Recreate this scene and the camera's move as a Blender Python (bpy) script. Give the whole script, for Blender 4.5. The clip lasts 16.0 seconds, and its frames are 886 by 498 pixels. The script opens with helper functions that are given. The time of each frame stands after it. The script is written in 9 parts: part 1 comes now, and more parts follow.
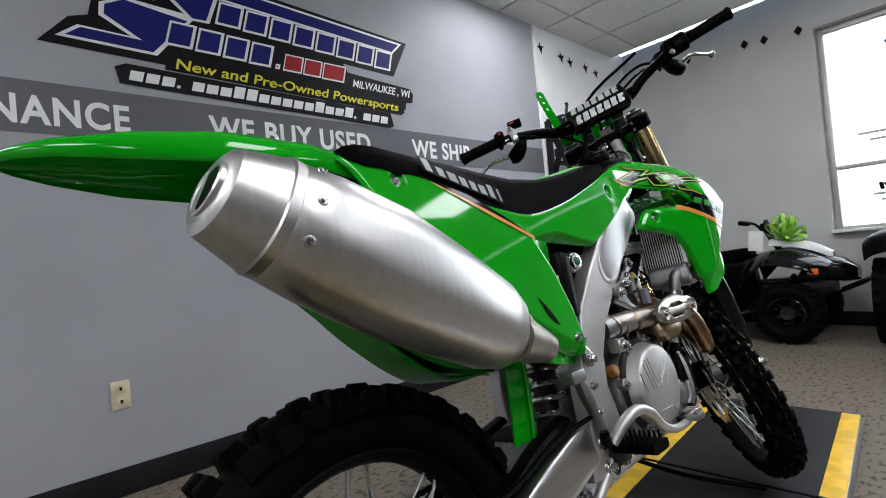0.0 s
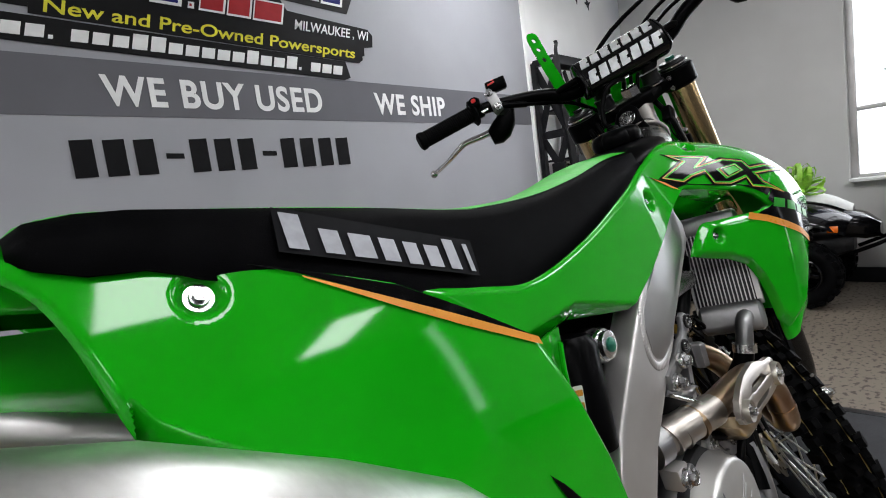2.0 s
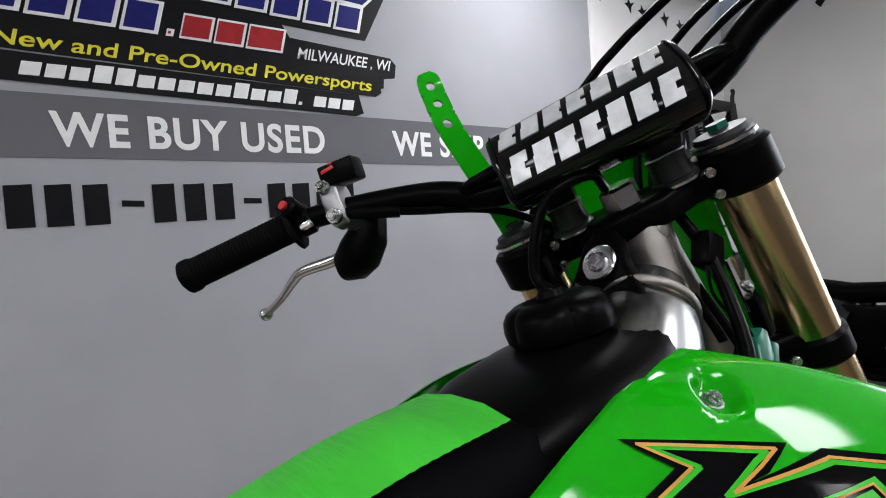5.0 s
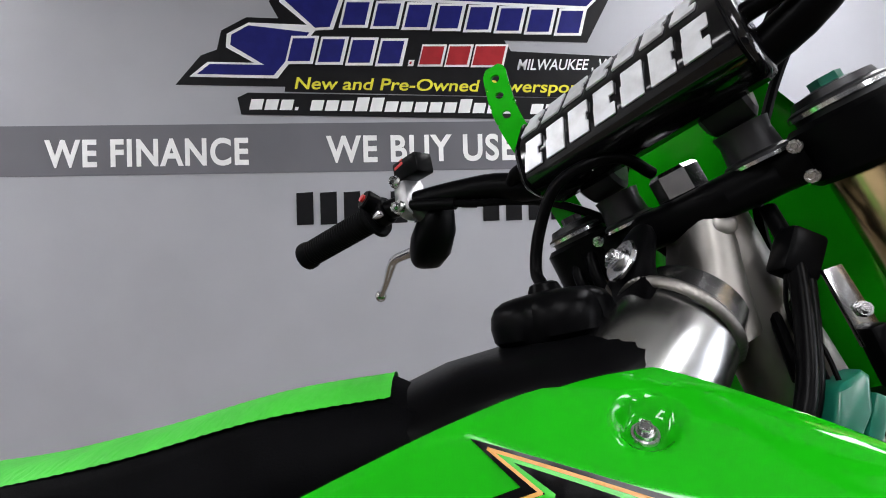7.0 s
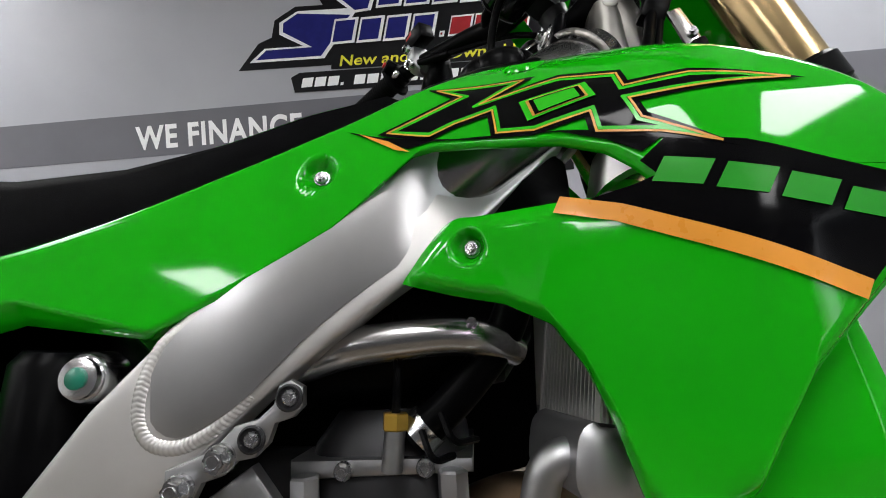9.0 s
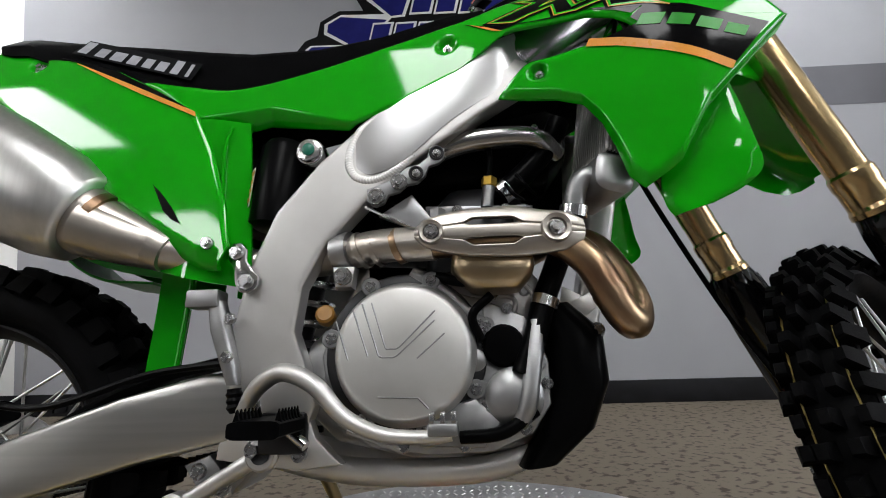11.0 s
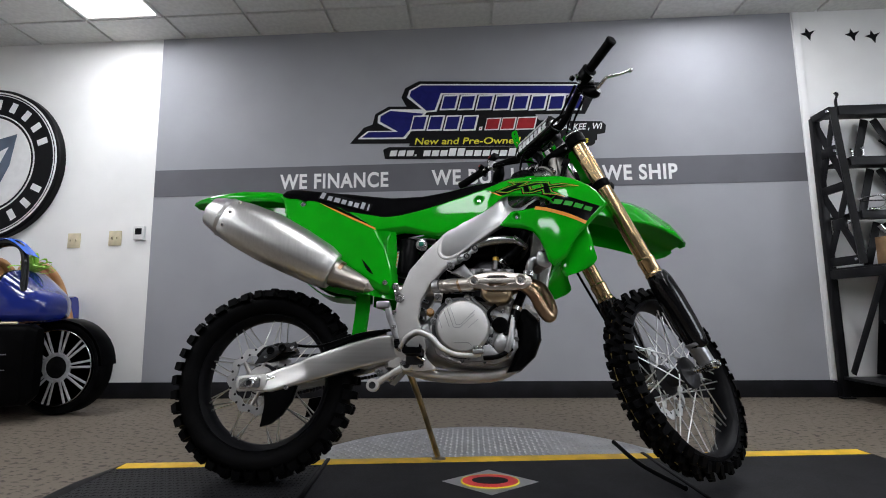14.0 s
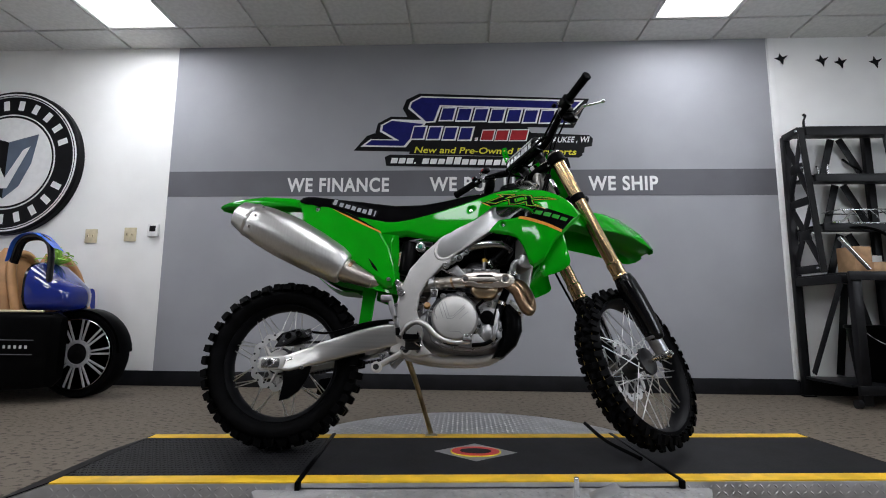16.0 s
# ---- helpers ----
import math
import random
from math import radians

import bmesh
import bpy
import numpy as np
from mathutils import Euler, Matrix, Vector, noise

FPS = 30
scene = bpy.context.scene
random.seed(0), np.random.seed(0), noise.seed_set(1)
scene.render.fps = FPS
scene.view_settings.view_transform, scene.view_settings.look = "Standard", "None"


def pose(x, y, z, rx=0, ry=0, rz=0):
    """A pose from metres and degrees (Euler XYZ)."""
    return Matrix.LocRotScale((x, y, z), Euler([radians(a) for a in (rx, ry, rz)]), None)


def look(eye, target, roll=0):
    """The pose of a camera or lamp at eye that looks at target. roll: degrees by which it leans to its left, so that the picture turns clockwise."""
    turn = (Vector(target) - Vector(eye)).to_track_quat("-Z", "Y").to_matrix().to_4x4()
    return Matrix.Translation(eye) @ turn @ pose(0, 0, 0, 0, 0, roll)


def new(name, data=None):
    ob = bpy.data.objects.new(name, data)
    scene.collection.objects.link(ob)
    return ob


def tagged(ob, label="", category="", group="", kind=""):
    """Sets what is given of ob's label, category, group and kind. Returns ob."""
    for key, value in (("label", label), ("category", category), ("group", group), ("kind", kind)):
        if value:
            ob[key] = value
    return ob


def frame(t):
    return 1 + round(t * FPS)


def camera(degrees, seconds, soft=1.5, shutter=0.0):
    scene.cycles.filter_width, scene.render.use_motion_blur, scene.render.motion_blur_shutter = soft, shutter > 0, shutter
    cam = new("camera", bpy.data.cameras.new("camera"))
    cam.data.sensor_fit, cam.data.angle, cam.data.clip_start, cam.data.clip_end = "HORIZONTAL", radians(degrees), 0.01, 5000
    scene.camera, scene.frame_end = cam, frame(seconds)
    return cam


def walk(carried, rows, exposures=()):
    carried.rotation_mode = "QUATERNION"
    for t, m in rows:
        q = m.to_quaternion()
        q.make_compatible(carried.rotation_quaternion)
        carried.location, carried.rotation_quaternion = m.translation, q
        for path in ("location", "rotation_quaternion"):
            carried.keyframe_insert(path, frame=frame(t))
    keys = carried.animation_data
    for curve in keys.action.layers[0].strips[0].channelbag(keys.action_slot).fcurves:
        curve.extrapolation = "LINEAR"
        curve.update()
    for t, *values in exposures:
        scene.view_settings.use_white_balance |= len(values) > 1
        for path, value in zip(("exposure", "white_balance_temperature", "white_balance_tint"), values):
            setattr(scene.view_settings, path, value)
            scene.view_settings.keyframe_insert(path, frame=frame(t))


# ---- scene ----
cam = camera(85.5, 16.0, soft=1.0)
# seconds, eye, target, roll
PATH = [
    (0, (-0.3136, -0.5277, 0.9119), (1.0240, 0.9589, 0.9420), -5.30),
    (0.5, (-0.1880, -0.4829, 0.9674), (1.0709, 1.0706, 1.0038), -5.82),
    (1, (-0.0629, -0.3876, 1.0245), (1.2539, 1.1177, 1.0087), -5.81),
    (1.5, (-0.0007, -0.3064, 1.0489), (1.3276, 1.1867, 0.9710), -5.60),
    (2, (0.0556, -0.2446, 1.0769), (1.4113, 1.2118, 0.8746), -7.50),
    (2.5, (0.1449, -0.1886, 1.1083), (1.4782, 1.2846, 0.8801), -7.51),
    (3, (0.2448, -0.1482, 1.1296), (1.6320, 1.2780, 0.9255), -7.43),
    (3.2, (0.2864, -0.1377, 1.1359), (1.6753, 1.2883, 0.9423), -6.88),
    (5.3, (0.7198, -0.0808, 1.2391), (1.6506, 1.6885, 1.1840), -3.20),
    (5.5, (0.7484, -0.0820, 1.2431), (1.5477, 1.7508, 1.1983), -2.54),
    (6, (0.8038, -0.1002, 1.2384), (1.2877, 1.8401, 1.2095), -1.48),
    (6.5, (0.8282, -0.1304, 1.2257), (1.0747, 1.8541, 1.1973), -1.17),
    (7, (0.8634, -0.1520, 1.1996), (0.9743, 1.8448, 1.2124), -1.46),
    (7.5, (0.8953, -0.1770, 1.1550), (0.9306, 1.8227, 1.1585), -1.38),
    (8, (0.9158, -0.2202, 1.1090), (0.8764, 1.7794, 1.1147), -2.05),
    (8.5, (0.9225, -0.2789, 1.0416), (0.8343, 1.7191, 1.0495), -3.24),
    (9, (0.9136, -0.3384, 0.9547), (0.8097, 1.6586, 0.9888), -4.04),
    (9.5, (0.9023, -0.3890, 0.8556), (0.7582, 1.6037, 0.9488), -3.68),
    (10, (0.8922, -0.4582, 0.7809), (0.7164, 1.5329, 0.8495), -2.97),
    (10.2, (0.8755, -0.4823, 0.7536), (0.7243, 1.5106, 0.8288), -2.91),
    (12.3, (0.7388, -1.0219, 0.6379), (0.6748, 0.9633, 0.8724), -1.67),
    (12.5, (0.7396, -1.0918, 0.6391), (0.6719, 0.8930, 0.8757), -1.61),
    (13, (0.7258, -1.2780, 0.6401), (0.6475, 0.7064, 0.8770), -1.38),
    (13.5, (0.7247, -1.4533, 0.6419), (0.6314, 0.5294, 0.8872), -1.11),
    (14, (0.7479, -1.6197, 0.6445), (0.6415, 0.3615, 0.8972), -0.67),
    (14.5, (0.7548, -1.7297, 0.6309), (0.6458, 0.2507, 0.8879), -0.05),
    (15, (0.7598, -1.8129, 0.6250), (0.6606, 0.1684, 0.8793), 0.12),
    (15.5, (0.7602, -1.8554, 0.6196), (0.6662, 0.1267, 0.8696), 0.21),
    (16, (0.7592, -1.8782, 0.6126), (0.6715, 0.1028, 0.8732), 0.44),
]
walk(cam, [(t, look(e, a, r)) for t, e, a, r in PATH], [(0, -0.37, 6200, 11), (1.5, -0.27, 6400, 11), (3.2, -0.16, 6330, 14), (5.5, -0.02, 6380, 14), (7, 0.25, 6400, 14), (8, 0.27, 6430, 13), (9, 0.10, 6500, 11), (10, -0.06, 6500, 10), (12.5, -0.23, 6350, 10), (14, -0.38, 6220, 12), (16, -0.53, 6200, 12)])

# ---------------------------------------------------------------- world and lamps
world = bpy.data.worlds.new("sky")
scene.world = world
world.use_nodes = True
wn = world.node_tree.nodes
sky = wn.new("ShaderNodeTexSky")
sky.sky_type = "NISHITA"
sky.sun_disc = False
sky.sun_elevation, sky.sun_rotation = radians(35), radians(140)
world.node_tree.links.new(sky.outputs[0], wn["Background"].inputs[0])
wn["Background"].inputs[1].default_value = 0.12

CEIL, WALL_Y, EAST_X, WEST_X, SOUTH_Y = 2.93, 2.03, 5.0, -5.0, -5.4
LAMP_SPOTS = [(-1.90, 1.12), (2.545, 1.12), (-1.90, -1.32), (2.545, -1.32), (0.64, -1.32), (-1.90, -3.76), (2.545, -3.76), (-3.805, -1.32)]
for lx, ly in LAMP_SPOTS:
    lamp = new("ceiling_lamp", bpy.data.lights.new("ceiling_lamp", "AREA"))
    lamp.data.shape, lamp.data.size, lamp.data.size_y = "RECTANGLE", 0.56, 1.16
    lamp.data.energy, lamp.data.color = 28.5, (0.97, 0.985, 1.0)
    lamp.matrix_basis = pose(lx, ly, CEIL - 0.02)
# daylight in the window openings
day = new("window_daylight", bpy.data.lights.new("window_daylight", "AREA"))
day.data.shape, day.data.size, day.data.size_y, day.data.energy = "RECTANGLE", 2.1, 1.5, 60.0
day.data.color = (0.92, 0.96, 1.0)
day.matrix_basis = pose(EAST_X - 0.02, -0.8, 1.7, 0, 90, 0)

# ---------------------------------------------------------------- materials
def mat(name, rgb, rough=0.5, metal=0.0, var=0.12, scale=6.0, bump=0.0, bscale=150.0, coat=0.0, stretch=(1, 1, 1), rvar=0.1, second=None, mix=0.5, sharp=0.1, spec=0.5):
    m = bpy.data.materials.new(name)
    m.use_nodes = True
    nt = m.node_tree
    n, link = nt.nodes, nt.links.new
    b = n["Principled BSDF"]
    co, mp = n.new("ShaderNodeTexCoord"), n.new("ShaderNodeMapping")
    mp.inputs["Scale"].default_value = stretch
    link(co.outputs["Object"], mp.inputs["Vector"])
    big = n.new("ShaderNodeTexNoise")
    big.inputs["Scale"].default_value, big.inputs["Detail"].default_value = scale, 5
    link(mp.outputs[0], big.inputs["Vector"])
    ramp = n.new("ShaderNodeValToRGB")
    lo = second or [c * (1 - var) for c in rgb]
    hi = rgb if second else [min(1, c * (1 + var)) for c in rgb]
    ramp.color_ramp.elements[0].color, ramp.color_ramp.elements[1].color = (*lo, 1), (*hi, 1)
    ramp.color_ramp.elements[0].position, ramp.color_ramp.elements[1].position = max(0, mix - sharp), min(1, mix + sharp)
    link(big.outputs["Fac"], ramp.inputs[0])
    link(ramp.outputs[0], b.inputs["Base Color"])
    fine = n.new("ShaderNodeTexNoise")
    fine.inputs["Scale"].default_value, fine.inputs["Detail"].default_value = bscale, 3
    link(mp.outputs[0], fine.inputs["Vector"])
    rr = n.new("ShaderNodeMapRange")
    rr.inputs["To Min"].default_value, rr.inputs["To Max"].default_value = max(0, rough - rvar), min(1, rough + rvar)
    link(fine.outputs["Fac"], rr.inputs["Value"])
    link(rr.outputs[0], b.inputs["Roughness"])
    b.inputs["Metallic"].default_value = metal
    b.inputs["Specular IOR Level"].default_value = spec
    b.inputs["Coat Weight"].default_value = coat
    b.inputs["Coat Roughness"].default_value = 0.05
    if bump:
        bp = n.new("ShaderNodeBump")
        bp.inputs["Strength"].default_value, bp.inputs["Distance"].default_value = bump, 0.001
        link(fine.outputs["Fac"], bp.inputs["Height"])
        link(bp.outputs[0], b.inputs["Normal"])
    return m


def glow(name, rgb, strength):
    m = bpy.data.materials.new(name)
    m.use_nodes = True
    b = m.node_tree.nodes["Principled BSDF"]
    b.inputs["Base Color"].default_value = (*rgb, 1)
    b.inputs["Emission Color"].default_value = (*rgb, 1)
    b.inputs["Emission Strength"].default_value = strength
    return m


GREEN = mat("green_plastic", (0.004, 0.300, 0.003), 0.06, var=0.04, scale=14, rvar=0.02, spec=0.36)
GREEN_DARK = mat("green_plastic_matt", (0.003, 0.22, 0.004), 0.34, var=0.06, scale=14, rvar=0.08, spec=0.3)
GREEN_SEAT = mat("green_ribbed_vinyl", (0.03, 0.42, 0.02), 0.5, var=0.08, scale=40, bump=0.6, bscale=260, stretch=(1, 0.04, 1))
MOULD = mat("ochre_mould_line", (0.30, 0.22, 0.05), 0.6, var=0.2, scale=60)
VINYL = mat("black_seat_vinyl", (0.0018, 0.0018, 0.0021), 0.55, var=0.2, scale=30, bump=0.25, bscale=900, spec=0.012)
RUBBER = mat("tyre_rubber", (0.0025, 0.0025, 0.0028), 0.65, var=0.3, scale=18, bump=0.3, bscale=300, spec=0.04)
BLACK = mat("black_plastic", (0.0014, 0.0014, 0.0016), 0.33, var=0.25, scale=20, bump=0.05, bscale=500, spec=0.035)
GLOSSBLACK = mat("gloss_black_plastic", (0.003, 0.003, 0.0035), 0.10, var=0.2, scale=20, rvar=0.04, spec=0.28)
ALU = mat("satin_aluminium", (0.57, 0.56, 0.55), 0.50, 1.0, var=0.05, scale=9, bump=0.02, bscale=500, rvar=0.03)
ALU_BRUSH = mat("brushed_aluminium", (0.48, 0.475, 0.46), 0.32, 1.0, var=0.06, scale=14, bump=0.02, bscale=260, stretch=(0.12, 1, 5), rvar=0.06)
POLISHED = mat("polished_aluminium", (0.58, 0.58, 0.58), 0.18, 1.0, var=0.04, scale=9, rvar=0.03)
DISC = mat("brake_disc_steel", (0.58, 0.58, 0.58), 0.32, 1.0, var=0.06, scale=20, rvar=0.04)
STRAW = mat("straw_tinted_steel", (0.36, 0.28, 0.18), 0.32, 1.0, var=0.12, scale=10, rvar=0.03)
TITAN = mat("brushed_muffler_steel", (0.58, 0.575, 0.565), 0.36, 1.0, var=0.04, scale=14, bump=0.02, bscale=160, stretch=(9, 9, 0.6), rvar=0.05)
CAST = mat("cast_engine_metal", (0.30, 0.30, 0.305), 0.42, 1.0, var=0.15, scale=16, bump=0.06, bscale=600, rvar=0.05)
COVER = mat("clutch_cover_paint", (0.50, 0.495, 0.48), 0.46, 0.85, var=0.04, scale=18, bump=0.02, bscale=700, rvar=0.04)
DARKMETAL = mat("dark_engine_metal", (0.02, 0.02, 0.022), 0.42, 0.6, var=0.3, scale=16, bump=0.06, bscale=300)
HEAT = mat("heat_tinted_pipe", (0.40, 0.30, 0.19), 0.31, 1.0, var=0.3, scale=13, bump=0.0, bscale=60, second=(0.22, 0.125, 0.075), sharp=0.22, rvar=0.06)
GUARD = mat("heat_guard_steel", (0.46, 0.425, 0.385), 0.36, 1.0, var=0.06, scale=9, bump=0.0, bscale=60, rvar=0.03)
GOLD = mat("gold_anodised_tube", (0.52, 0.38, 0.20), 0.23, 1.0, var=0.04, scale=10, bump=0.0, bscale=120, rvar=0.02)
CHROME = mat("bright_steel", (0.70, 0.70, 0.71), 0.2, 1.0, var=0.06, scale=20)
BRASS = mat("yellow_brass", (0.46, 0.29, 0.05), 0.36, 0.9, var=0.15, scale=30)
STEEL = mat("zinc_bolt_steel", (0.45, 0.45, 0.455), 0.26, 1.0, var=0.1, scale=30)
HEADCAST = mat("sand_cast_frame_metal", (0.22, 0.21, 0.195), 0.44, 1.0, var=0.10, scale=12, bump=0.04, bscale=500, rvar=0.04)
SPARMETAL = mat("bright_spar_metal", (0.36, 0.36, 0.36), 0.25, 1.0, var=0.05, scale=9, rvar=0.03)
TEAL = mat("green_connector_plastic", (0.006, 0.12, 0.075), 0.35, var=0.15, scale=40)
STANDMETAL = mat("plated_stand_steel", (0.33, 0.27, 0.15), 0.35, 1.0, var=0.25, scale=14)
WHITE = mat("white_print", (0.78, 0.78, 0.78), 0.45, var=0.03, scale=20)
ORANGE = mat("orange_print", (0.62, 0.25, 0.03), 0.3, var=0.05, scale=20, coat=0.2, spec=0.3)
GOLDPRINT = mat("gold_print", (0.46, 0.22, 0.03), 0.3, var=0.05, scale=20, spec=0.3)
PRINTBLACK = mat("black_print", (0.0020, 0.0020, 0.0024), 0.09, var=0.1, scale=20, spec=0.10)
PRINTGREEN = mat("light_green_print", (0.02, 0.36, 0.01), 0.2, var=0.05, scale=20, spec=0.3)
SILVER_PRINT = mat("silver_print", (0.52, 0.53, 0.55), 0.35, 0.2, var=0.12, scale=60)
SEAT_PRINT = mat("grey_silver_print", (0.30, 0.305, 0.33), 0.45, 0.1, var=0.10, scale=60, spec=0.2)
RIMBLACK = mat("black_anodised_rim", (0.004, 0.004, 0.005), 0.48, var=0.2, scale=20, spec=0.08)
SPOKE = mat("steel_spoke_wire", (0.50, 0.50, 0.49), 0.38, 1.0, var=0.1, scale=30)
RED = mat("red_plastic", (0.5, 0.02, 0.02), 0.35, var=0.1, scale=30)
YELLOW = mat("yellow_edge_paint", (0.75, 0.46, 0.015), 0.5, var=0.12, scale=14, bump=0.3, bscale=250)
MATRUB = mat("black_ribbed_mat", (0.007, 0.007, 0.008), 0.55, var=0.35, scale=10, bump=0.3, bscale=260, spec=0.2)
PLATE = mat("diamond_plate_aluminium", (0.46, 0.46, 0.47), 0.40, 0.75, var=0.10, scale=12, bump=0.05, bscale=300, rvar=0.05)
WALLGREY = mat("grey_wall_paint", (0.33, 0.335, 0.36), 0.55, var=0.03, scale=2.0, bump=0.12, bscale=160, spec=0.12)
EASTPAINT = mat("warm_grey_wall_paint", (0.58, 0.575, 0.56), 0.6, var=0.03, scale=2.0, bump=0.12, bscale=160)
WALLWHITE = mat("white_wall_paint", (0.84, 0.84, 0.83), 0.6, var=0.03, scale=2.0, bump=0.12, bscale=160)
WALLDARK = mat("dark_unseen_wall", (0.085, 0.085, 0.09), 0.6, var=0.06, scale=2.0, bump=0.12, bscale=160)
STRIPE = mat("dark_grey_wall_stripe", (0.13, 0.13, 0.145), 0.55, var=0.04, scale=3.0, bump=0.1, bscale=160, spec=0.12)
BASEB = mat("black_baseboard_rubber", (0.010, 0.010, 0.012), 0.5, var=0.2, scale=8, spec=0.2)
TILE = mat("ceiling_tile", (0.66, 0.66, 0.64), 0.85, var=0.05, scale=30, bump=0.5, bscale=260)
TBAR = mat("ceiling_grid_metal", (0.62, 0.62, 0.61), 0.45, var=0.05, scale=12)
IVORY = mat("ivory_plastic", (0.62, 0.55, 0.38), 0.4, var=0.06, scale=30)
NAVY = mat("navy_vinyl", (0.012, 0.014, 0.13), 0.45, var=0.08, scale=20, spec=0.1)
INK = mat("black_vinyl", (0.006, 0.006, 0.007), 0.45, var=0.1, scale=20, spec=0.1)
CRIMSON = mat("dark_red_vinyl", (0.33, 0.02, 0.025), 0.42, var=0.08, scale=20, spec=0.12)
LEMON = mat("yellow_vinyl", (0.72, 0.66, 0.05), 0.42, var=0.05, scale=20, spec=0.12)
RACK = mat("black_rack_paint", (0.006, 0.006, 0.007), 0.45, var=0.25, scale=12, spec=0.25)
BLUEPAINT = mat("blue_car_paint", (0.012, 0.025, 0.22), 0.12, var=0.06, scale=8, coat=0.8, rvar=0.03)
TAN = mat("tan_leather", (0.42, 0.22, 0.09), 0.45, var=0.12, scale=10, bump=0.25, bscale=260)
BOW = mat("lime_ribbon", (0.30, 0.58, 0.07), 0.25, var=0.15, scale=20)
BLUEBOW = mat("blue_ribbon", (0.03, 0.12, 0.6), 0.2, var=0.15, scale=20)
CARD = mat("brown_cardboard", (0.42, 0.26, 0.14), 0.8, var=0.12, scale=18)
PAPER = mat("white_paper", (0.75, 0.75, 0.74), 0.6, var=0.04, scale=20)
AMBER = mat("amber_reflector", (0.7, 0.14, 0.01), 0.2, var=0.1, scale=20)

# speckled floor
FLOOR = mat("speckled_floor", (0.150, 0.126, 0.098), 0.62, var=0.16, scale=36, second=(0.050, 0.038, 0.028), mix=0.42, sharp=0.05, bump=0.25, bscale=240, stretch=(0.85, 1.15, 1), spec=0.25)


# ---------------------------------------------------------------- mesh tools
def part(name, bm, material, parent=None, label="", angle=38):
    bmesh.ops.recalc_face_normals(bm, faces=bm.faces)
    me = bpy.data.meshes.new(name)
    bm.to_mesh(me)
    bm.free()
    me.materials.append(material)
    me.polygons.foreach_set("use_smooth", [True] * len(me.polygons))
    me.set_sharp_from_angle(angle=radians(angle))
    ob = new(name, me)
    ob.parent = parent
    if label:
        ob["label"] = label
    return ob


def thing(name, label, category, group="", at=None):
    ob = new(name)
    ob.empty_display_size = 0.1
    if at is not None:
        ob.matrix_basis = at
    return tagged(ob, label, category, group)


def V(*p):
    return Vector(p)


def smooth(pts, n):
    """A Catmull-Rom line of n points through pts."""
    p = [Vector(q) for q in pts]
    if len(p) < 3:
        return [p[0].lerp(p[-1], i / (n - 1)) for i in range(n)]
    p = [2 * p[0] - p[1]] + p + [2 * p[-1] - p[-2]]
    seg = [(p[i + 1] - p[i]).length for i in range(1, len(p) - 2)]
    total, out = sum(seg), []
    for k in range(n):
        s, i = total * k / (n - 1), 0
        while i < len(seg) - 1 and s > seg[i]:
            s -= seg[i]
            i += 1
        t = min(1.0, s / seg[i])
        a, b, c, d = p[i : i + 4]
        out.append(0.5 * (2 * b + (c - a) * t + (2 * a - 5 * b + 4 * c - d) * t * t + (3 * b - a - 3 * c + d) * t**3))
    return out


def skin(bm, rings, closed=True, caps=True):
    vs = [[bm.verts.new(p) for p in r] for r in rings]
    k = len(vs[0])
    for a, b in zip(vs, vs[1:]):
        for i in range(k if closed else k - 1):
            bm.faces.new((a[i], a[(i + 1) % k], b[(i + 1) % k], b[i]))
    if caps and closed:
        bm.faces.new(vs[0][::-1])
        bm.faces.new(vs[-1])
    return vs


def tube(bm, pts, r, seg=12, n=None, wide=None, up=None, caps=True):
    """A round or flat bar along a smooth line. r: one radius or one per given point; wide: half-width across up."""
    pts = [Vector(p) for p in pts]
    line = smooth(pts, n or max(2, 6 * (len(pts) - 1) + 1)) if len(pts) > 2 or n else pts
    radii = r if isinstance(r, (list, tuple)) else [r]
    rings, side = [], None
    for i, c in enumerate(line):
        d = (line[min(i + 1, len(line) - 1)] - line[max(i - 1, 0)]).normalized()
        if up is not None:
            u = (Vector(up) - Vector(up).dot(d) * d).normalized()
        elif side is None:
            u = d.orthogonal().normalized()
        else:
            u = (side - side.dot(d) * d).normalized()
        side = u
        v = d.cross(u)
        f = i / (len(line) - 1) * (len(radii) - 1)
        j = min(int(f), len(radii) - 2) if len(radii) > 1 else 0
        rad = radii[j] + (radii[j + 1] - radii[j]) * (f - j) if len(radii) > 1 else radii[0]
        w = wide * rad / radii[0] if wide else rad
        rings.append([c + u * rad * math.cos(a) + v * w * math.sin(a) for a in (2 * math.pi * k / seg for k in range(seg))])
    skin(bm, rings, caps=caps)
    return bm


def cyl(bm, p0, p1, r0, r1=None, seg=24, chamfer=0.0):
    p0, p1 = Vector(p0), Vector(p1)
    r1 = r0 if r1 is None else r1
    d = (p1 - p0).normalized()
    u = d.orthogonal().normalized()
    v = d.cross(u)
    stations = [(p0, r0), (p1, r1)]
    if chamfer:
        stations = [(p0, r0 - chamfer), (p0 + d * chamfer, r0), (p1 - d * chamfer, r1), (p1, r1 - chamfer)]
    skin(bm, [[c + (u * math.cos(a) + v * math.sin(a)) * r for a in (2 * math.pi * k / seg for k in range(seg))] for c, r in stations])
    return bm


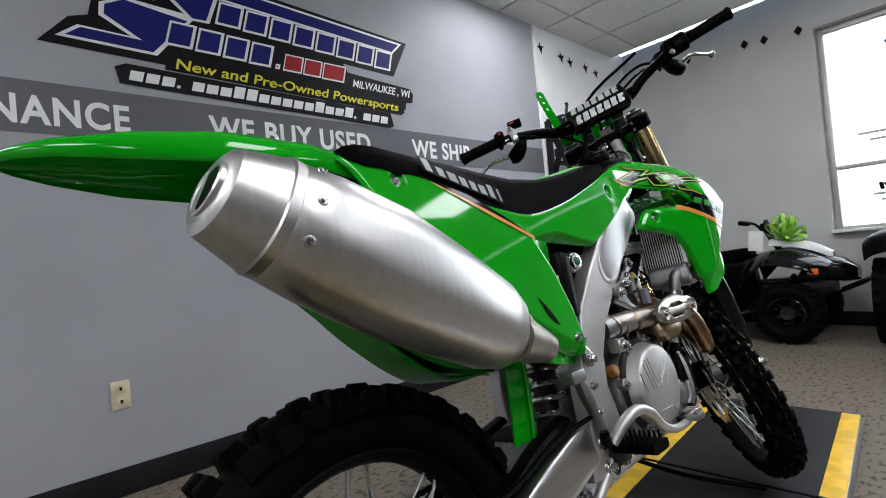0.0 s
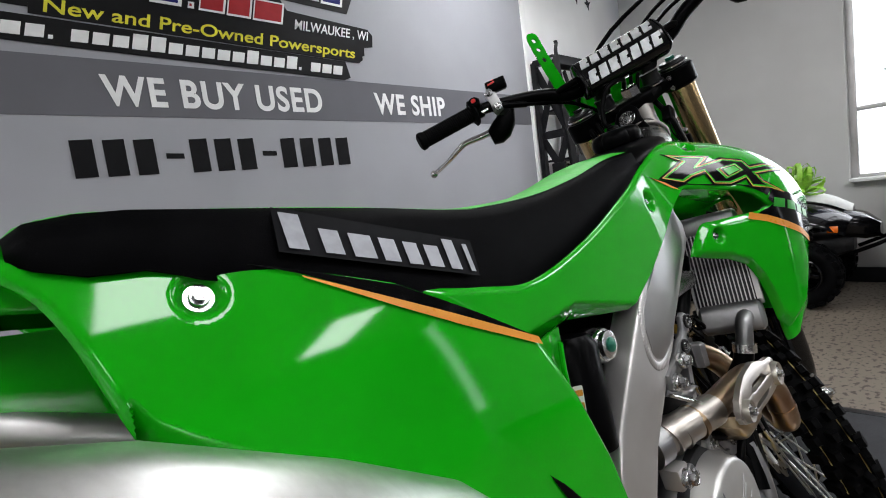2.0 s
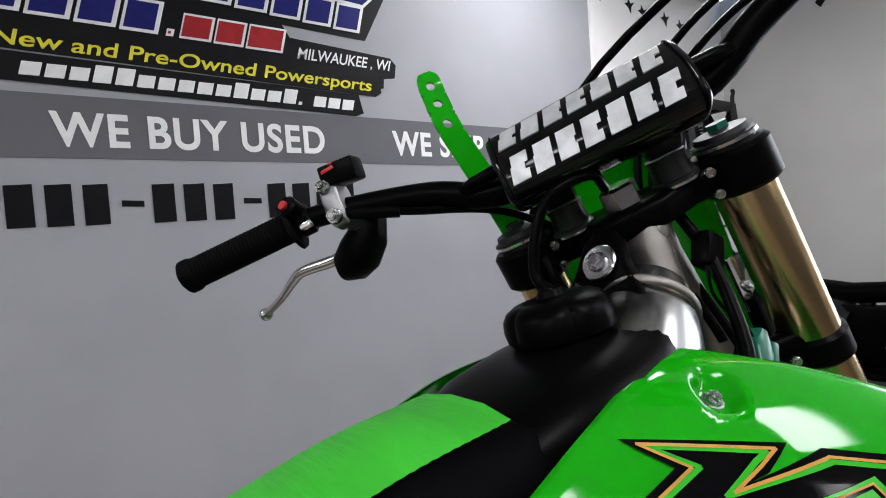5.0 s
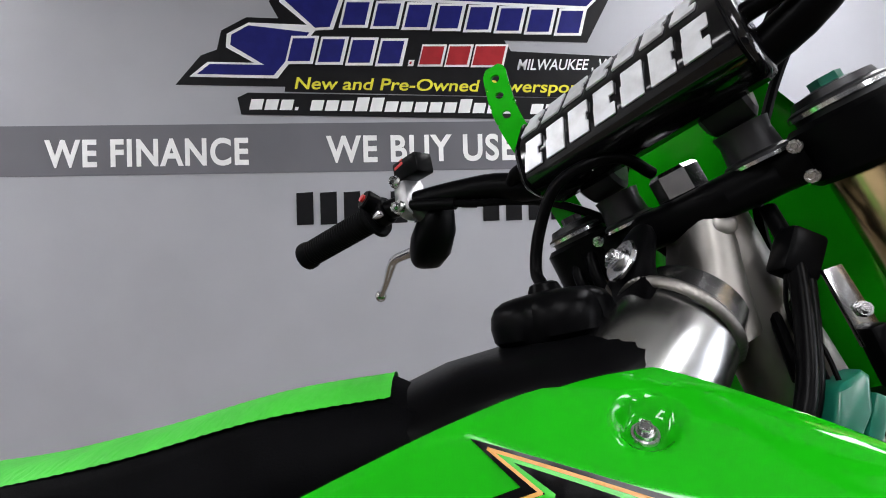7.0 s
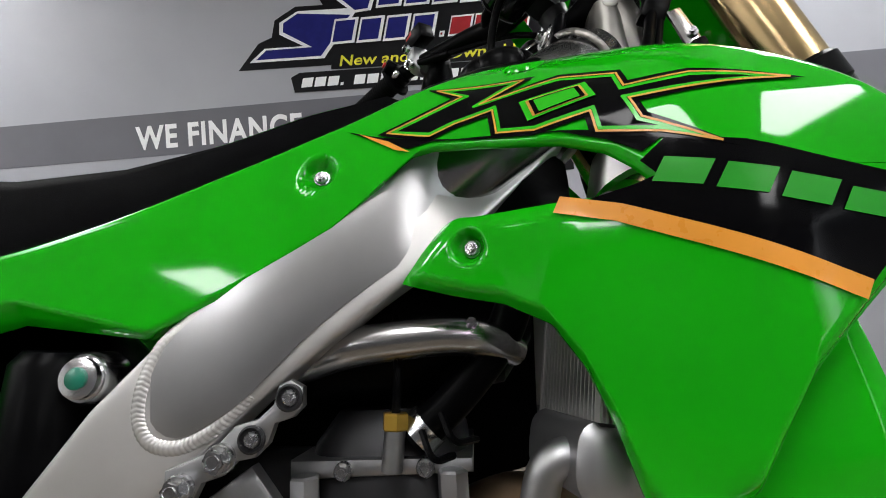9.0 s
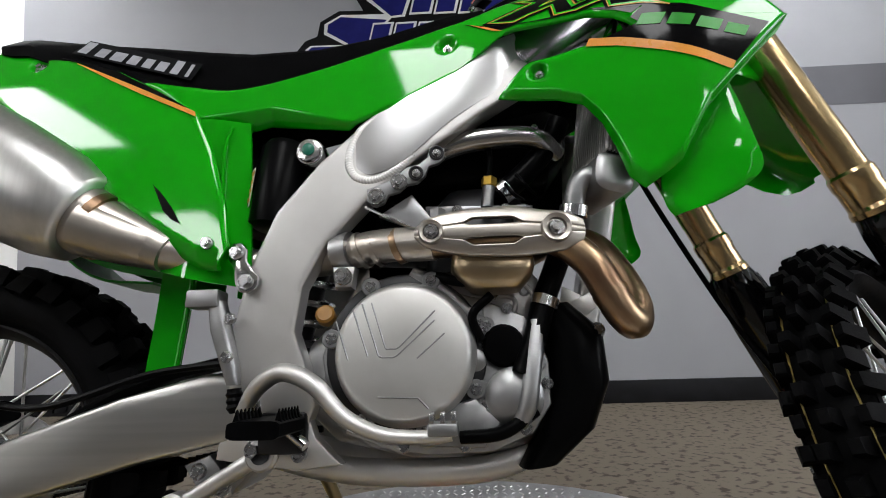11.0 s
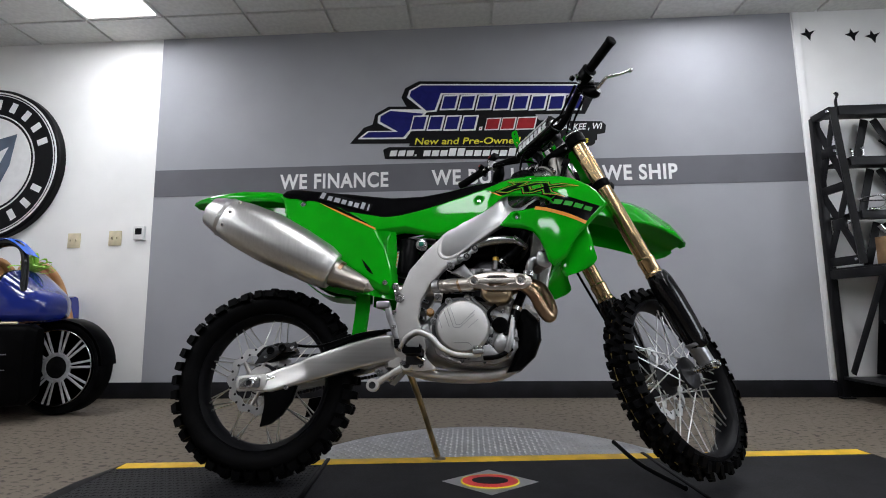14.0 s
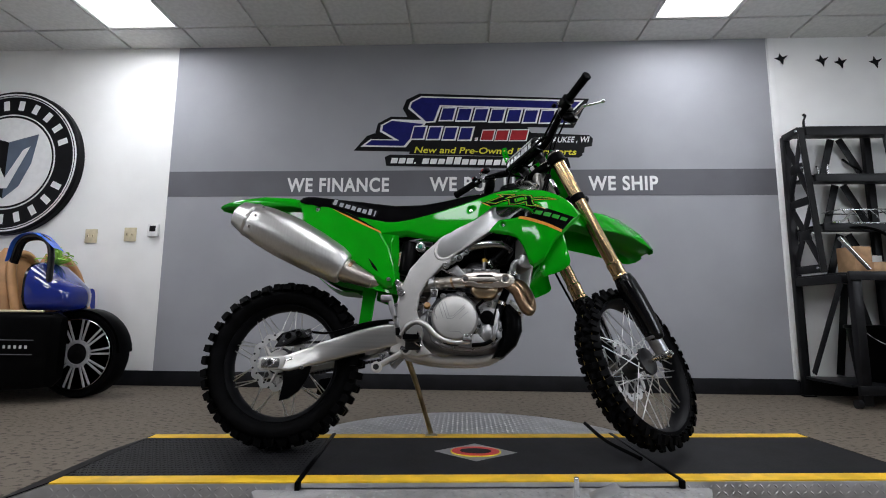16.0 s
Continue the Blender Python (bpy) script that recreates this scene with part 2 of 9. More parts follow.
def lathe(bm, origin, axis, profile, seg=32, closed=False):
    """profile: (along the axis, radius) pairs."""
    d = Vector(axis).normalized()
    u = d.orthogonal().normalized()
    v = d.cross(u)
    o = Vector(origin)
    rings = [[o + d * h + (u * math.cos(a) + v * math.sin(a)) * max(r, 1e-4) for a in (2 * math.pi * k / seg for k in range(seg))] for h, r in profile]
    if closed:
        rings.append(rings[0])
    skin(bm, rings, caps=not closed)
    if closed:
        bmesh.ops.remove_doubles(bm, verts=bm.verts, dist=1e-5)
    return bm


def box(bm, c, size, bevel=0.0, m=None, seg=2):
    mm = Matrix.Translation(c) @ (m or Matrix()) @ Matrix.Diagonal((*size, 1))
    r = bmesh.ops.create_cube(bm, size=1, matrix=mm)
    if bevel:
        edges = list({e for v in r["verts"] for e in v.link_edges})
        bmesh.ops.bevel(bm, geom=edges, offset=bevel, segments=seg, profile=0.5, affect="EDGES")
    return bm


def slab(bm, outline, y0, y1, bevel=0.0, at=None):
    """An outline in x and z, drawn out from y0 to y1."""
    at = at or Matrix()
    a = [bm.verts.new(at @ Vector((x, y0, z))) for x, z in outline]
    b = [bm.verts.new(at @ Vector((x, y1, z))) for x, z in outline]
    k = len(a)
    f1, f2 = bm.faces.new(a), bm.faces.new(b[::-1])
    for i in range(k):
        bm.faces.new((a[i], b[i], b[(i + 1) % k], a[(i + 1) % k]))
    if bevel:
        edges = list({e for f in (f1, f2) for e in f.edges})
        bmesh.ops.recalc_face_normals(bm, faces=bm.faces)
        bmesh.ops.bevel(bm, geom=edges, offset=bevel, segments=2, profile=0.5, affect="EDGES")
    return bm


def panel(bm, a, b, nu=24, nv=8, bulge=(0, 0, 0), thick=0.004, crease=0.0, inward=(0, 1, 0)):
    """A bowed sheet between two edge lines a and b, thickened towards inward. crease: a ridge along its middle."""
    la, lb = smooth(a, nu), smooth(b, nu)
    bul, inn = Vector(bulge), Vector(inward).normalized() * thick
    outer, inner = [], []
    for p, q in zip(la, lb):
        row = []
        for j in range(nv + 1):
            t = j / nv
            s = 1 - (2 * t - 1) ** 2
            s = s**0.6 + crease * max(0, 1 - abs(t - 0.5) * 8)
            row.append(p.lerp(q, t) + bul * s)
        outer.append([bm.verts.new(c) for c in row])
        inner.append([bm.verts.new(c + inn) for c in row])
    for i in range(nu - 1):
        for j in range(nv):
            bm.faces.new((outer[i][j], outer[i + 1][j], outer[i + 1][j + 1], outer[i][j + 1]))
            bm.faces.new((inner[i][j], inner[i][j + 1], inner[i + 1][j + 1], inner[i + 1][j]))
        bm.faces.new((outer[i][0], inner[i][0], inner[i + 1][0], outer[i + 1][0]))
        bm.faces.new((outer[i][nv], outer[i + 1][nv], inner[i + 1][nv], inner[i][nv]))
    for i in (0, nu - 1):
        for j in range(nv):
            f = (outer[i][j], outer[i][j + 1], inner[i][j + 1], inner[i][j])
            bm.faces.new(f if i == 0 else f[::-1])
    return bm


def loft(bm, stations, seg=28, power=2.6):
    """Stations: centre, u, v (half-axes as vectors). A closed body with rounded-box sections."""
    rings = []
    for c, u, v in stations:
        c, u, v = Vector(c), Vector(u), Vector(v)
        ring = []
        for k in range(seg):
            a = 2 * math.pi * k / seg
            ca, sa = math.cos(a), math.sin(a)
            ring.append(c + u * math.copysign(abs(ca) ** (2 / power), ca) + v * math.copysign(abs(sa) ** (2 / power), sa))
        rings.append(ring)
    skin(bm, rings)
    return bm


def turned(bm, m):
    bmesh.ops.transform(bm, matrix=m, verts=bm.verts)
    return bm


def mirrored(bm):
    bmesh.ops.transform(bm, matrix=Matrix.Diagonal((1, -1, 1, 1)), verts=bm.verts)
    bmesh.ops.reverse_faces(bm, faces=bm.faces)
    return bm


def B():
    return bmesh.new()


def lettering(name, body, size, material, parent, m, depth=0.002, squeeze=1.0, spacing=1.0, lean=0.0, weight=0.012):
    cu = bpy.data.curves.new(name, "FONT")
    cu.body, cu.size, cu.extrude, cu.space_character = body, size, depth, spacing
    cu.offset = size * weight
    ob = new(name, cu)
    bpy.context.view_layer.update()
    me = bpy.data.meshes.new_from_object(ob.evaluated_get(bpy.context.evaluated_depsgraph_get()))
    bpy.data.objects.remove(ob)
    me.materials.clear()
    me.materials.append(material)
    xs = [v.co.x for v in me.vertices]
    me.transform(Matrix.Diagonal((squeeze / max(1e-6, max(xs) - min(xs)), 1, 1, 1)) @ Matrix.Translation((-min(xs), 0, 0)) if squeeze != 1.0 else Matrix())
    me.transform(Matrix(((1, lean, 0, 0), (0, 1, 0, 0), (0, 0, 1, 0), (0, 0, 0, 1))))
    out = new(name, me)
    out.parent = parent
    out.matrix_basis = m
    return out


def spell(name, body, size, material, m, depth, squeeze, spacing, weight):
    """Separate cut-out letters under one empty: (thing, letters)."""
    whole = lettering("letter", body, size, material, None, Matrix(), depth, squeeze, spacing, weight=weight)
    bm = bmesh.new()
    bm.from_mesh(whole.data)
    bpy.data.objects.remove(whole)
    bmesh.ops.remove_doubles(bm, verts=bm.verts, dist=1e-6)
    top = new(name)
    top.matrix_basis = m
    left = set(bm.verts)
    while left:
        grow, isle = [next(iter(sorted(left, key=lambda v: v.co.x)))], set()
        while grow:
            v = grow.pop()
            if v in isle:
                continue
            isle.add(v)
            grow += [e.other_vert(v) for e in v.link_edges]
        left -= isle
        one = bmesh.new()
        at = {v: one.verts.new(v.co) for v in isle}
        for f in {f for v in isle for f in v.link_faces}:
            one.faces.new([at[v] for v in f.verts])
        part("letter", one, material, top)
    bm.free()
    return top

# ---------------------------------------------------------------- the room
def structure(ob, label, category):
    return tagged(ob, label, category, kind="structure")


structure(part("floor", box(B(), (0, (WALL_Y + SOUTH_Y) / 2, -0.05), (EAST_X - WEST_X, WALL_Y - SOUTH_Y, 0.1)), FLOOR), "grey-brown speckled showroom floor", "floor")
north = structure(part("wall_north", box(B(), ((EAST_X + WEST_X) / 2, WALL_Y + 0.08, 1.5), (EAST_X - WEST_X + 0.3, 0.16, 3.0)), WALLWHITE), "white painted wall with a grey painted field", "wall")
GX0, GX1 = -1.780, 3.30
part("paint_field", box(B(), ((GX0 + GX1) / 2, WALL_Y - 0.0015, (CEIL + 0.1) / 2), (GX1 - GX0, 0.003, CEIL - 0.1)), WALLGREY, north, "light grey painted wall field")
part("paint_stripe", box(B(), ((GX0 + GX1) / 2, WALL_Y - 0.004, 1.683), (GX1 - GX0 - 0.004, 0.003, 0.220)), STRIPE, north, "dark grey painted stripe")
part("corner_strip", box(B(), (GX1 + 0.035, WALL_Y - 0.006, (CEIL + 0.1) / 2), (0.05, 0.012, CEIL - 0.1), 0.003), WALLWHITE, north, "white upright trim strip")
structure(part("baseboard", box(B(), ((EAST_X + WEST_X) / 2, WALL_Y - 0.006, 0.06), (EAST_X - WEST_X, 0.012, 0.12), 0.003), BASEB), "black rubber baseboard along the wall", "baseboard")
structure(part("wall_west", box(B(), (WEST_X - 0.08, -1.6, 1.5), (0.16, 8.2, 3.0)), WALLWHITE), "plain white painted side wall", "wall")
# never in view: its dark colour is made up to keep reflections low
structure(part("wall_south", box(B(), (0, SOUTH_Y - 0.08, 1.5), (9.6, 0.16, 3.0)), WALLDARK), "unseen rear wall, made dark to cut reflections", "wall")
# east wall with its window opening
WY0, WY1, WZ0, WZ1 = -1.9, 0.30, 0.80, 2.60
bm = B()
box(bm, (EAST_X + 0.08, (WY1 + WALL_Y) / 2, 1.5), (0.16, WALL_Y - WY1, 3.0))
box(bm, (EAST_X + 0.08, (WY0 + SOUTH_Y) / 2, 1.5), (0.16, WY0 - SOUTH_Y, 3.0))
box(bm, (EAST_X + 0.08, (WY0 + WY1) / 2, WZ0 / 2), (0.16, WY1 - WY0, WZ0))
box(bm, (EAST_X + 0.08, (WY0 + WY1) / 2, (WZ1 + 3.0) / 2), (0.16, WY1 - WY0, 3.0 - WZ1))
structure(part("wall_east", bm, EASTPAINT), "off-white painted side wall round a window", "wall")
structure(part("baseboard", box(B(), (EAST_X - 0.006, (WALL_Y + SOUTH_Y) / 2, 0.06), (0.012, WALL_Y - SOUTH_Y - 0.03, 0.12), 0.003), BASEB), "black rubber baseboard along the side wall", "baseboard")
win = structure(part("window_1", box(B(), (EAST_X + 0.12, WY1 - 0.025, (WZ0 + WZ1) / 2), (0.06, 0.05, WZ1 - WZ0), 0.004), ALU), "metal-framed shop window", "window")
for yy in (WY0 + 0.025, (WY0 + WY1) / 2):
    part("window_frame", box(B(), (EAST_X + 0.12, yy, (WZ0 + WZ1) / 2), (0.06, 0.05, WZ1 - WZ0), 0.004), ALU, win)
for zz, hh in ((WZ1 - 0.025, 0.05), (WZ0 + 0.025, 0.05), (1.36, 0.035)):
    part("window_frame", box(B(), (EAST_X + 0.121, (WY0 + WY1) / 2, zz), (0.055, WY1 - WY0 - 0.1, hh), 0.004), ALU, win)
part("window_sill", box(B(), (EAST_X + 0.02, (WY0 + WY1) / 2, WZ0 + 0.012), (0.18, WY1 - WY0 - 0.004, 0.024), 0.004), WALLWHITE, win)
GLASS = bpy.data.materials.new("window_glass")
GLASS.use_nodes = True
gb = GLASS.node_tree.nodes["Principled BSDF"]
gb.inputs["Transmission Weight"].default_value, gb.inputs["Roughness"].default_value, gb.inputs["IOR"].default_value = 1.0, 0.02, 1.45
pane = part("window_pane", box(B(), (EAST_X + 0.125, (WY0 + WY1) / 2, (WZ0 + WZ1) / 2), (0.006, WY1 - WY0 - 0.09, WZ1 - WZ0 - 0.09)), GLASS, win)
pane.visible_shadow = False
BACK = glow("overcast_street_glow", (0.93, 0.96, 1.0), 5.0)
structure(part("backdrop", box(B(), (16.0, -1.0, 4.0), (0.2, 40.0, 14.0)), BACK), "pale overcast distance outside", "backdrop")
structure(part("ground", box(B(), (10.4, -1.0, -0.15), (11.0, 40.0, 0.1)), mat("street_asphalt", (0.08, 0.08, 0.08), 0.8)), "grey street ground outside the window", "ground")

# ceiling: lay-in tiles on a metal grid, one mesh
TX, TY, TX0, TY0 = 0.635, 1.22, -1.90, 1.12
lamp_cells = set()
for lx, ly in LAMP_SPOTS:
    lamp_cells.add((round((lx - TX0) / TX), round((ly - TY0) / TY)))
bm = B()
for i in range(-5, 11):
    for j in range(-6, 2):
        cx, cy = TX0 + i * TX, TY0 + j * TY
        x0, x1 = max(cx - TX / 2 + 0.012, WEST_X), min(cx + TX / 2 - 0.012, EAST_X)
        y0, y1 = max(cy - TY / 2 + 0.012, SOUTH_Y), min(cy + TY / 2 - 0.012, WALL_Y)
        if (i, j) in lamp_cells or x1 - x0 < 0.05 or y1 - y0 < 0.05:
            continue
        box(bm, ((x0 + x1) / 2, (y0 + y1) / 2, CEIL + 0.012), (x1 - x0, y1 - y0, 0.02))
structure(part("ceiling", bm, TILE), "white mineral-fibre ceiling tiles", "ceiling")
bm = B()
box(bm, (0, -1.6, CEIL + 0.03), (9.6, 8.2, 0.016))
structure(part("ceiling_grid", bm, TBAR), "off-white metal ceiling grid", "ceiling")
DIFF = glow("lamp_diffuser", (1.0, 0.98, 0.94), 6.0)
for i, j in sorted(lamp_cells):
    cx, cy = TX0 + i * TX, TY0 + j * TY
    lt = thing("ceiling_light", "white recessed fluorescent panel light in the ceiling", "ceiling light", "ceiling lights", Matrix.Translation((cx, cy, CEIL)))
    bm = B()
    for sx, sy, wx, wy in ((0.292, 0, 0.022, 1.20), (-0.292, 0, 0.022, 1.20), (0, 0.591, 0.562, 0.022), (0, -0.591, 0.562, 0.022)):
        box(bm, (sx, sy, 0.006), (wx, wy, 0.022), 0.002)
    part("frame", bm, TBAR, lt)
    part("diffuser", box(B(), (0, 0, 0.013), (0.56, 1.16, 0.006)), DIFF, lt, "glowing white diffuser")


# ---------------------------------------------------------------- wall graphics
def on_wall(bm, outline, lift, thick=0.002):
    return slab(bm, outline, WALL_Y - 0.006 - lift, WALL_Y - 0.006 - lift + thick)


def slanted(x0, x1, z0, z1, lean=0.25):
    k = (z1 - z0) * lean
    return [(x0, z0), (x1, z0), (x1 + k, z1), (x0 + k, z1)]


for words, x0, x1, z0 in (("WE FINANCE", -0.742, 0.128, 1.614), ("WE BUY USED", 0.470, 1.440, 1.618), ("WE SHIP", 1.785, 2.350, 1.620)):
    t = spell("wall_lettering", words, 0.165, WHITE, pose(x0, WALL_Y - 0.0065, z0, 90, 0, 0), 0.001, x1 - x0, 1.10, 0.026)
    tagged(t, "white bold lettering on the dark wall stripe", "lettering", "wall lettering")

# the telephone number: plain bars
ph = thing("wall_number", "row of black bars on the grey wall below the stripe", "lettering")
for k in range(12):
    x0 = 0.325 + k * 0.1050
    if k in (3, 7):
        part("bar", on_wall(B(), [(x0 + 0.015, 1.400), (x0 + 0.085, 1.398), (x0 + 0.085, 1.420), (x0 + 0.015, 1.423)], 0), INK, ph)
    else:
        part("bar", on_wall(B(), [(x0 + 0.008, 1.336), (x0 + 0.082, 1.338), (x0 + 0.082, 1.484), (x0 + 0.008, 1.480)], 0), INK, ph)

# the dealer's emblem: plain shapes in its colours
lg = thing("wall_emblem", "large dealer emblem in blue, black, red and white vinyl", "wall sign", at=Matrix.Translation((0.010, 0, 0.010)) @ Matrix.Diagonal((1.008, 1, 1, 1)))
part("backing", on_wall(B(), [(-0.19, 1.96), (1.0, 1.93), (1.66, 1.905), (1.735, 1.93), (1.74, 1.975), (1.80, 1.985), (1.81, 2.05), (1.78, 2.08), (1.30, 2.105), (1.27, 2.155), (1.655, 2.145), (1.79, 2.40),
                              (0.36, 2.465), (0.25, 2.41), (0.22, 2.33), (0.26, 2.255), (0.12, 2.26), (0.01, 2.20), (-0.01, 2.115), (-0.08, 2.09)], 0), INK, lg)
part("rim_line", on_wall(B(), [(-0.13, 1.995), (0.25, 1.985), (0.42, 2.20), (0.50, 2.205), (0.55, 2.345), (1.66, 2.30), (1.745, 2.385), (0.375, 2.44), (0.285, 2.39), (0.265, 2.33), (0.385, 2.225), (0.13, 2.235), (0.035, 2.185), (0.03, 2.125), (0.15, 2.055), (-0.05, 2.06)], 0.002), WHITE, lg, "white outline")
part("swoosh", on_wall(B(), [(-0.095, 2.006), (0.235, 1.998), (0.395, 2.19), (0.13, 2.222), (0.055, 2.18), (0.05, 2.135), (0.195, 2.045), (-0.04, 2.05)], 0.004), NAVY, lg, "navy blue swoosh")
part("swoosh", on_wall(B(), [(0.42, 2.212), (0.485, 2.216), (0.535, 2.357), (1.655, 2.312), (1.715, 2.372), (0.38, 2.427), (0.30, 2.383), (0.285, 2.34)], 0.004), NAVY, lg, "navy blue swoosh")
for k in range(8):
    x0 = 0.525 + k * 0.139
    zz = 2.215 - k * 0.0052
    part("block", on_wall(B(), slanted(x0, x0 + 0.128, zz - 0.004, zz + 0.122), 0.006), WHITE, lg)
    part("block", on_wall(B(), slanted(x0 + 0.014, x0 + 0.116, zz + 0.008, zz + 0.110), 0.008), NAVY, lg)
for k in range(4):
    x0 = 0.285 + k * 0.132
    zz = 2.052 - k * 0.004
    part("block", on_wall(B(), slanted(x0, x0 + 0.122, zz - 0.004, zz + 0.122), 0.006), WHITE, lg)
    part("block", on_wall(B(), slanted(x0 + 0.013, x0 + 0.110, zz + 0.008, zz + 0.110), 0.008), NAVY, lg)
for k, (x0, w, h) in enumerate(((0.828, 0.025, 0.028), (0.872, 0.112, 0.098), (0.992, 0.112, 0.098), (1.112, 0.150, 0.098))):
    part("block", on_wall(B(), slanted(x0, x0 + w, 2.036 - k * 0.002, 2.036 + h), 0.006), WHITE, lg)
    part("block", on_wall(B(), slanted(x0 + 0.008, x0 + w - 0.008, 2.045 - k * 0.002, 2.027 + h), 0.008), CRIMSON, lg)
lettering("small_lettering", "MILWAUKEE , WI", 0.07, WHITE, lg, pose(1.325, WALL_Y - 0.0085, 2.018, 90, 0, 0), 0.001, 0.445, lean=0.25, weight=0.008)
part("band", on_wall(B(), [(0.28, 1.925), (1.69, 1.885), (1.72, 1.905), (1.715, 1.97), (0.33, 2.0), (0.29, 1.98)], 0.0015), INK, lg)
lettering("yellow_lettering", "New and Pre-Owned Powersports", 0.075, LEMON, lg, pose(0.325, WALL_Y - 0.0095, 1.937, 90, 1.2, 0), 0.001, 1.34, lean=0.2)
part("band", on_wall(B(), [(0.09, 1.825), (1.58, 1.785), (1.62, 1.80), (1.60, 1.885), (0.12, 1.922), (0.075, 1.90)], 0.002), INK, lg)
for k in range(22):
    x0 = 0.125 + k * 0.066
    zz = 1.846 - k * 0.0017
    h = 0.046 if k not in (3, 18) else 0.014
    if k in (7, 8, 14, 17):
        h = 0.062
    part("bar", on_wall(B(), slanted(x0, x0 + (0.054 if h > 0.02 else 0.014), zz, zz + h), 0.004), WHITE, lg, "white bar")

# small bird and diamond cut-outs under the ceiling
BIRD = [(-0.055, 0.01), (-0.02, 0.02), (-0.012, 0.055), (0.01, 0.02), (0.055, 0.035), (0.02, -0.005), (0.012, -0.05), (-0.012, -0.012)]
for bx, bz in ((3.42, 2.74), (3.75, 2.72), (3.90, 2.70), (4.18, 2.70), (4.38, 2.68)):
    tagged(part("bird_decal", slab(B(), [(bx + u, bz + w) for u, w in BIRD], WALL_Y - 0.004, WALL_Y - 0.001), INK), "small black bird cut-out high on the white wall", "wall decal", "bird decals")
for by, bz in ((1.62, 2.72), (1.33, 2.70), (1.11, 2.68), (0.82, 2.66), (0.66, 2.64), (0.40, 2.62)):
    bm = slab(B(), [(-0.034, 0), (0, -0.045), (0.034, 0), (0, 0.045)], -0.0015, 0.0015)
    tagged(part("diamond_decal", turned(bm, pose(EAST_X - 0.003, by, bz, 0, 0, 90)), INK), "small black diamond cut-out high on the side wall", "wall decal", "diamond decals")


# ---------------------------------------------------------------- wall fittings
def outlet(name, x, z, w, h, label, holes):
    ob = thing(name, label, "wall plate", at=Matrix.Translation((x, WALL_Y - 0.004, z)))
    part("cover", box(B(), (0, -0.003, 0), (w, 0.008, h), 0.003), IVORY, ob)
    for hx, hz, hw, hh in holes:
        part("toggle", box(B(), (hx, -0.009, hz), (hw, 0.012, hh), 0.002), IVORY, ob)
        part("slot", box(B(), (hx, -0.0155, hz), (hw * 0.3, 0.003, hh * 0.5)), INK, ob)
    return ob


outlet("wall_outlet", 0.008, 0.437, 0.072, 0.122, "ivory double power outlet on the grey wall", ((0, 0.028, 0.034, 0.03), (0, -0.028, 0.034, 0.03)))
outlet("switch_plate", -2.415, 1.232, 0.105, 0.118, "ivory double light switch plate on the white wall", ((-0.022, 0, 0.012, 0.026), (0.022, 0, 0.012, 0.026)))
outlet("switch_plate", -2.073, 1.245, 0.105, 0.118, "ivory double light switch plate on the white wall", ((-0.022, 0, 0.012, 0.026), (0.022, 0, 0.012, 0.026)))
th = thing("thermostat", "white wall thermostat with a dark display", "thermostat", at=Matrix.Translation((-1.867, WALL_Y - 0.002, 1.28)))
part("case", box(B(), (0, -0.014, 0), (0.092, 0.03, 0.11), 0.006), PAPER, th)
part("display", box(B(), (0, -0.030, 0.012), (0.052, 0.004, 0.05), 0.001), INK, th)

# round sign
sg = thing("round_sign", "round black and white maker's sign with a shield emblem", "wall sign", at=Matrix.Translation((-3.19, WALL_Y, 1.875)))
AX = (0, -1, 0)
part("disc", lathe(B(), (0, 0, 0), AX, [(0, 0.64), (0.05, 0.64), (0.06, 0.63)], 64), INK, sg)
for r0, r1 in ((0.615, 0.603), (0.592, 0.586), (0.425, 0.415)):
    part("ring", lathe(B(), (0, -0.06, 0), AX, [(0, r0), (0.004, r0), (0.004, r1), (0, r1)], 64, True), WHITE, sg, "white ring")
part("centre", lathe(B(), (0, -0.06, 0), AX, [(0, 0.395), (0.004, 0.395)], 64), WHITE, sg, "white centre disc")
SLATE = mat("slate_vinyl", (0.09, 0.12, 0.17), 0.4)
part("shield", slab(B(), [(-0.26, 0.24), (0, 0.17), (0, -0.33), (-0.13, -0.22), (-0.22, -0.02)], -0.069, -0.066), INK, sg)
part("shield", slab(B(), [(0.26, 0.24), (0, 0.17), (0, -0.33), (0.13, -0.22), (0.22, -0.02)], -0.069, -0.066), SLATE, sg, "slate grey shield half")
part("chevron", slab(B(), [(-0.20, 0.13), (-0.14, 0.10), (0, -0.15), (0.14, 0.10), (0.20, 0.13), (0.03, -0.24), (-0.03, -0.24)], -0.073, -0.070), WHITE, sg, "white chevron")
for k in range(18):
    a = radians(20 + k * (140 / 9)) if k < 9 else radians(205 + (k - 9) * (130 / 8))
    bm = box(B(), (0, 0, 0), (0.05, 0.003, 0.085))
    part("bar", turned(bm, pose(0.508 * math.cos(a), -0.062, 0.508 * math.sin(a), 0, -math.degrees(a) + 90, 0)), WHITE, sg, "white bar")

# ---------------------------------------------------------------- turntable and ramp
PZ, PY0, PY1 = 0.078, -0.275, 0.325
tt = thing("turntable", "round diamond-plate turntable lying on the floor", "turntable", at=Matrix.Translation((0.80, 0.10, 0)))
part("disc", lathe(B(), (0, 0, 0), (0, 0, 1), [(0, 0.82), (0.05, 0.82), (0.056, 0.81)], 96), PLATE, tt)
vs, fs = [], []


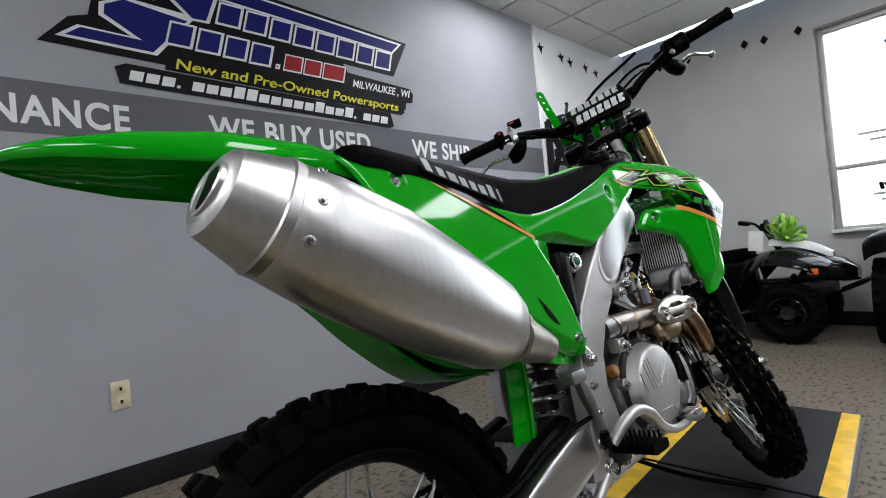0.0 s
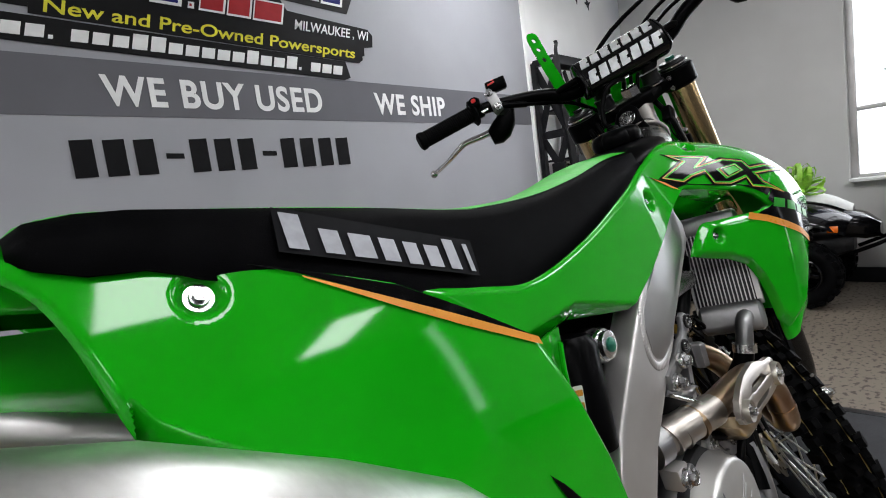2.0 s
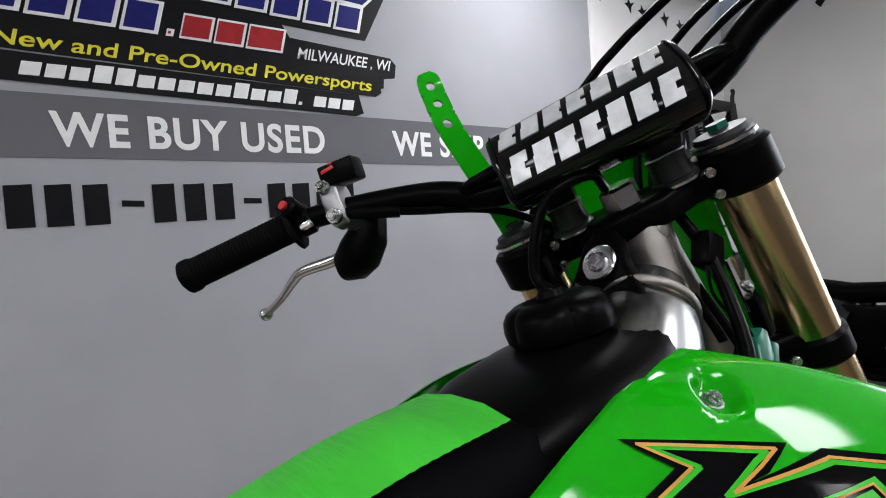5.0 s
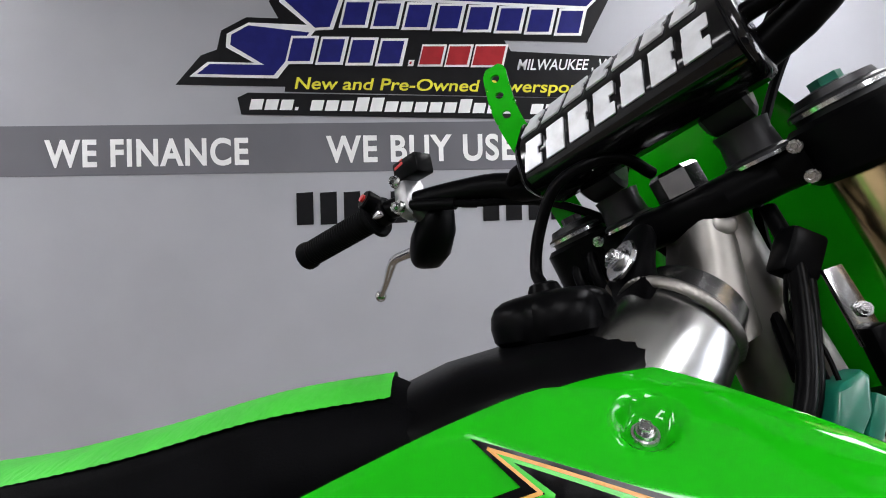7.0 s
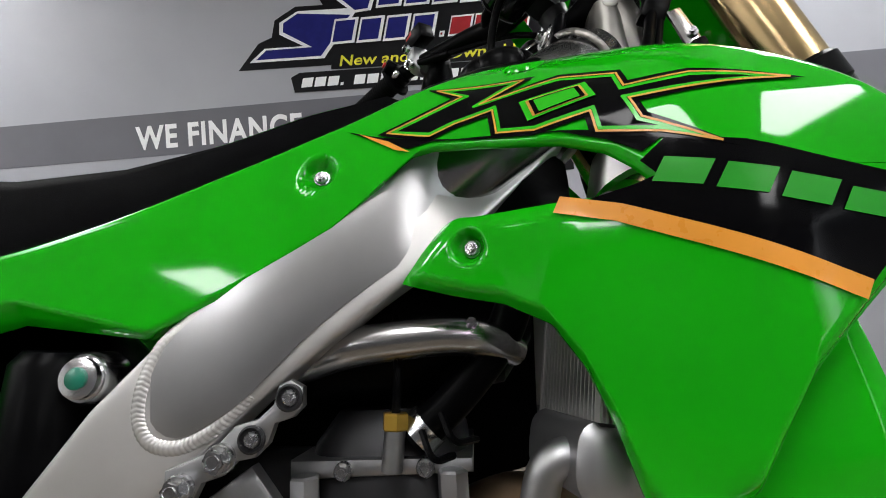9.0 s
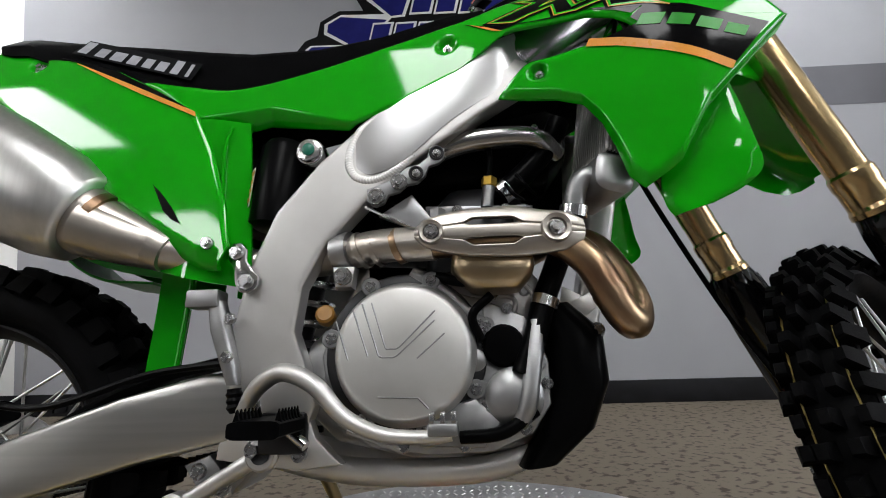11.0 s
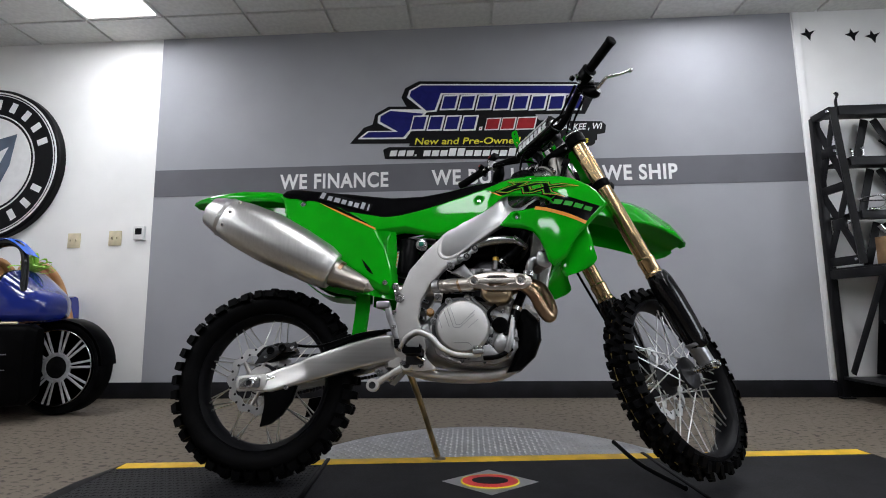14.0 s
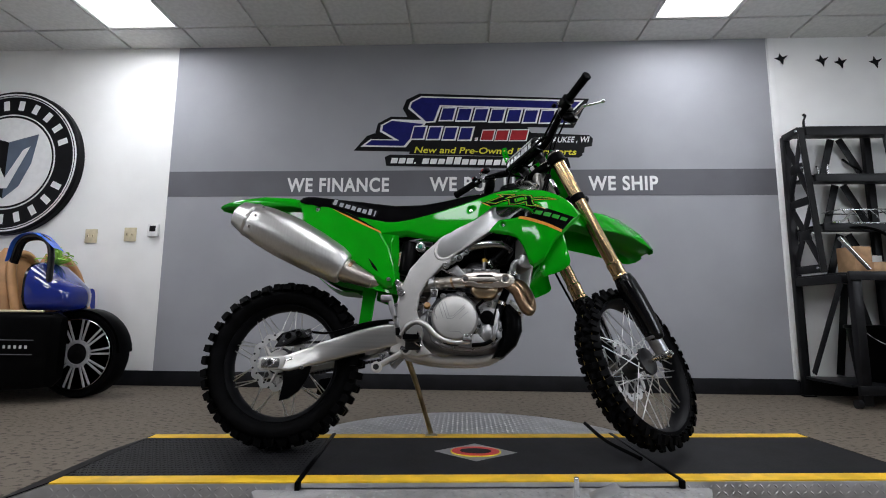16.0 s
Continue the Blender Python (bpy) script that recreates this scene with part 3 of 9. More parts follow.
def lozenge(c, u, v, n, size=0.011, high=0.0022):
    c, u, v, n = Vector(c), Vector(u), Vector(v), Vector(n)
    k = len(vs)
    vs.extend([c - u * size, c + v * size * 0.3, c + u * size, c - v * size * 0.3, c + n * high])
    fs.extend([(k, k + 3, k + 4), (k + 3, k + 2, k + 4), (k + 2, k + 1, k + 4), (k + 1, k, k + 4)])


def joined(name, material, parent):
    me = bpy.data.meshes.new(name)
    me.from_pydata([tuple(p) for p in vs], [], fs)
    me.materials.append(material)
    ob = new(name, me)
    ob.parent = parent
    ob["kind"] = "stuff"
    vs.clear(), fs.clear()
    return ob


STEP = 0.024
for i in range(-34, 35):
    for j in range(-34, 35):
        x, y = i * STEP, j * STEP
        if x * x + y * y < 0.79**2 and not (PY0 + 0.05 < y + 0.10 < PY1 - 0.05):
            s = 1 if (i + j) % 2 else -1
            lozenge((x, y, 0.056), (0.7, 0.7 * s, 0), (-0.7 * s, 0.7, 0), (0, 0, 1))
joined("tread", PLATE, tt)

rp = thing("display_ramp", "low black-matted ramp with yellow edges and diamond-plate sides", "ramp", at=pose(0.66 - 0.66 * math.cos(radians(4.5)), -0.66 * math.sin(radians(4.5)), 0, 0, 0, 4.5))
for name, x0, x1, toe0, toe1 in (("middle_section", 0.225, 1.435, 0, 0), ("end_section", -0.55, 0.205, 0.20, 0), ("end_section", 1.455, 2.30, 0, 0.20)):
    outline = [(x0 - toe0, 0.004), (x1 + toe1, 0.004), (x1, PZ - 0.004), (x0, PZ - 0.004)] if (toe0 or toe1) else [(x0, 0.060), (x1, 0.060), (x1, PZ - 0.004), (x0, PZ - 0.004)]
    sec = part(name, slab(B(), outline, PY0, PY1, 0.002), PLATE, rp)
    bm = B()
    box(bm, ((x0 + x1) / 2, (PY0 + PY1) / 2, PZ - 0.002), (x1 - x0, PY1 - PY0 - 0.13, 0.005))
    part("mat", bm, MATRUB, sec, "black ribbed rubber mat")
    for yy in (PY0 + 0.033, PY1 - 0.033):
        part("edge_strip", box(B(), ((x0 + x1) / 2, yy, PZ - 0.0015), (x1 - x0, 0.062, 0.006), 0.0015), YELLOW, sec, "yellow painted edge strip")
    if toe0 or toe1:
        s = -1 if toe0 else 1
        xe, xt = (x0, x0 - toe0) if toe0 else (x1, x1 + toe1)
        bm = B()
        skin(bm, [[(xe, PY0 + 0.004, PZ - 0.001), (xe, PY1 - 0.004, PZ - 0.001), (xt, PY1 - 0.004, 0.006), (xt, PY0 + 0.004, 0.006)], [(xe, PY0 + 0.004, PZ + 0.002), (xe, PY1 - 0.004, PZ + 0.002), (xt, PY1 - 0.004, 0.009), (xt, PY0 + 0.004, 0.009)]])
        part("toe_mat", bm, MATRUB, sec, "black ribbed rubber toe")
        nx = int((x1 - x0) / STEP)
        for i in range(nx):
            for j in range(3):
                sg2 = 1 if (i + j) % 2 else -1
                lozenge((x0 + (i + 0.5) * STEP, PY0, 0.016 + j * 0.022), (0.7, 0, 0.7 * sg2), (-0.7 * sg2, 0, 0.7), (0, -1, 0))
        joined("tread", PLATE, sec)
for x in (0.215, 1.445):
    part("joint_strip", box(B(), (x, (PY0 + PY1) / 2, PZ - 0.014), (0.016, PY1 - PY0 + 0.02, 0.034), 0.003), BLACK, rp, "black joint strip")
# ribs of the mat on the end sections
for i in range(60):
    for j in range(19):
        x, y = -0.54 + i * 0.0132, PY0 + 0.075 + j * 0.0244
        if x < 0.19:
            s = 1 if (i + j) % 2 else -1
            lozenge((x, y, PZ + 0.0005), (0.7, 0.7 * s, 0), (-0.7 * s, 0.7, 0), (0, 0, 1), 0.009, 0.002)
joined("mat_tread", MATRUB, rp)
em = thing("mat_emblem", "silver diamond decal with red and yellow emblem on the mat", "decal", at=Matrix.Translation((0.805, 0.06, PZ + 0.001)))
bm = turned(slab(B(), [(-0.16, 0), (0, -0.118), (0.16, 0), (0, 0.118)], 0, 0.0012), pose(0, 0, 0, -90))
part("diamond", bm, DISC, em)
part("oval", turned(lathe(B(), (0, 0, 0), (0, 0, 1), [(0, 0.098), (0.0022, 0.098)], 48), Matrix.Diagonal((1, 0.66, 1, 1))), LEMON, em, "yellow oval")
part("oval", turned(lathe(B(), (0, 0, 0), (0, 0, 1), [(0, 0.092), (0.0034, 0.092)], 48), Matrix.Diagonal((1, 0.64, 1, 1))), RED, em, "red oval")
part("centre", turned(lathe(B(), (0, 0, 0), (0, 0, 1), [(0, 0.060), (0.0046, 0.060)], 32), Matrix.Diagonal((1, 0.55, 1, 1))), INK, em, "black centre")
rod = thing("lock_rod", "thin black steel rod lying across the ramp", "rod")
part("bar", tube(B(), [(1.30, 0.37, 0.125), (1.335, 0.18, 0.10), (1.40, -0.03, 0.092)], 0.008, 10), BLACK, rod)
pin = thing("lock_pin", "short upright steel pin beside the ramp", "pin", at=Matrix.Translation((1.10, PY0 - 0.06, 0.05)))
part("stem", cyl(B(), (0, 0, 0), (0, 0, 0.07), 0.008, seg=16, chamfer=0.002), CHROME, pin)
part("plate", box(B(), (0.06, 0.02, 0.008), (0.16, 0.08, 0.006), 0.002, pose(0, 0, 0, 0, -22, 0)), PLATE, pin)

# ---------------------------------------------------------------- the motorcycle
# built upright: x ahead from the rear axle, y to the rider's left, z up; then leaned on its side stand
LEAN = 11.0
moto = thing("motorcycle", "green off-road motorcycle leaning on its side stand on the ramp", "motorcycle", at=pose(0.02, 0.023, 0.085, -LEAN, 0, 0))
STEER_AT, STEER_UP, STEER = V(1.276, 0, 0.66), V(-0.398, 0, 0.917), 41.0
S = Matrix.Translation(STEER_AT) @ Matrix.Rotation(radians(STEER), 4, STEER_UP) @ Matrix.Translation(-STEER_AT)


MID = Matrix.Rotation(radians(1.7), 4, "X")
S = MID @ S


def mp(name, bm, material, label="", parent=None, steer=False, both=False, angle=38, mid=False):
    """A part of the motorcycle; both: the same on the other side; mid: set on the leaned middle plane."""
    made = []
    if mid:
        turned(bm, MID)
    if both:
        other = mirrored(bm.copy())
        made.append(part(name, turned(other, S) if steer else other, material, parent or moto, label, angle))
    made.append(part(name, turned(bm, S) if steer else bm, material, parent or moto, label, angle))
    return made[-1]


BOLT = None


def bolt(p, n=(0, -1, 0), r=0.009, parent=None, steer=False, material=None, mid=False):
    """A flanged hexagon bolt; all share one mesh."""
    global BOLT
    if BOLT is None:
        bm = B()
        lathe(bm, (0, 0, -0.004), (0, 0, 1), [(0, 1.0), (0.006, 1.0), (0.0075, 0.9)], 20)
        for v in bm.verts:
            v.co.x, v.co.y = v.co.x * 0.01, v.co.y * 0.01
        cyl(bm, (0, 0, 0.002), (0, 0, 0.0095), 0.0068, seg=6)
        lathe(bm, (0, 0, 0.0094), (0, 0, 1), [(0, 0.0045), (0.001, 0.0045), (-0.002, 0.0028)], 12)
        BOLT = part("bolt", bm, STEEL)
    ob = BOLT.copy()
    scene.collection.objects.link(ob)
    ob.parent = parent or moto
    m = Matrix.Translation(p) @ Vector(n).to_track_quat("Z", "Y").to_matrix().to_4x4() @ Matrix.Scale(r / 0.01, 4)
    ob.matrix_basis = S @ m if steer else MID @ m if mid else m
    return ob


def ease(a, b, x):
    t = min(1.0, max(0.0, (x - a) / (b - a)))
    return t * t * (3 - 2 * t)


def flank(x, z):
    """Half-width of the tank panel and shroud at x, z."""
    k = ease(0.78, 0.97, x)
    drop = 1 - math.exp(-max(0.0, 1.050 - z) / (0.09 - 0.03 * k))
    w = 0.10 + (0.05 + 0.055 * k + 0.056 * ease(0.90, 1.08, x)) * drop - 0.10 * k * max(0.0, 0.93 - z)
    if x < 0.75:
        w -= 0.01 * min(1.0, (0.75 - x) / 0.35)
    if x < 0.66:
        # the lower flange turns in below a crease
        crease = 0.838 + 0.10 * (x - 0.41) if x < 0.505 else 0.8475 - 0.27 * (x - 0.505)
        w -= 0.9 * max(0.0, crease - z)
    return w


DIMPLES = ((0.893, 0.859, 0.0140), (0.769, 0.942, 0.0160), (0.954, 1.022, 0.0180))


def dent(bm, depth=0.0120, spots=None, f=None):
    """Round bolt wells pressed into the side panels along their normal."""
    for x, z, r in spots or DIMPLES:
        p, n = well(x, z, f or flank)
        for v in bm.verts:
            d = v.co - p
            a = d.dot(n)
            if abs(a) < 0.02:
                v.co -= n * (depth * (1 - ease(0.50 * r, 1.04 * r, (d - n * a).length)))
    return bm


def well(x, z, f):
    e = 0.004
    return V(x, -f(x, z), z), V(-(f(x + e, z) - f(x - e, z)) / (2 * e), -1, -(f(x, z + e) - f(x, z - e)) / (2 * e)).normalized()


def hip(x, z):
    """Half-width of the rear side panel at x, z."""
    w = 0.115 + 0.048 * (1 - math.exp(-max(0.0, 0.995 - z) / 0.10))
    # the lower flange turns in below a crease
    for (x0, z0), (x1, z1) in zip(HIP_LOW[4:], HIP_LOW[5:]):
        if x0 <= x <= x1:
            w -= 0.55 * max(0.0, 0.026 - (z - z0 - (z1 - z0) * (x - x0) / (x1 - x0)))
    return w


def straight(pts, n):
    """n points evenly along a line of straight pieces."""
    p = [Vector(q) for q in pts]
    seg = [(b - a).length for a, b in zip(p, p[1:])]
    out = []
    for k in range(n):
        d, i = sum(seg) * k / (n - 1), 0
        while i < len(seg) - 1 and d > seg[i]:
            d -= seg[i]
            i += 1
        out.append(p[i].lerp(p[i + 1], min(1.0, d / seg[i])))
    return out


def cover(bm, a, b, f, nu=60, nv=16, roll=(1.0, 1.0), depth=0.008, reach=0.016, thick=0.004, lines=(smooth, smooth)):
    """A shell on the surface y = -f(x, z) between two edge lines in x and z, its edges rolled in."""
    la = lines[0]([(x, 0, z) for x, z in a], nu)
    lb = lines[1]([(x, 0, z) for x, z in b], nu)
    outer, inner = [], []
    for p, q in zip(la, lb):
        gap = max(1e-5, (q - p).length)
        ro, ri = [], []
        for j in range(nv + 1):
            t = 0.5 - 0.5 * math.cos(math.pi * j / nv)
            c = p.lerp(q, t)
            ra = roll[0](p.x) if callable(roll[0]) else roll[0]
            e = ra * max(0.0, 1 - t * gap / reach) ** 2 + roll[1] * max(0.0, 1 - (1 - t) * gap / reach) ** 2
            y = -f(c.x, c.z) + depth * min(1.0, e)
            ro.append(bm.verts.new((c.x, y, c.z)))
            ri.append(bm.verts.new((c.x, y + thick, c.z)))
        outer.append(ro)
        inner.append(ri)
    for i in range(nu - 1):
        for j in range(nv):
            bm.faces.new((outer[i][j], outer[i + 1][j], outer[i + 1][j + 1], outer[i][j + 1]))
            bm.faces.new((inner[i][j], inner[i][j + 1], inner[i + 1][j + 1], inner[i + 1][j]))
        bm.faces.new((outer[i][0], inner[i][0], inner[i + 1][0], outer[i + 1][0]))
        bm.faces.new((outer[i][nv], outer[i + 1][nv], inner[i + 1][nv], inner[i][nv]))
    for i in (0, nu - 1):
        for j in range(nv):
            q = (outer[i][j], outer[i][j + 1], inner[i][j + 1], inner[i][j])
            bm.faces.new(q if i == 0 else q[::-1])
    return bm


def print_on(outline, material, label, lift, f=flank, name="panel_print", cell=0.014):
    """A thin print laid on the surface y = -f(x, z)."""
    bm = B()
    bm.faces.new([bm.verts.new((x, 0, z)) for x, z in outline])
    xs, zs = [q[0] for q in outline], [q[1] for q in outline]
    bm.normal_update()
    bmesh.ops.triangulate(bm, faces=list(bm.faces), ngon_method="EAR_CLIP")
    for lo, hi, n in ((min(xs), max(xs), (1, 0, 0)), (min(zs), max(zs), (0, 0, 1))):
        k = lo + cell
        while k < hi:
            bmesh.ops.bisect_plane(bm, geom=list(bm.verts) + list(bm.edges) + list(bm.faces), plane_co=Vector(n) * k, plane_no=n)
            k += cell
    for v in bm.verts:
        v.co.y = -f(v.co.x, v.co.z) - lift
    return mp(name, bm, material, label, both=True)


# -- wheels
def wheel(name, centre, R, half, n_knob, rim_r, disc_side, disc_r, steer, knob_w):
    at = Matrix.Translation(centre)
    at = S @ at if steer else at
    bm = lathe(B(), (0, -0.055, 0), (0, 1, 0), [(0, 0.03), (0.004, 0.052), (0.016, 0.054), (0.03, 0.03), (0.08, 0.03), (0.094, 0.054), (0.106, 0.052), (0.11, 0.03)], 28)
    hub = part(name, bm, DARKMETAL, moto, "spoked wheel with a dark hub")
    hub.matrix_basis = at
    # tyre carcass and tread blocks
    rc = R - 0.027
    prof = [(-half * 0.62, rim_r + 0.012), (-half * 0.95, rim_r + 0.032), (-half, (rim_r + rc) / 2 + 0.008), (-half * 0.86, rc - 0.014), (-half * 0.5, rc - 0.003), (0, rc), (half * 0.5, rc - 0.003), (half * 0.86, rc - 0.014),
            (half, (rim_r + rc) / 2 + 0.008), (half * 0.95, rim_r + 0.032), (half * 0.62, rim_r + 0.012)]
    bm = lathe(B(), (0, 0, 0), (0, 1, 0), prof, 72, True)
    tyre = part("tyre", bm, RUBBER, hub, "knobbly black off-road tyre", 60)
    bm = B()
    rnd = random.Random(5)
    for k in range(n_knob):
        a = 360.0 * k / n_knob
        rows = ((-half * 0.36, 0), (half * 0.36, 0), (-half * 0.93, 22), (half * 0.93, -22)) if k % 2 == 0 else ((0.0, 0), (-half * 0.78, 14), (half * 0.78, -14))
        for y, tilt in rows:
            rad = rc + 0.012 - (abs(y) / half) ** 2 * 0.020
            long = 0.56 * 2 * math.pi * R / n_knob * rnd.uniform(0.92, 1.05)
            m = Matrix.Rotation(radians(a + rnd.uniform(-0.4, 0.4)), 4, "Y") @ Matrix.Translation((0, y, rad)) @ Matrix.Rotation(radians(-tilt), 4, "X")
            q = m @ Vector((0, 0, 0))
            v0 = [bm.verts.new(m @ Vector((sx * long / 2 * f, sy * knob_w / 2 * f, h))) for h, f in ((-0.016, 1.15), (0.011, 0.95), (0.0145, 0.78)) for sx, sy in ((-1, -1), (1, -1), (1, 1), (-1, 1))]
            for f in ((0, 1, 5, 4), (1, 2, 6, 5), (2, 3, 7, 6), (3, 0, 4, 7), (4, 5, 9, 8), (5, 6, 10, 9), (6, 7, 11, 10), (7, 4, 8, 11), (8, 9, 10, 11)):
                bm.faces.new([v0[i] for i in f])
    tagged(part("tread_block", bm, RUBBER, tyre, "", 20), kind="stuff")
    if steer:
        for y in (-half * 0.62, half * 0.62):
            part("mould_line", lathe(B(), (0, y - 0.0008, 0), (0, 1, 0), [(0, rc - 0.007), (0, rc - 0.0035), (0.0016, rc - 0.0035), (0.0016, rc - 0.007)], 72, True), MOULD, tyre, "thin ochre mould line")
    part("rim", lathe(B(), (0, 0, 0), (0, 1, 0), [(-0.036, rim_r + 0.016), (-0.040, rim_r + 0.008), (-0.030, rim_r - 0.002), (-0.014, rim_r - 0.010), (0.014, rim_r - 0.010), (0.030, rim_r - 0.002), (0.040, rim_r + 0.008), (0.036, rim_r + 0.016)], 64, True), RIMBLACK, hub, "gloss black rim")
    # spokes
    base = {}
    for side in (-1, 1):
        for lean_to in (-1, 1):
            a1 = radians(34 * lean_to)
            p0 = (0.047 * math.sin(a1 * 1.9), side * 0.043, 0.047 * math.cos(a1 * 1.9))
            p1 = ((rim_r - 0.006) * math.sin(-a1 * 0.05), side * 0.008, (rim_r - 0.006) * math.cos(a1 * 0.05))
            bm = cyl(B(), p0, p1, 0.0023, seg=6)
            cyl(bm, Vector(p1).lerp(Vector(p0), 0.06), p1, 0.0028, seg=6)
            base[side, lean_to] = bm
    for (side, lean_to), bm in base.items():
        first = part("spoke", bm, SPOKE, hub)
        off = (0 if side < 0 else 10) + (0 if lean_to < 0 else 20)
        first.matrix_basis = Matrix.Rotation(radians(off / 2), 4, "Y")
        for k in range(1, 9):
            o = first.copy()
            scene.collection.objects.link(o)
            o.matrix_basis = Matrix.Rotation(radians(off / 2 + 40 * k), 4, "Y")
    # wave brake disc
    bm, n = B(), 96
    y = 0.062 * disc_side
    rings = []
    for yy in (y - 0.002, y + 0.002):
        for r0, amp in ((disc_r, 0.005), (disc_r - 0.025, 0.0035)):
            rings.append([Vector(((r0 + amp * math.cos(12 * t)) * math.sin(t), yy, (r0 + amp * math.cos(12 * t)) * math.cos(t))) for t in (2 * math.pi * k / n for k in range(n))])
    rings = [rings[0], rings[1], rings[3], rings[2], rings[0]]
    skin(bm, rings, caps=False)
    bmesh.ops.remove_doubles(bm, verts=bm.verts, dist=1e-6)
    disc = part("brake_disc", bm, DISC, hub, "silver wave brake disc")
    part("disc_carrier", lathe(B(), (0, y - 0.003, 0), (0, 1, 0), [(0, 0.045), (0.006, 0.045)], 24), ALU, disc)
    for k in range(6):
        a = radians(60 * k)
        part("carrier_arm", tube(B(), [(0.04 * math.sin(a), y, 0.04 * math.cos(a)), ((disc_r - 0.027) * math.sin(a + 0.25), y, (disc_r - 0.027) * math.cos(a + 0.25))], 0.006, 8), ALU, disc)
    # small holes drawn as dark studs on the band
    for k in range(24):
        a = radians(15 * k)
        rr = disc_r - (0.008 if k % 2 else 0.017)
        o = part("disc_hole", cyl(B(), (rr * math.sin(a), y - 0.0026, rr * math.cos(a)), (rr * math.sin(a), y + 0.0026, rr * math.cos(a)), 0.0042, seg=10), DARKMETAL, disc)
    return hub


RC, FC = V(0.010, 0, 0.325), V(1.420, 0, 0.332)
wheel("rear_wheel", RC, 0.330, 0.062, 40, 0.220, -1, 0.112, False, 0.022)
wheel("front_wheel", FC, 0.322, 0.045, 58, 0.252, 1, 0.122, True, 0.0150)

# -- swingarm, chain, rear brake
bm = B()
st = []
for x, z, hh, yy, hw, tilt in ((0.045, 0.312, 0.031, -0.112, 0.014, 0.22), (0.07, 0.314, 0.034, -0.112, 0.016, 0.22), (0.175, 0.347, 0.038, -0.110, 0.017, 0.22), (0.195, 0.353, 0.039, -0.112, 0.018, -0.05), (0.34, 0.398, 0.044, -0.106, 0.019, -0.05), (0.45, 0.424, 0.046, -0.100, 0.019, -0.05), (0.49, 0.428, 0.040, -0.096, 0.018, -0.05)):
    st.append(((x, yy, z), (0, hw, 0), (-0.30 * hh, tilt * hh, 0.95 * hh)))
loft(bm, st, 24, 6.0)
mp("swingarm_beam", bm, ALU_BRUSH, "brushed aluminium swingarm beam", both=True)
mp("swingarm_cross_member", loft(B(), [((0.36, y, 0.41), (0.05, 0, 0.015), (-0.012, 0, 0.035)) for y in (-0.09, 0, 0.09)], 20, 4.0), ALU)
mp("axle_block", slab(B(), [(-0.042, 0.296), (-0.034, 0.284), (0.052, 0.288), (0.060, 0.298), (0.060, 0.334), (0.050, 0.340), (-0.034, 0.334), (-0.042, 0.324)], -0.130, -0.106, 0.004), ALU, "aluminium axle block", both=True)
mp("axle_plate", slab(B(), [(-0.032, 0.300), (-0.026, 0.292), (0.036, 0.294), (0.040, 0.300), (0.040, 0.324), (0.034, 0.330), (-0.026, 0.327), (-0.032, 0.320)], -0.133, -0.129, 0.0015), POLISHED, "bright axle plate", both=True)
mp("axle", cyl(B(), (0.005, -0.137, 0.311), (0.005, 0.137, 0.311), 0.010), DARKMETAL)
mp("axle_nut", lathe(B(), (0.005, -0.132, 0.311), (0, -1, 0), [(0, 0.0165), (0.007, 0.0165), (0.0085, 0.0150), (0.0085, 0.0095), (0.003, 0.0090), (0.003, 0.0005)], 6), STEEL, "steel axle nut")
mp("chain_adjuster", cyl(B(), (0.03, -0.122, 0.312), (0.085, -0.122, 0.330), 0.005), CHROME, both=True)
# black disc guard and caliper
mp("disc_guard", slab(B(), [(0.050, 0.175), (0.082, 0.184), (0.118, 0.212), (0.145, 0.255), (0.160, 0.315), (0.145, 0.335), (0.05, 0.300), (0.058, 0.24)], -0.128, -0.098, 0.006), BLACK, "black plastic brake disc guard")
bolt((0.128, -0.131, 0.297), r=0.008)
bm = loft(B(), [((x, -0.085, z), (0, 0.03, 0), (-0.01, 0, h)) for x, z, h in ((0.015, 0.395, 0.012), (0.035, 0.405, 0.026), (0.085, 0.418, 0.028), (0.13, 0.425, 0.014))], 20, 3.0)
mp("rear_caliper", bm, BLACK, "black rear brake caliper")
mp("caliper_bracket", slab(B(), [(0.008, 0.372), (0.030, 0.410), (0.060, 0.436), (0.078, 0.428), (0.092, 0.444), (0.118, 0.438), (0.140, 0.446), (0.150, 0.428), (0.128, 0.412), (0.096, 0.410), (0.070, 0.392), (0.040, 0.376)], -0.124, -0.110, 0.004), DARKMETAL, "black caliper bracket")
for x0, z0 in ((0.060, 0.416), (0.100, 0.424)):
    mp("caliper_piston_boss", lathe(B(), (x0, -0.122, z0), (0, -1, 0), [(0, 0.013), (0.006, 0.013), (0.008, 0.010), (0.006, 0.006), (0.006, 0.001)], 20), BLACK)
bolt((0.135, -0.118, 0.425), r=0.011)
bolt((0.045, -0.117, 0.395), r=0.008)
mp("brake_hose", tube(B(), [(0.10, -0.10, 0.44), (0.22, -0.115, 0.43), (0.36, -0.12, 0.468), (0.47, -0.13, 0.48)], 0.005, 8), BLACK)
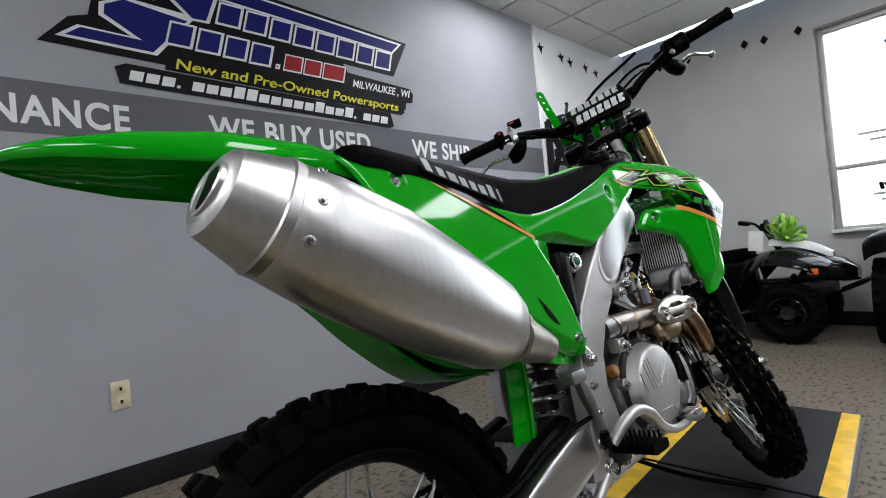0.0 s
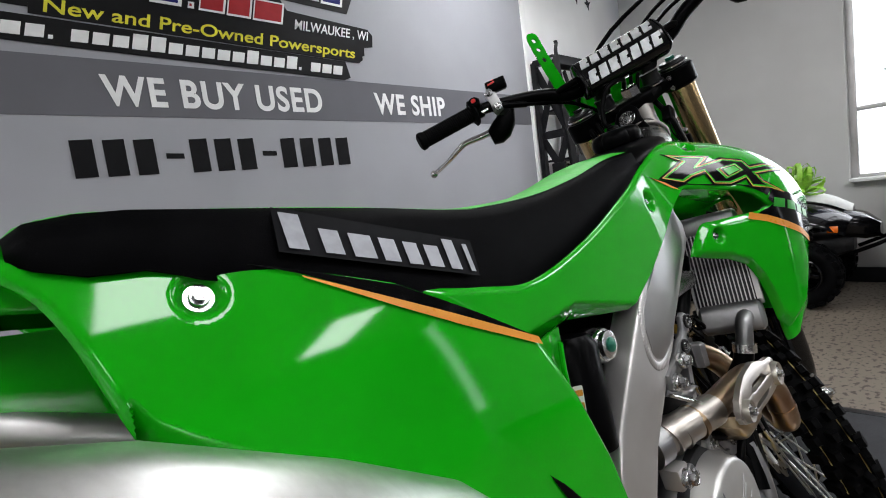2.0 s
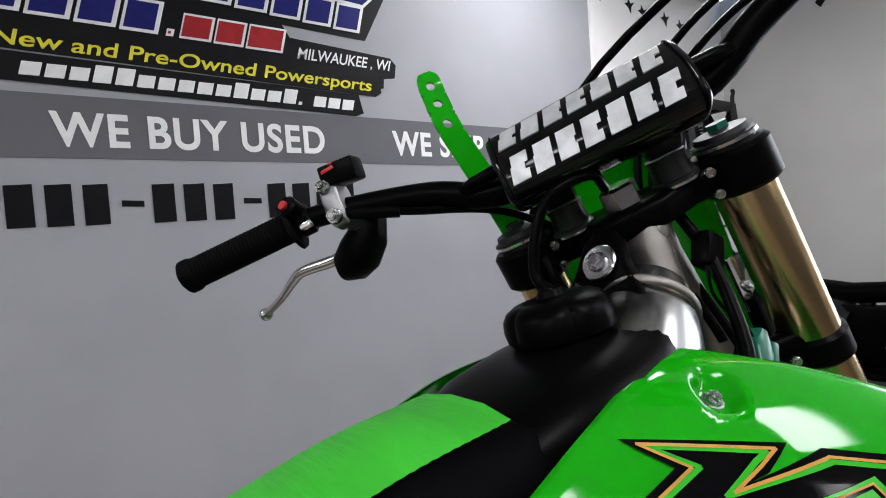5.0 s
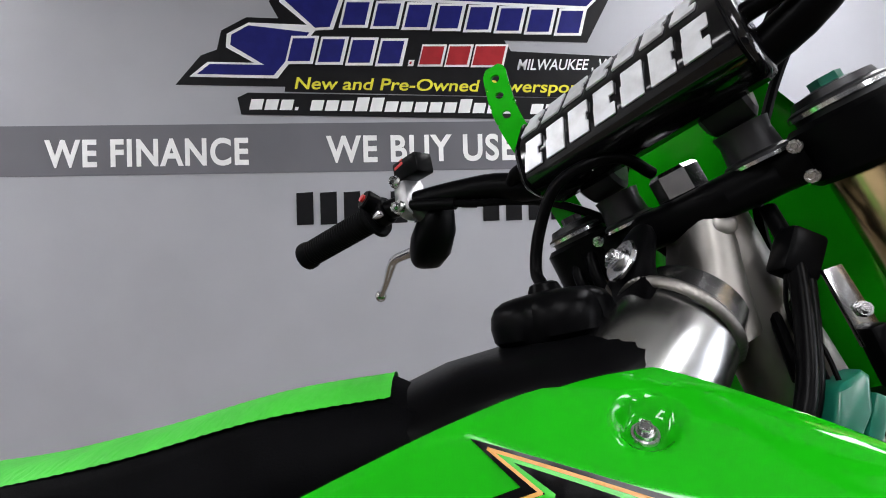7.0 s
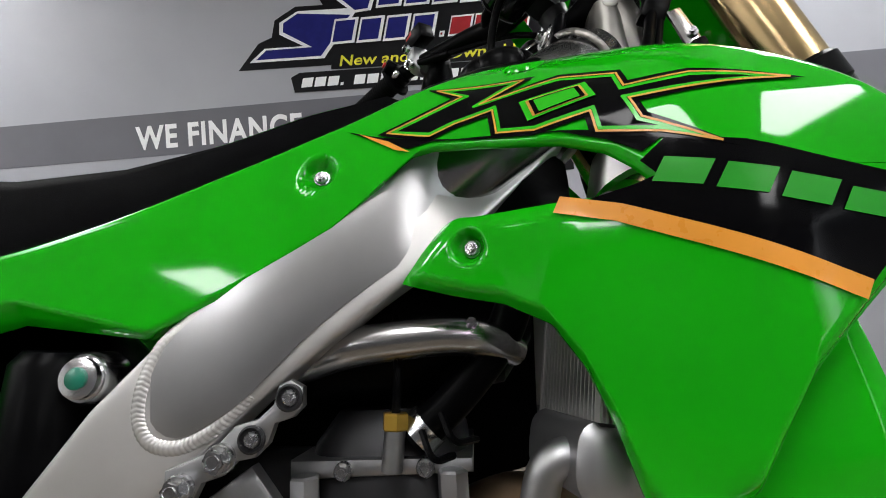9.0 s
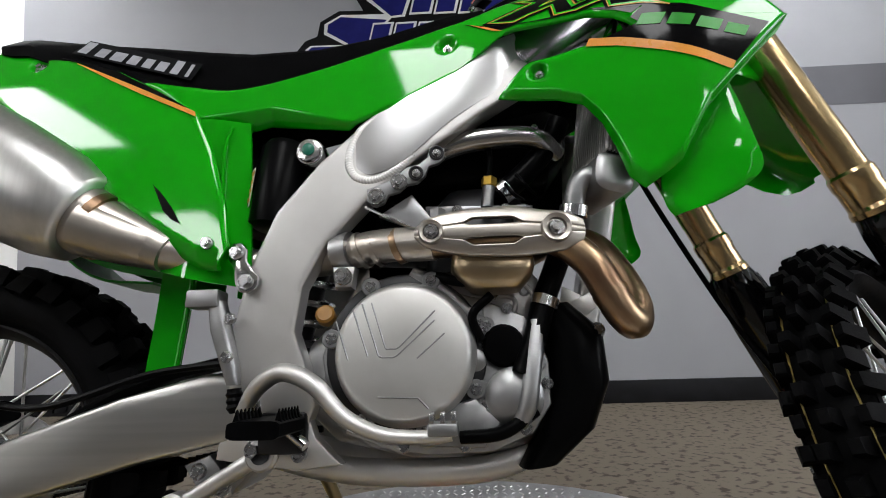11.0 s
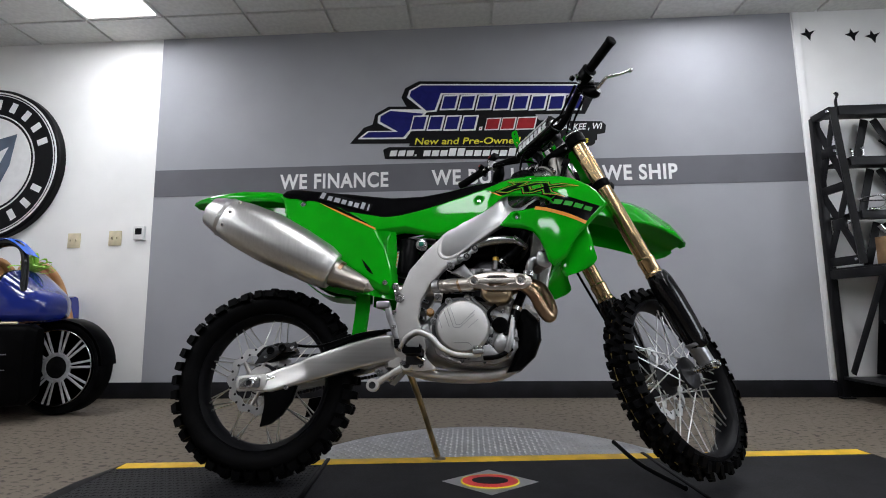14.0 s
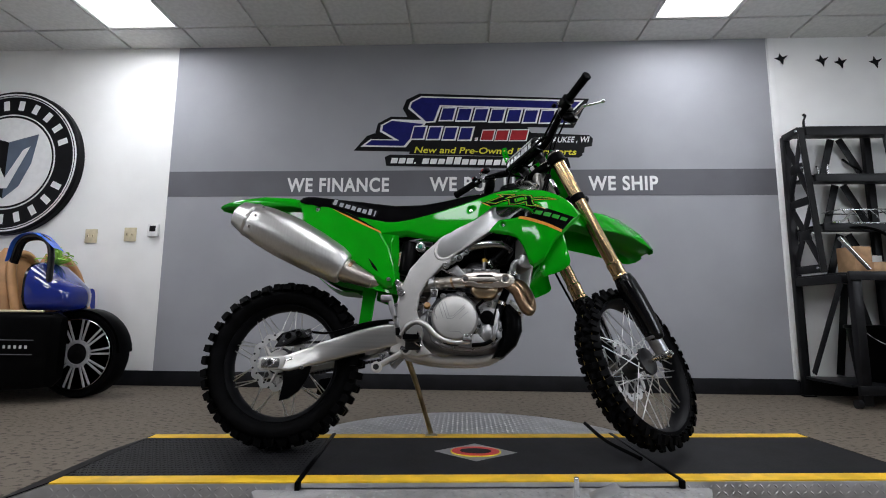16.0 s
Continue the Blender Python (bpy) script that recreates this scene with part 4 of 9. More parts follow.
# chain run on the far side
bm = B()
for zz in (0.0, 1.0):
    for k in range(46):
        x = 0.0 + k * 0.0118
        z = (0.415 if zz else 0.265) + (0.02 if zz else 0.115) * k / 46
        box(bm, (x, 0.085, z), (0.0105, 0.012 if k % 2 else 0.007, 0.011), 0.0)
tagged(mp("chain", bm, DARKMETAL), kind="stuff")
mp("sprocket", lathe(B(), (0.005, 0.078, 0.318), (0, 1, 0), [(0, 0.092), (0.006, 0.092), (0.006, 0.062), (0, 0.062)], 52, True), ALU)
mp("chain_guide", slab(B(), [(0.13, 0.20), (0.26, 0.235), (0.27, 0.29), (0.14, 0.265)], 0.07, 0.10, 0.004), BLACK, "black chain guide")
mp("chain_slider", tube(B(), [(0.22, -0.085, 0.400), (0.33, -0.085, 0.455), (0.44, -0.082, 0.482)], 0.010, 8, wide=0.02, up=(0, 0, 1)), BLACK, "black rubber swingarm slider", both=True)

# -- frame: twin spars, head, cradle
def spar_stations():
    rows = ((1.020, 1.040, 0.028, -0.040, 0.016), (0.960, 0.995, 0.034, -0.052, 0.018), (0.905, 0.950, 0.040, -0.070, 0.020), (0.868, 0.920, 0.047, -0.102, 0.022), (0.845, 0.902, 0.049, -0.112, 0.021), (0.785, 0.862, 0.049, -0.116, 0.021), (0.690, 0.790, 0.048, -0.120, 0.021), (0.615, 0.722, 0.046, -0.120, 0.021),
            (0.560, 0.660, 0.044, -0.117, 0.020), (0.526, 0.590, 0.040, -0.114, 0.019), (0.513, 0.520, 0.042, -0.111, 0.019), (0.520, 0.465, 0.052, -0.108, 0.018), (0.530, 0.425, 0.055, -0.104, 0.017), (0.520, 0.385, 0.045, -0.098, 0.016))
    c = [V(x, y, z) for x, z, h, y, w in rows]
    out = []
    for i, (x, z, h, y, w) in enumerate(rows):
        d = (c[min(i + 1, len(c) - 1)] - c[max(i - 1, 0)])
        d.y = 0
        d.normalize()
        n = V(-d.z, 0, d.x)
        out.append((c[i], n * h, V(0, w, 0)))
    return out


mp("frame_spar", loft(B(), spar_stations(), 48, 10.0), ALU, "satin silver aluminium frame spar", both=True)
SPARFACE = mat("brushed_spar_face", (0.48, 0.48, 0.485), 0.31, 1.0, var=0.05, scale=10, rvar=0.02)
mp("spar_face", panel(B(), [(0.634, -0.1405, 0.790), (0.660, -0.1425, 0.816), (0.700, -0.1430, 0.845), (0.750, -0.1412, 0.880), (0.800, -0.1385, 0.915), (0.838, -0.1340, 0.942), (0.872, -0.1230, 0.964)], [(0.636, -0.1405, 0.740), (0.660, -0.1425, 0.731), (0.705, -0.1430, 0.752), (0.765, -0.1405, 0.806), (0.815, -0.1370, 0.842), (0.858, -0.1300, 0.868), (0.892, -0.1100, 0.892)], 40, 8, (0, -0.0015, 0), 0.004), SPARFACE, "brushed aluminium spar face", both=True)
# weld beads round the spar casting joint
def bead(pts, r=0.0060):
    """A rippled weld seam, half sunk in the metal."""
    line = smooth(pts, 40)
    n = max(60, int(sum((b - a).length for a, b in zip(line, line[1:])) / 0.0008))
    line = smooth(pts, n)
    rings = []
    for i, p in enumerate(line):
        d = (line[min(i + 1, n - 1)] - line[max(i - 1, 0)]).normalized()
        u = (V(0, 1, 0) - d * d.y).normalized()
        v = d.cross(u)
        rr = r * (0.90 + 0.10 * abs(math.sin(i * math.pi / 5.0)))
        if i in (0, n - 1):
            rr *= 0.4
        bow = 0.35 * r
        rings.append([p + u * rr * 0.50 * math.cos(a) + v * rr * 1.1 * math.sin(a) + d * bow * abs(math.sin(a)) for a in (2 * math.pi * k / 12 for k in range(12))])
    bm = B()
    skin(bm, rings)
    return bm


mp("weld_bead", bead([(0.662, -0.137, 0.820), (0.640, -0.139, 0.800), (0.627, -0.140, 0.770), (0.626, -0.140, 0.744), (0.638, -0.140, 0.727), (0.662, -0.140, 0.724), (0.690, -0.140, 0.738), (0.714, -0.139, 0.760)]), ALU, "silver weld bead", both=True)
mp("weld_bead", bead([(0.742, -0.136, 0.788), (0.775, -0.135, 0.818), (0.805, -0.133, 0.838), (0.828, -0.131, 0.846)]), ALU, "silver weld bead", both=True)
# head tube, polished spar tops and their welds
mp("steering_head", lathe(B(), V(1.058, 0, 1.170), (0.398, 0, -0.917), [(0, 0.024), (0.004, 0.028), (0.018, 0.029), (0.06, 0.028), (0.13, 0.033), (0.17, 0.034), (0.18, 0.028)], 36), HEADCAST, "cast aluminium steering head", mid=True)
SPARTOP = [(0.866, 0.050, 0.942), (0.905, 0.052, 0.972), (0.955, 0.046, 1.010), (1.004, 0.030, 1.050), (1.044, 0.012, 1.086)]
for sd in (-1, 1):
    mp("spar_top", tube(B(), [(x, y * sd, z) for x, y, z in SPARTOP], [0.048, 0.048, 0.047, 0.045, 0.037], 32, n=30, wide=0.043), SPARMETAL, "polished frame spar top", mid=True)
    mp("head_gusset", loft(B(), [((1.060, 0.004 * sd, 1.150), (0.015, 0, 0.006), (0, 0.024, 0)), ((1.060, 0.008 * sd, 1.122), (0.017, 0, 0.008), (0, 0.025, 0)), ((1.056, 0.012 * sd, 1.090), (0.021, 0, 0.010), (0, 0.027, 0)), ((1.052, 0.016 * sd, 1.055), (0.028, 0, 0.012), (0, 0.030, 0))], 24, 2.6), HEADCAST, mid=True)
    c, d = V(1.024, 0.0215 * sd, 1.068), V(0.042, -0.018 * sd, 0.038).normalized()
    u = d.cross(V(0, 1, 0)).normalized()
    v = d.cross(u)
    mp("head_weld", bead([c + (u * math.cos(a) + v * math.sin(a)) * 0.0415 for a in (radians(-150 + 25 * k) for k in range(13))], 0.0040), HEADCAST, "silver weld bead", mid=True)
mp("head_plug", lathe(B(), (1.064, -0.0270, 1.140), (-0.15, -1, 0.1), [(0, 0.0085), (0.0035, 0.0085), (0.0045, 0.0070), (0.0045, 0.0005)], 20), HEADCAST, mid=True)
mp("frame_label", panel(B(), [(0.940, -0.0880, 0.976), (0.990, -0.0780, 1.014)], [(0.946, -0.0850, 0.990), (0.994, -0.0740, 1.026)], 6, 3, (0, 0, 0), 0.001), INK, "small black label", mid=True)
bm = tube(B(), [(0.500, -0.055, 0.362), (0.570, -0.062, 0.345), (0.660, -0.06, 0.334), (0.800, -0.055, 0.336), (0.875, -0.045, 0.362), (0.925, -0.03, 0.415), (0.960, -0.012, 0.510)], 0.017, 14, wide=0.019)
mp("frame_cradle", bm, ALU, "aluminium lower frame rail", both=True)
mp("down_tube", loft(B(), [((0.955, 0, 0.50), (0, 0.028, 0), (0.02, 0, 0.004)), ((0.985, 0, 0.62), (0, 0.027, 0), (0.022, 0, 0)), ((1.045, 0, 0.90), (0, 0.03, 0), (0.024, 0, 0)), ((1.07, 0, 0.99), (0, 0.032, 0), (0.026, 0, 0))], 20, 4.0), ALU, "aluminium down tube")
mp("pivot_plate", slab(B(), [(0.455, 0.360), (0.56, 0.345), (0.62, 0.352), (0.585, 0.385), (0.56, 0.45), (0.49, 0.47), (0.462, 0.43)], -0.112, -0.088, 0.005), ALU, "aluminium frame pivot plate", both=True)
bolt((0.498, -0.118, 0.425), r=0.017)
bolt((0.508, -0.116, 0.372), r=0.013)
bolt((0.565, -0.115, 0.366), r=0.010)
# subframe bracket
mp("subframe_bracket", slab(B(), [(0.464, 0.630), (0.471, 0.638), (0.482, 0.638), (0.490, 0.629), (0.490, 0.613), (0.500, 0.600), (0.509, 0.591), (0.508, 0.576), (0.497, 0.568), (0.483, 0.571), (0.477, 0.583), (0.475, 0.599), (0.466, 0.615)], -0.146, -0.138, 0.003), POLISHED, "silver subframe link plate", both=True)
bolt((0.477, -0.147, 0.623), r=0.0095)
bolt((0.493, -0.147, 0.583), r=0.0105)
mp("subframe_rail", tube(B(), [(0.47, -0.10, 0.63), (0.30, -0.09, 0.74), (0.10, -0.08, 0.86), (0.02, -0.07, 0.90)], 0.013, 10), ALU, both=True)
mp("subframe_rail", tube(B(), [(0.62, -0.09, 0.86), (0.35, -0.08, 0.885), (0.08, -0.07, 0.915)], 0.012, 10), ALU, both=True)

# -- engine
bm = loft(B(), [((x, 0.0, z), (0, 0.098, 0), (0, 0, h)) for x, z, h in ((0.565, 0.46, 0.055), (0.60, 0.458, 0.088), (0.70, 0.452, 0.104), (0.80, 0.447, 0.100), (0.87, 0.443, 0.080), (0.905, 0.44, 0.045))], 28, 3.4)
mp("crankcase", bm, CAST, "cast aluminium crankcase")
bm = slab(B(), [(0.600, 0.440), (0.615, 0.400), (0.66, 0.372), (0.73, 0.362), (0.81, 0.365), (0.86, 0.385), (0.885, 0.42), (0.885, 0.475), (0.86, 0.53), (0.80, 0.556), (0.72, 0.575), (0.64, 0.572), (0.605, 0.53), (0.592, 0.485)], -0.128, -0.09, 0.008)
cc = mp("clutch_side_case", bm, CAST, "cast aluminium side case")
CLU = V(0.704, -0.128, 0.486)
clutch = mp("clutch_cover", lathe(B(), CLU, (0, -1, 0), [(-0.01, 0.090), (0.012, 0.090), (0.018, 0.0855), (0.030, 0.0845), (0.036, 0.0815), (0.0385, 0.076), (0.039, 0.02)], 72), COVER, "round satin grey clutch cover", angle=50)
for q in ([(-0.039, 0.061), (-0.021, 0.004), (-0.006, 0.004), (0.04, 0.049)], [(-0.051, 0.06), (-0.029, -0.006), (-0.009, -0.006), (0.039, 0.037)], [(-0.062, 0.052), (-0.043, -0.004)], [(-0.083, 0.039), (-0.067, -0.008)], [(0.017, -0.008), (0.051, 0.021)], [(-0.03, -0.052), (0.018, -0.054), (0.03, -0.066)]):
    mp("cover_groove", tube(B(), [CLU + V(a, -0.0386, b) for a, b in straight(q, 24)], 0.0011, 6), CAST, parent=clutch)
mp("cover_flange", lathe(B(), CLU, (0, -1, 0), [(-0.006, 0.103), (0.004, 0.103), (0.006, 0.101), (0.006, 0.086)], 64), DARKMETAL, "dark clutch cover flange", angle=50)
for a in (118, 70, 20, -28, -76, -122, 168):
    c = CLU + V(0.0985 * math.cos(radians(a)), 0, 0.0985 * math.sin(radians(a)))
    mp("flange_boss", lathe(B(), c, (0, -1, 0), [(-0.006, 0.0125), (0.009, 0.0125), (0.0105, 0.011), (0.0105, 0.001)], 20), CAST)
    bolt(c - V(0, 0.0105, 0), r=0.0072)
for p in ((0.835, 0.540), (0.872, 0.500), (0.880, 0.445), (0.850, 0.392), (0.775, 0.374), (0.800, 0.420), (0.700, 0.374)):
    bolt((p[0], -0.130, p[1]), r=0.0075)
mp("water_pump", lathe(B(), (0.838, -0.126, 0.430), (0, -1, 0), [(0, 0.036), (0.012, 0.036), (0.018, 0.030), (0.024, 0.012)], 36), CAST, "cast water pump cover")
mp("oil_filter_cover", lathe(B(), (0.828, -0.124, 0.492), (0, -1, 0), [(0, 0.027), (0.012, 0.027), (0.017, 0.023), (0.018, 0.008)], 36), BLACK, "black oil filter cover")
mp("oil_cap", cyl(B(), (0.594, -0.112, 0.536), (0.596, -0.132, 0.541), 0.0130, seg=12, chamfer=0.003), mat("amber_cap_plastic", (0.24, 0.11, 0.012), 0.4, var=0.15, scale=30), "yellow oil filler cap")
mp("drain_boss", slab(B(), [(0.72, 0.375), (0.80, 0.372), (0.82, 0.40), (0.79, 0.43), (0.74, 0.415)], -0.142, -0.12, 0.006), CAST)
for pts, r in (([(0.745, -0.132, 0.585), (0.780, -0.140, 0.575), (0.815, -0.138, 0.585), (0.840, -0.12, 0.60)], 0.007), ([(0.800, -0.14, 0.500), (0.790, -0.15, 0.53), (0.815, -0.15, 0.555)], 0.006), ([(0.770, -0.14, 0.385), (0.82, -0.148, 0.39), (0.862, -0.145, 0.415)], 0.008)):
    mp("engine_hose", tube(B(), pts, r, 10), BLACK, "thin black engine hose")
for x, z, r in ((0.792, 0.475, 0.014), (0.800, 0.440, 0.011), (0.868, 0.470, 0.012), (0.760, 0.395, 0.012), (0.845, 0.420, 0.010)):
    mp("case_boss", lathe(B(), (x, -0.126, z), (0, -1, 0), [(0, r), (0.008, r), (0.010, r * 0.8), (0.010, 0.001)], 20), CAST)
for x0, z0, x1, z1 in ((0.800, 0.540, 0.795, 0.40), (0.835, 0.500, 0.870, 0.43), (0.79, 0.41, 0.86, 0.40), (0.63, 0.395, 0.70, 0.37)):
    mp("case_rib", tube(B(), [(x0, -0.129, z0), (x1, -0.129, z1)], 0.005, 8), CAST)
# cylinder and head, tilted ahead a little
bm = loft(B(), [((0.780, 0, 0.545), (0, 0.082, 0), (0.062, 0, -0.004)), ((0.790, 0, 0.60), (0, 0.080, 0), (0.060, 0, 0))], 24, 6.0)
mp("cylinder", bm, CAST, "cast cylinder")
# webbed cylinder base above the side case
bm = slab(B(), [(0.748, 0.548), (0.762, 0.588), (0.800, 0.600), (0.868, 0.598), (0.886, 0.575), (0.880, 0.532), (0.862, 0.516), (0.820, 0.520), (0.780, 0.536)], -0.112, -0.075, 0.006)
mp("cylinder_base", bm, ALU, "bright cast cylinder base")
for q in ([(0.790, 0.560), (0.845, 0.556), (0.845, 0.528)], [(0.790, 0.560), (0.800, 0.548), (0.845, 0.528)], [(0.760, 0.575), (0.790, 0.586), (0.870, 0.584)], [(0.862, 0.574), (0.874, 0.555), (0.872, 0.532)]):
    mp("base_web", tube(B(), [(x, -0.113, z) for x, z in q], 0.0032, 8), ALU)
mp("base_plug", lathe(B(), (0.862, -0.110, 0.566), (0, -1, 0), [(0, 0.0085), (0.004, 0.0085), (0.005, 0.007), (0.003, 0.005), (0.003, 0.0005)], 20), CAST)
bolt((0.822, -0.112, 0.560), r=0.006)
mp("case_arm", tube(B(), [(0.712, -0.124, 0.592), (0.752, -0.126, 0.566), (0.790, -0.128, 0.530), (0.806, -0.130, 0.512)], [0.012, 0.011, 0.010, 0.009], 12), CAST, "cast side case edge")
for x, z in ((0.806, 0.517), (0.872, 0.508)):
    mp("flange_boss", lathe(B(), (x, -0.122, z), (0, -1, 0), [(0, 0.0125), (0.012, 0.0125), (0.014, 0.010), (0.014, 0.001)], 20), CAST)
    bolt((x, -0.136, z), r=0.0075)
mp("engine_mount_plate", slab(B(), [(0.905, 0.500), (0.918, 0.575), (0.945, 0.560), (0.955, 0.515), (0.935, 0.498)], -0.084, -0.079, 0.001), ALU, "thin alloy engine mount plate")
for k in range(5):
    mp("cylinder_rib", box(B(), (0.735 + k * 0.022, -0.083, 0.570), (0.006, 0.006, 0.05), 0.001), CAST)
mp("cylinder_head", loft(B(), [((0.792, 0, 0.60), (0, 0.085, 0), (0.070, 0, 0)), ((0.802, 0, 0.665), (0, 0.088, 0), (0.074, 0, 0)), ((0.806, 0, 0.690), (0, 0.080, 0), (0.070, 0, 0))], 28, 5.0), DARKMETAL, "cast cylinder head")
mp("head_cover", loft(B(), [((0.806, 0, 0.688), (0, 0.084, 0), (0.076, 0, 0)), ((0.808, 0, 0.708), (0, 0.080, 0), (0.072, 0, 0)), ((0.812, 0, 0.735), (0, 0.062, 0), (0.055, 0, 0))], 28, 4.0), DARKMETAL, "dark valve cover")
mp("head_flange", slab(B(), [(0.728, 0.684), (0.885, 0.684), (0.885, 0.696), (0.728, 0.700)], -0.090, 0.09, 0.003), CAST)
for x, z in ((0.745, 0.672), (0.775, 0.690), (0.872, 0.668), (0.845, 0.690)):
    bolt((x, -0.092, z), r=0.008)
for x in (0.745, 0.868):
    mp("head_stud", cyl(B(), (x, -0.10, 0.650), (x, -0.10, 0.690), 0.013, seg=6, chamfer=0.002), CAST)
mp("spark_cap", cyl(B(), (0.818, -0.10, 0.690), (0.822, -0.10, 0.722), 0.009), CAST)
mp("brass_fitting", cyl(B(), (0.822, -0.10, 0.722), (0.823, -0.10, 0.736), 0.0115, seg=6, chamfer=0.001), BRASS, "yellow brass fitting")
mp("coil_wire", tube(B(), [(0.823, -0.10, 0.736), (0.826, -0.098, 0.775), (0.82, -0.06, 0.83)], 0.004, 8), BLACK)
mp("thin_wire", tube(B(), [(0.650, -0.14, 0.683), (0.69, -0.15, 0.66), (0.73, -0.145, 0.645), (0.77, -0.12, 0.655)], 0.0025, 6), CHROME)
for a, b in (((0.845, -0.11, 0.722), (0.87, -0.10, 0.70)), ((0.862, -0.11, 0.735), (0.89, -0.09, 0.71))):
    mp("wire", tube(B(), [a, (a[0] + 0.01, a[1] - 0.01, a[2] - 0.02), b], 0.003, 6), BLACK)
# engine hangers
BONE = [(0.652, 0.708), (0.672, 0.715), (0.690, 0.722), (0.706, 0.738), (0.724, 0.742), (0.736, 0.752), (0.740, 0.766), (0.750, 0.770), (0.760, 0.764), (0.760, 0.750), (0.752, 0.742), (0.738, 0.738), (0.733, 0.724), (0.722, 0.714), (0.708, 0.712), (0.697, 0.702), (0.682, 0.698), (0.676, 0.686), (0.664, 0.682), (0.652, 0.690)]
mp("engine_hanger", slab(B(), BONE, -0.146, -0.136, 0.0025), CAST, "machined engine hanger plate", both=True)
for x, z in ((0.7495, 0.7565), (0.7205, 0.7275)):
    mp("hanger_socket", lathe(B(), (x, -0.146, z), (0, -1, 0), [(0, 0.0105), (0.003, 0.0105), (0.0035, 0.009), (0.001, 0.0075), (0.001, 0.0005)], 20), DARKMETAL)
for x, z in ((0.7495, 0.7565), (0.7205, 0.7275)):
    bolt((x, -0.146, z), r=0.0062)
for p in ((0.697, 0.715), (0.666, 0.695)):
    bolt((p[0], -0.149, p[1]), r=0.0115)
mp("hanger_web", slab(B(), [(0.665, 0.675), (0.712, 0.705), (0.742, 0.665), (0.775, 0.650), (0.74, 0.645)], -0.128, -0.112, 0.003), CAST)
# intake, air boot, shock, tank: dark bodies inside the frame
mp("throttle_body", cyl(B(), (0.64, 0, 0.665), (0.735, 0, 0.66), 0.034, chamfer=0.004), DARKMETAL)
mp("air_boot", loft(B(), [((0.645, 0, 0.67), (0, 0.04, 0), (0, 0, 0.04)), ((0.57, 0, 0.70), (0, 0.055, 0), (0, 0, 0.06)), ((0.47, 0, 0.76), (0, 0.08, 0), (0, 0, 0.08)), ((0.36, 0, 0.80), (0, 0.09, 0), (0, 0, 0.09)), ((0.22, 0, 0.86), (0, 0.085, 0), (0, 0, 0.07))], 24, 3.0), BLACK, "black air box and boot")
bm = cyl(B(), (0.49, 0.0, 0.42), (0.575, 0.0, 0.80), 0.026)
mp("shock_body", bm, DARKMETAL)
bm = B()
turns = []
for k in range(8 * 14):
    a = k / 14 * 2 * math.pi
    p = V(0.498, 0, 0.46).lerp(V(0.555, 0, 0.70), k / (8 * 14))
    turns.append(p + V(0.040 * math.cos(a), 0.040 * math.sin(a), -0.01 * math.cos(a)))
tube(bm, turns, 0.0065, 8, n=len(turns))
mp("shock_spring", bm, CHROME, "silver shock spring")
rv = mp("shock_reservoir", lathe(B(), (0.505, -0.098, 0.668), (0.10, 0, 0.99), [(0, 0.026), (0.006, 0.036), (0.125, 0.036), (0.137, 0.028)], 36), BLACK, "black shock reservoir")
mp("reservoir_label", loft(B(), [((0.472, -0.117, 0.700), (0.0075, -0.009, 0), (0, 0, 0.002)), ((0.478, -0.119, 0.755), (0.0075, -0.009, 0), (0, 0, 0.002))], 12, 8), PAPER, "pale warning label", parent=rv)
for k in range(4):
    mp("label_bar", loft(B(), [((0.4725 + k * 0.0017, -0.1193 - k * 0.0004, 0.706 + k * 0.0135), (0.0060, -0.0072, 0), (0, 0, 0.001)), ((0.4730 + k * 0.0017, -0.1195 - k * 0.0004, 0.711 + k * 0.0135), (0.0060, -0.0072, 0), (0, 0, 0.001))], 8, 8), ORANGE, "orange label bar", parent=rv)
mp("reservoir_cap", lathe(B(), (0.562, -0.095, 0.780), (0, -1, 0), [(0, 0.0225), (0.024, 0.0225), (0.028, 0.0200)], 32), CHROME, "bright adjuster nut")
mp("reservoir_cap_ring", lathe(B(), (0.562, -0.095, 0.780), (0, -1, 0), [(0.028, 0.018), (0.034, 0.017), (0.035, 0.012)], 28), CHROME)
mp("adjuster", lathe(B(), (0.562, -0.129, 0.780), (0, -1, 0), [(0, 0.0095), (0.003, 0.0092), (0.005, 0.006), (0.0055, 0.001)], 20), TEAL, "green anodised adjuster")
tk = loft(B(), [((0.69, 0, 0.90), (0, 0.068, 0), (0, 0, 0.05)), ((0.76, 0, 0.915), (0, 0.080, 0), (0, 0, 0.09)), ((0.86, 0, 0.93), (0, 0.088, 0), (0, 0, 0.105)), ((0.95, 0, 0.935), (0, 0.080, 0), (0, 0, 0.085)), ((1.0, 0, 0.93), (0, 0.05, 0), (0, 0, 0.05))], 28, 3.0)
mp("fuel_tank", tk, BLACK, "black plastic fuel tank")
mp("inner_shield", panel(B(), [(0.60, 0.050, 0.86), (0.80, 0.055, 0.90), (0.97, 0.050, 0.90)], [(0.62, 0.045, 0.60), (0.80, 0.050, 0.62), (0.955, 0.045, 0.66)], 14, 6, (0, 0.01, 0), 0.006), BLACK, "black inner engine shield")
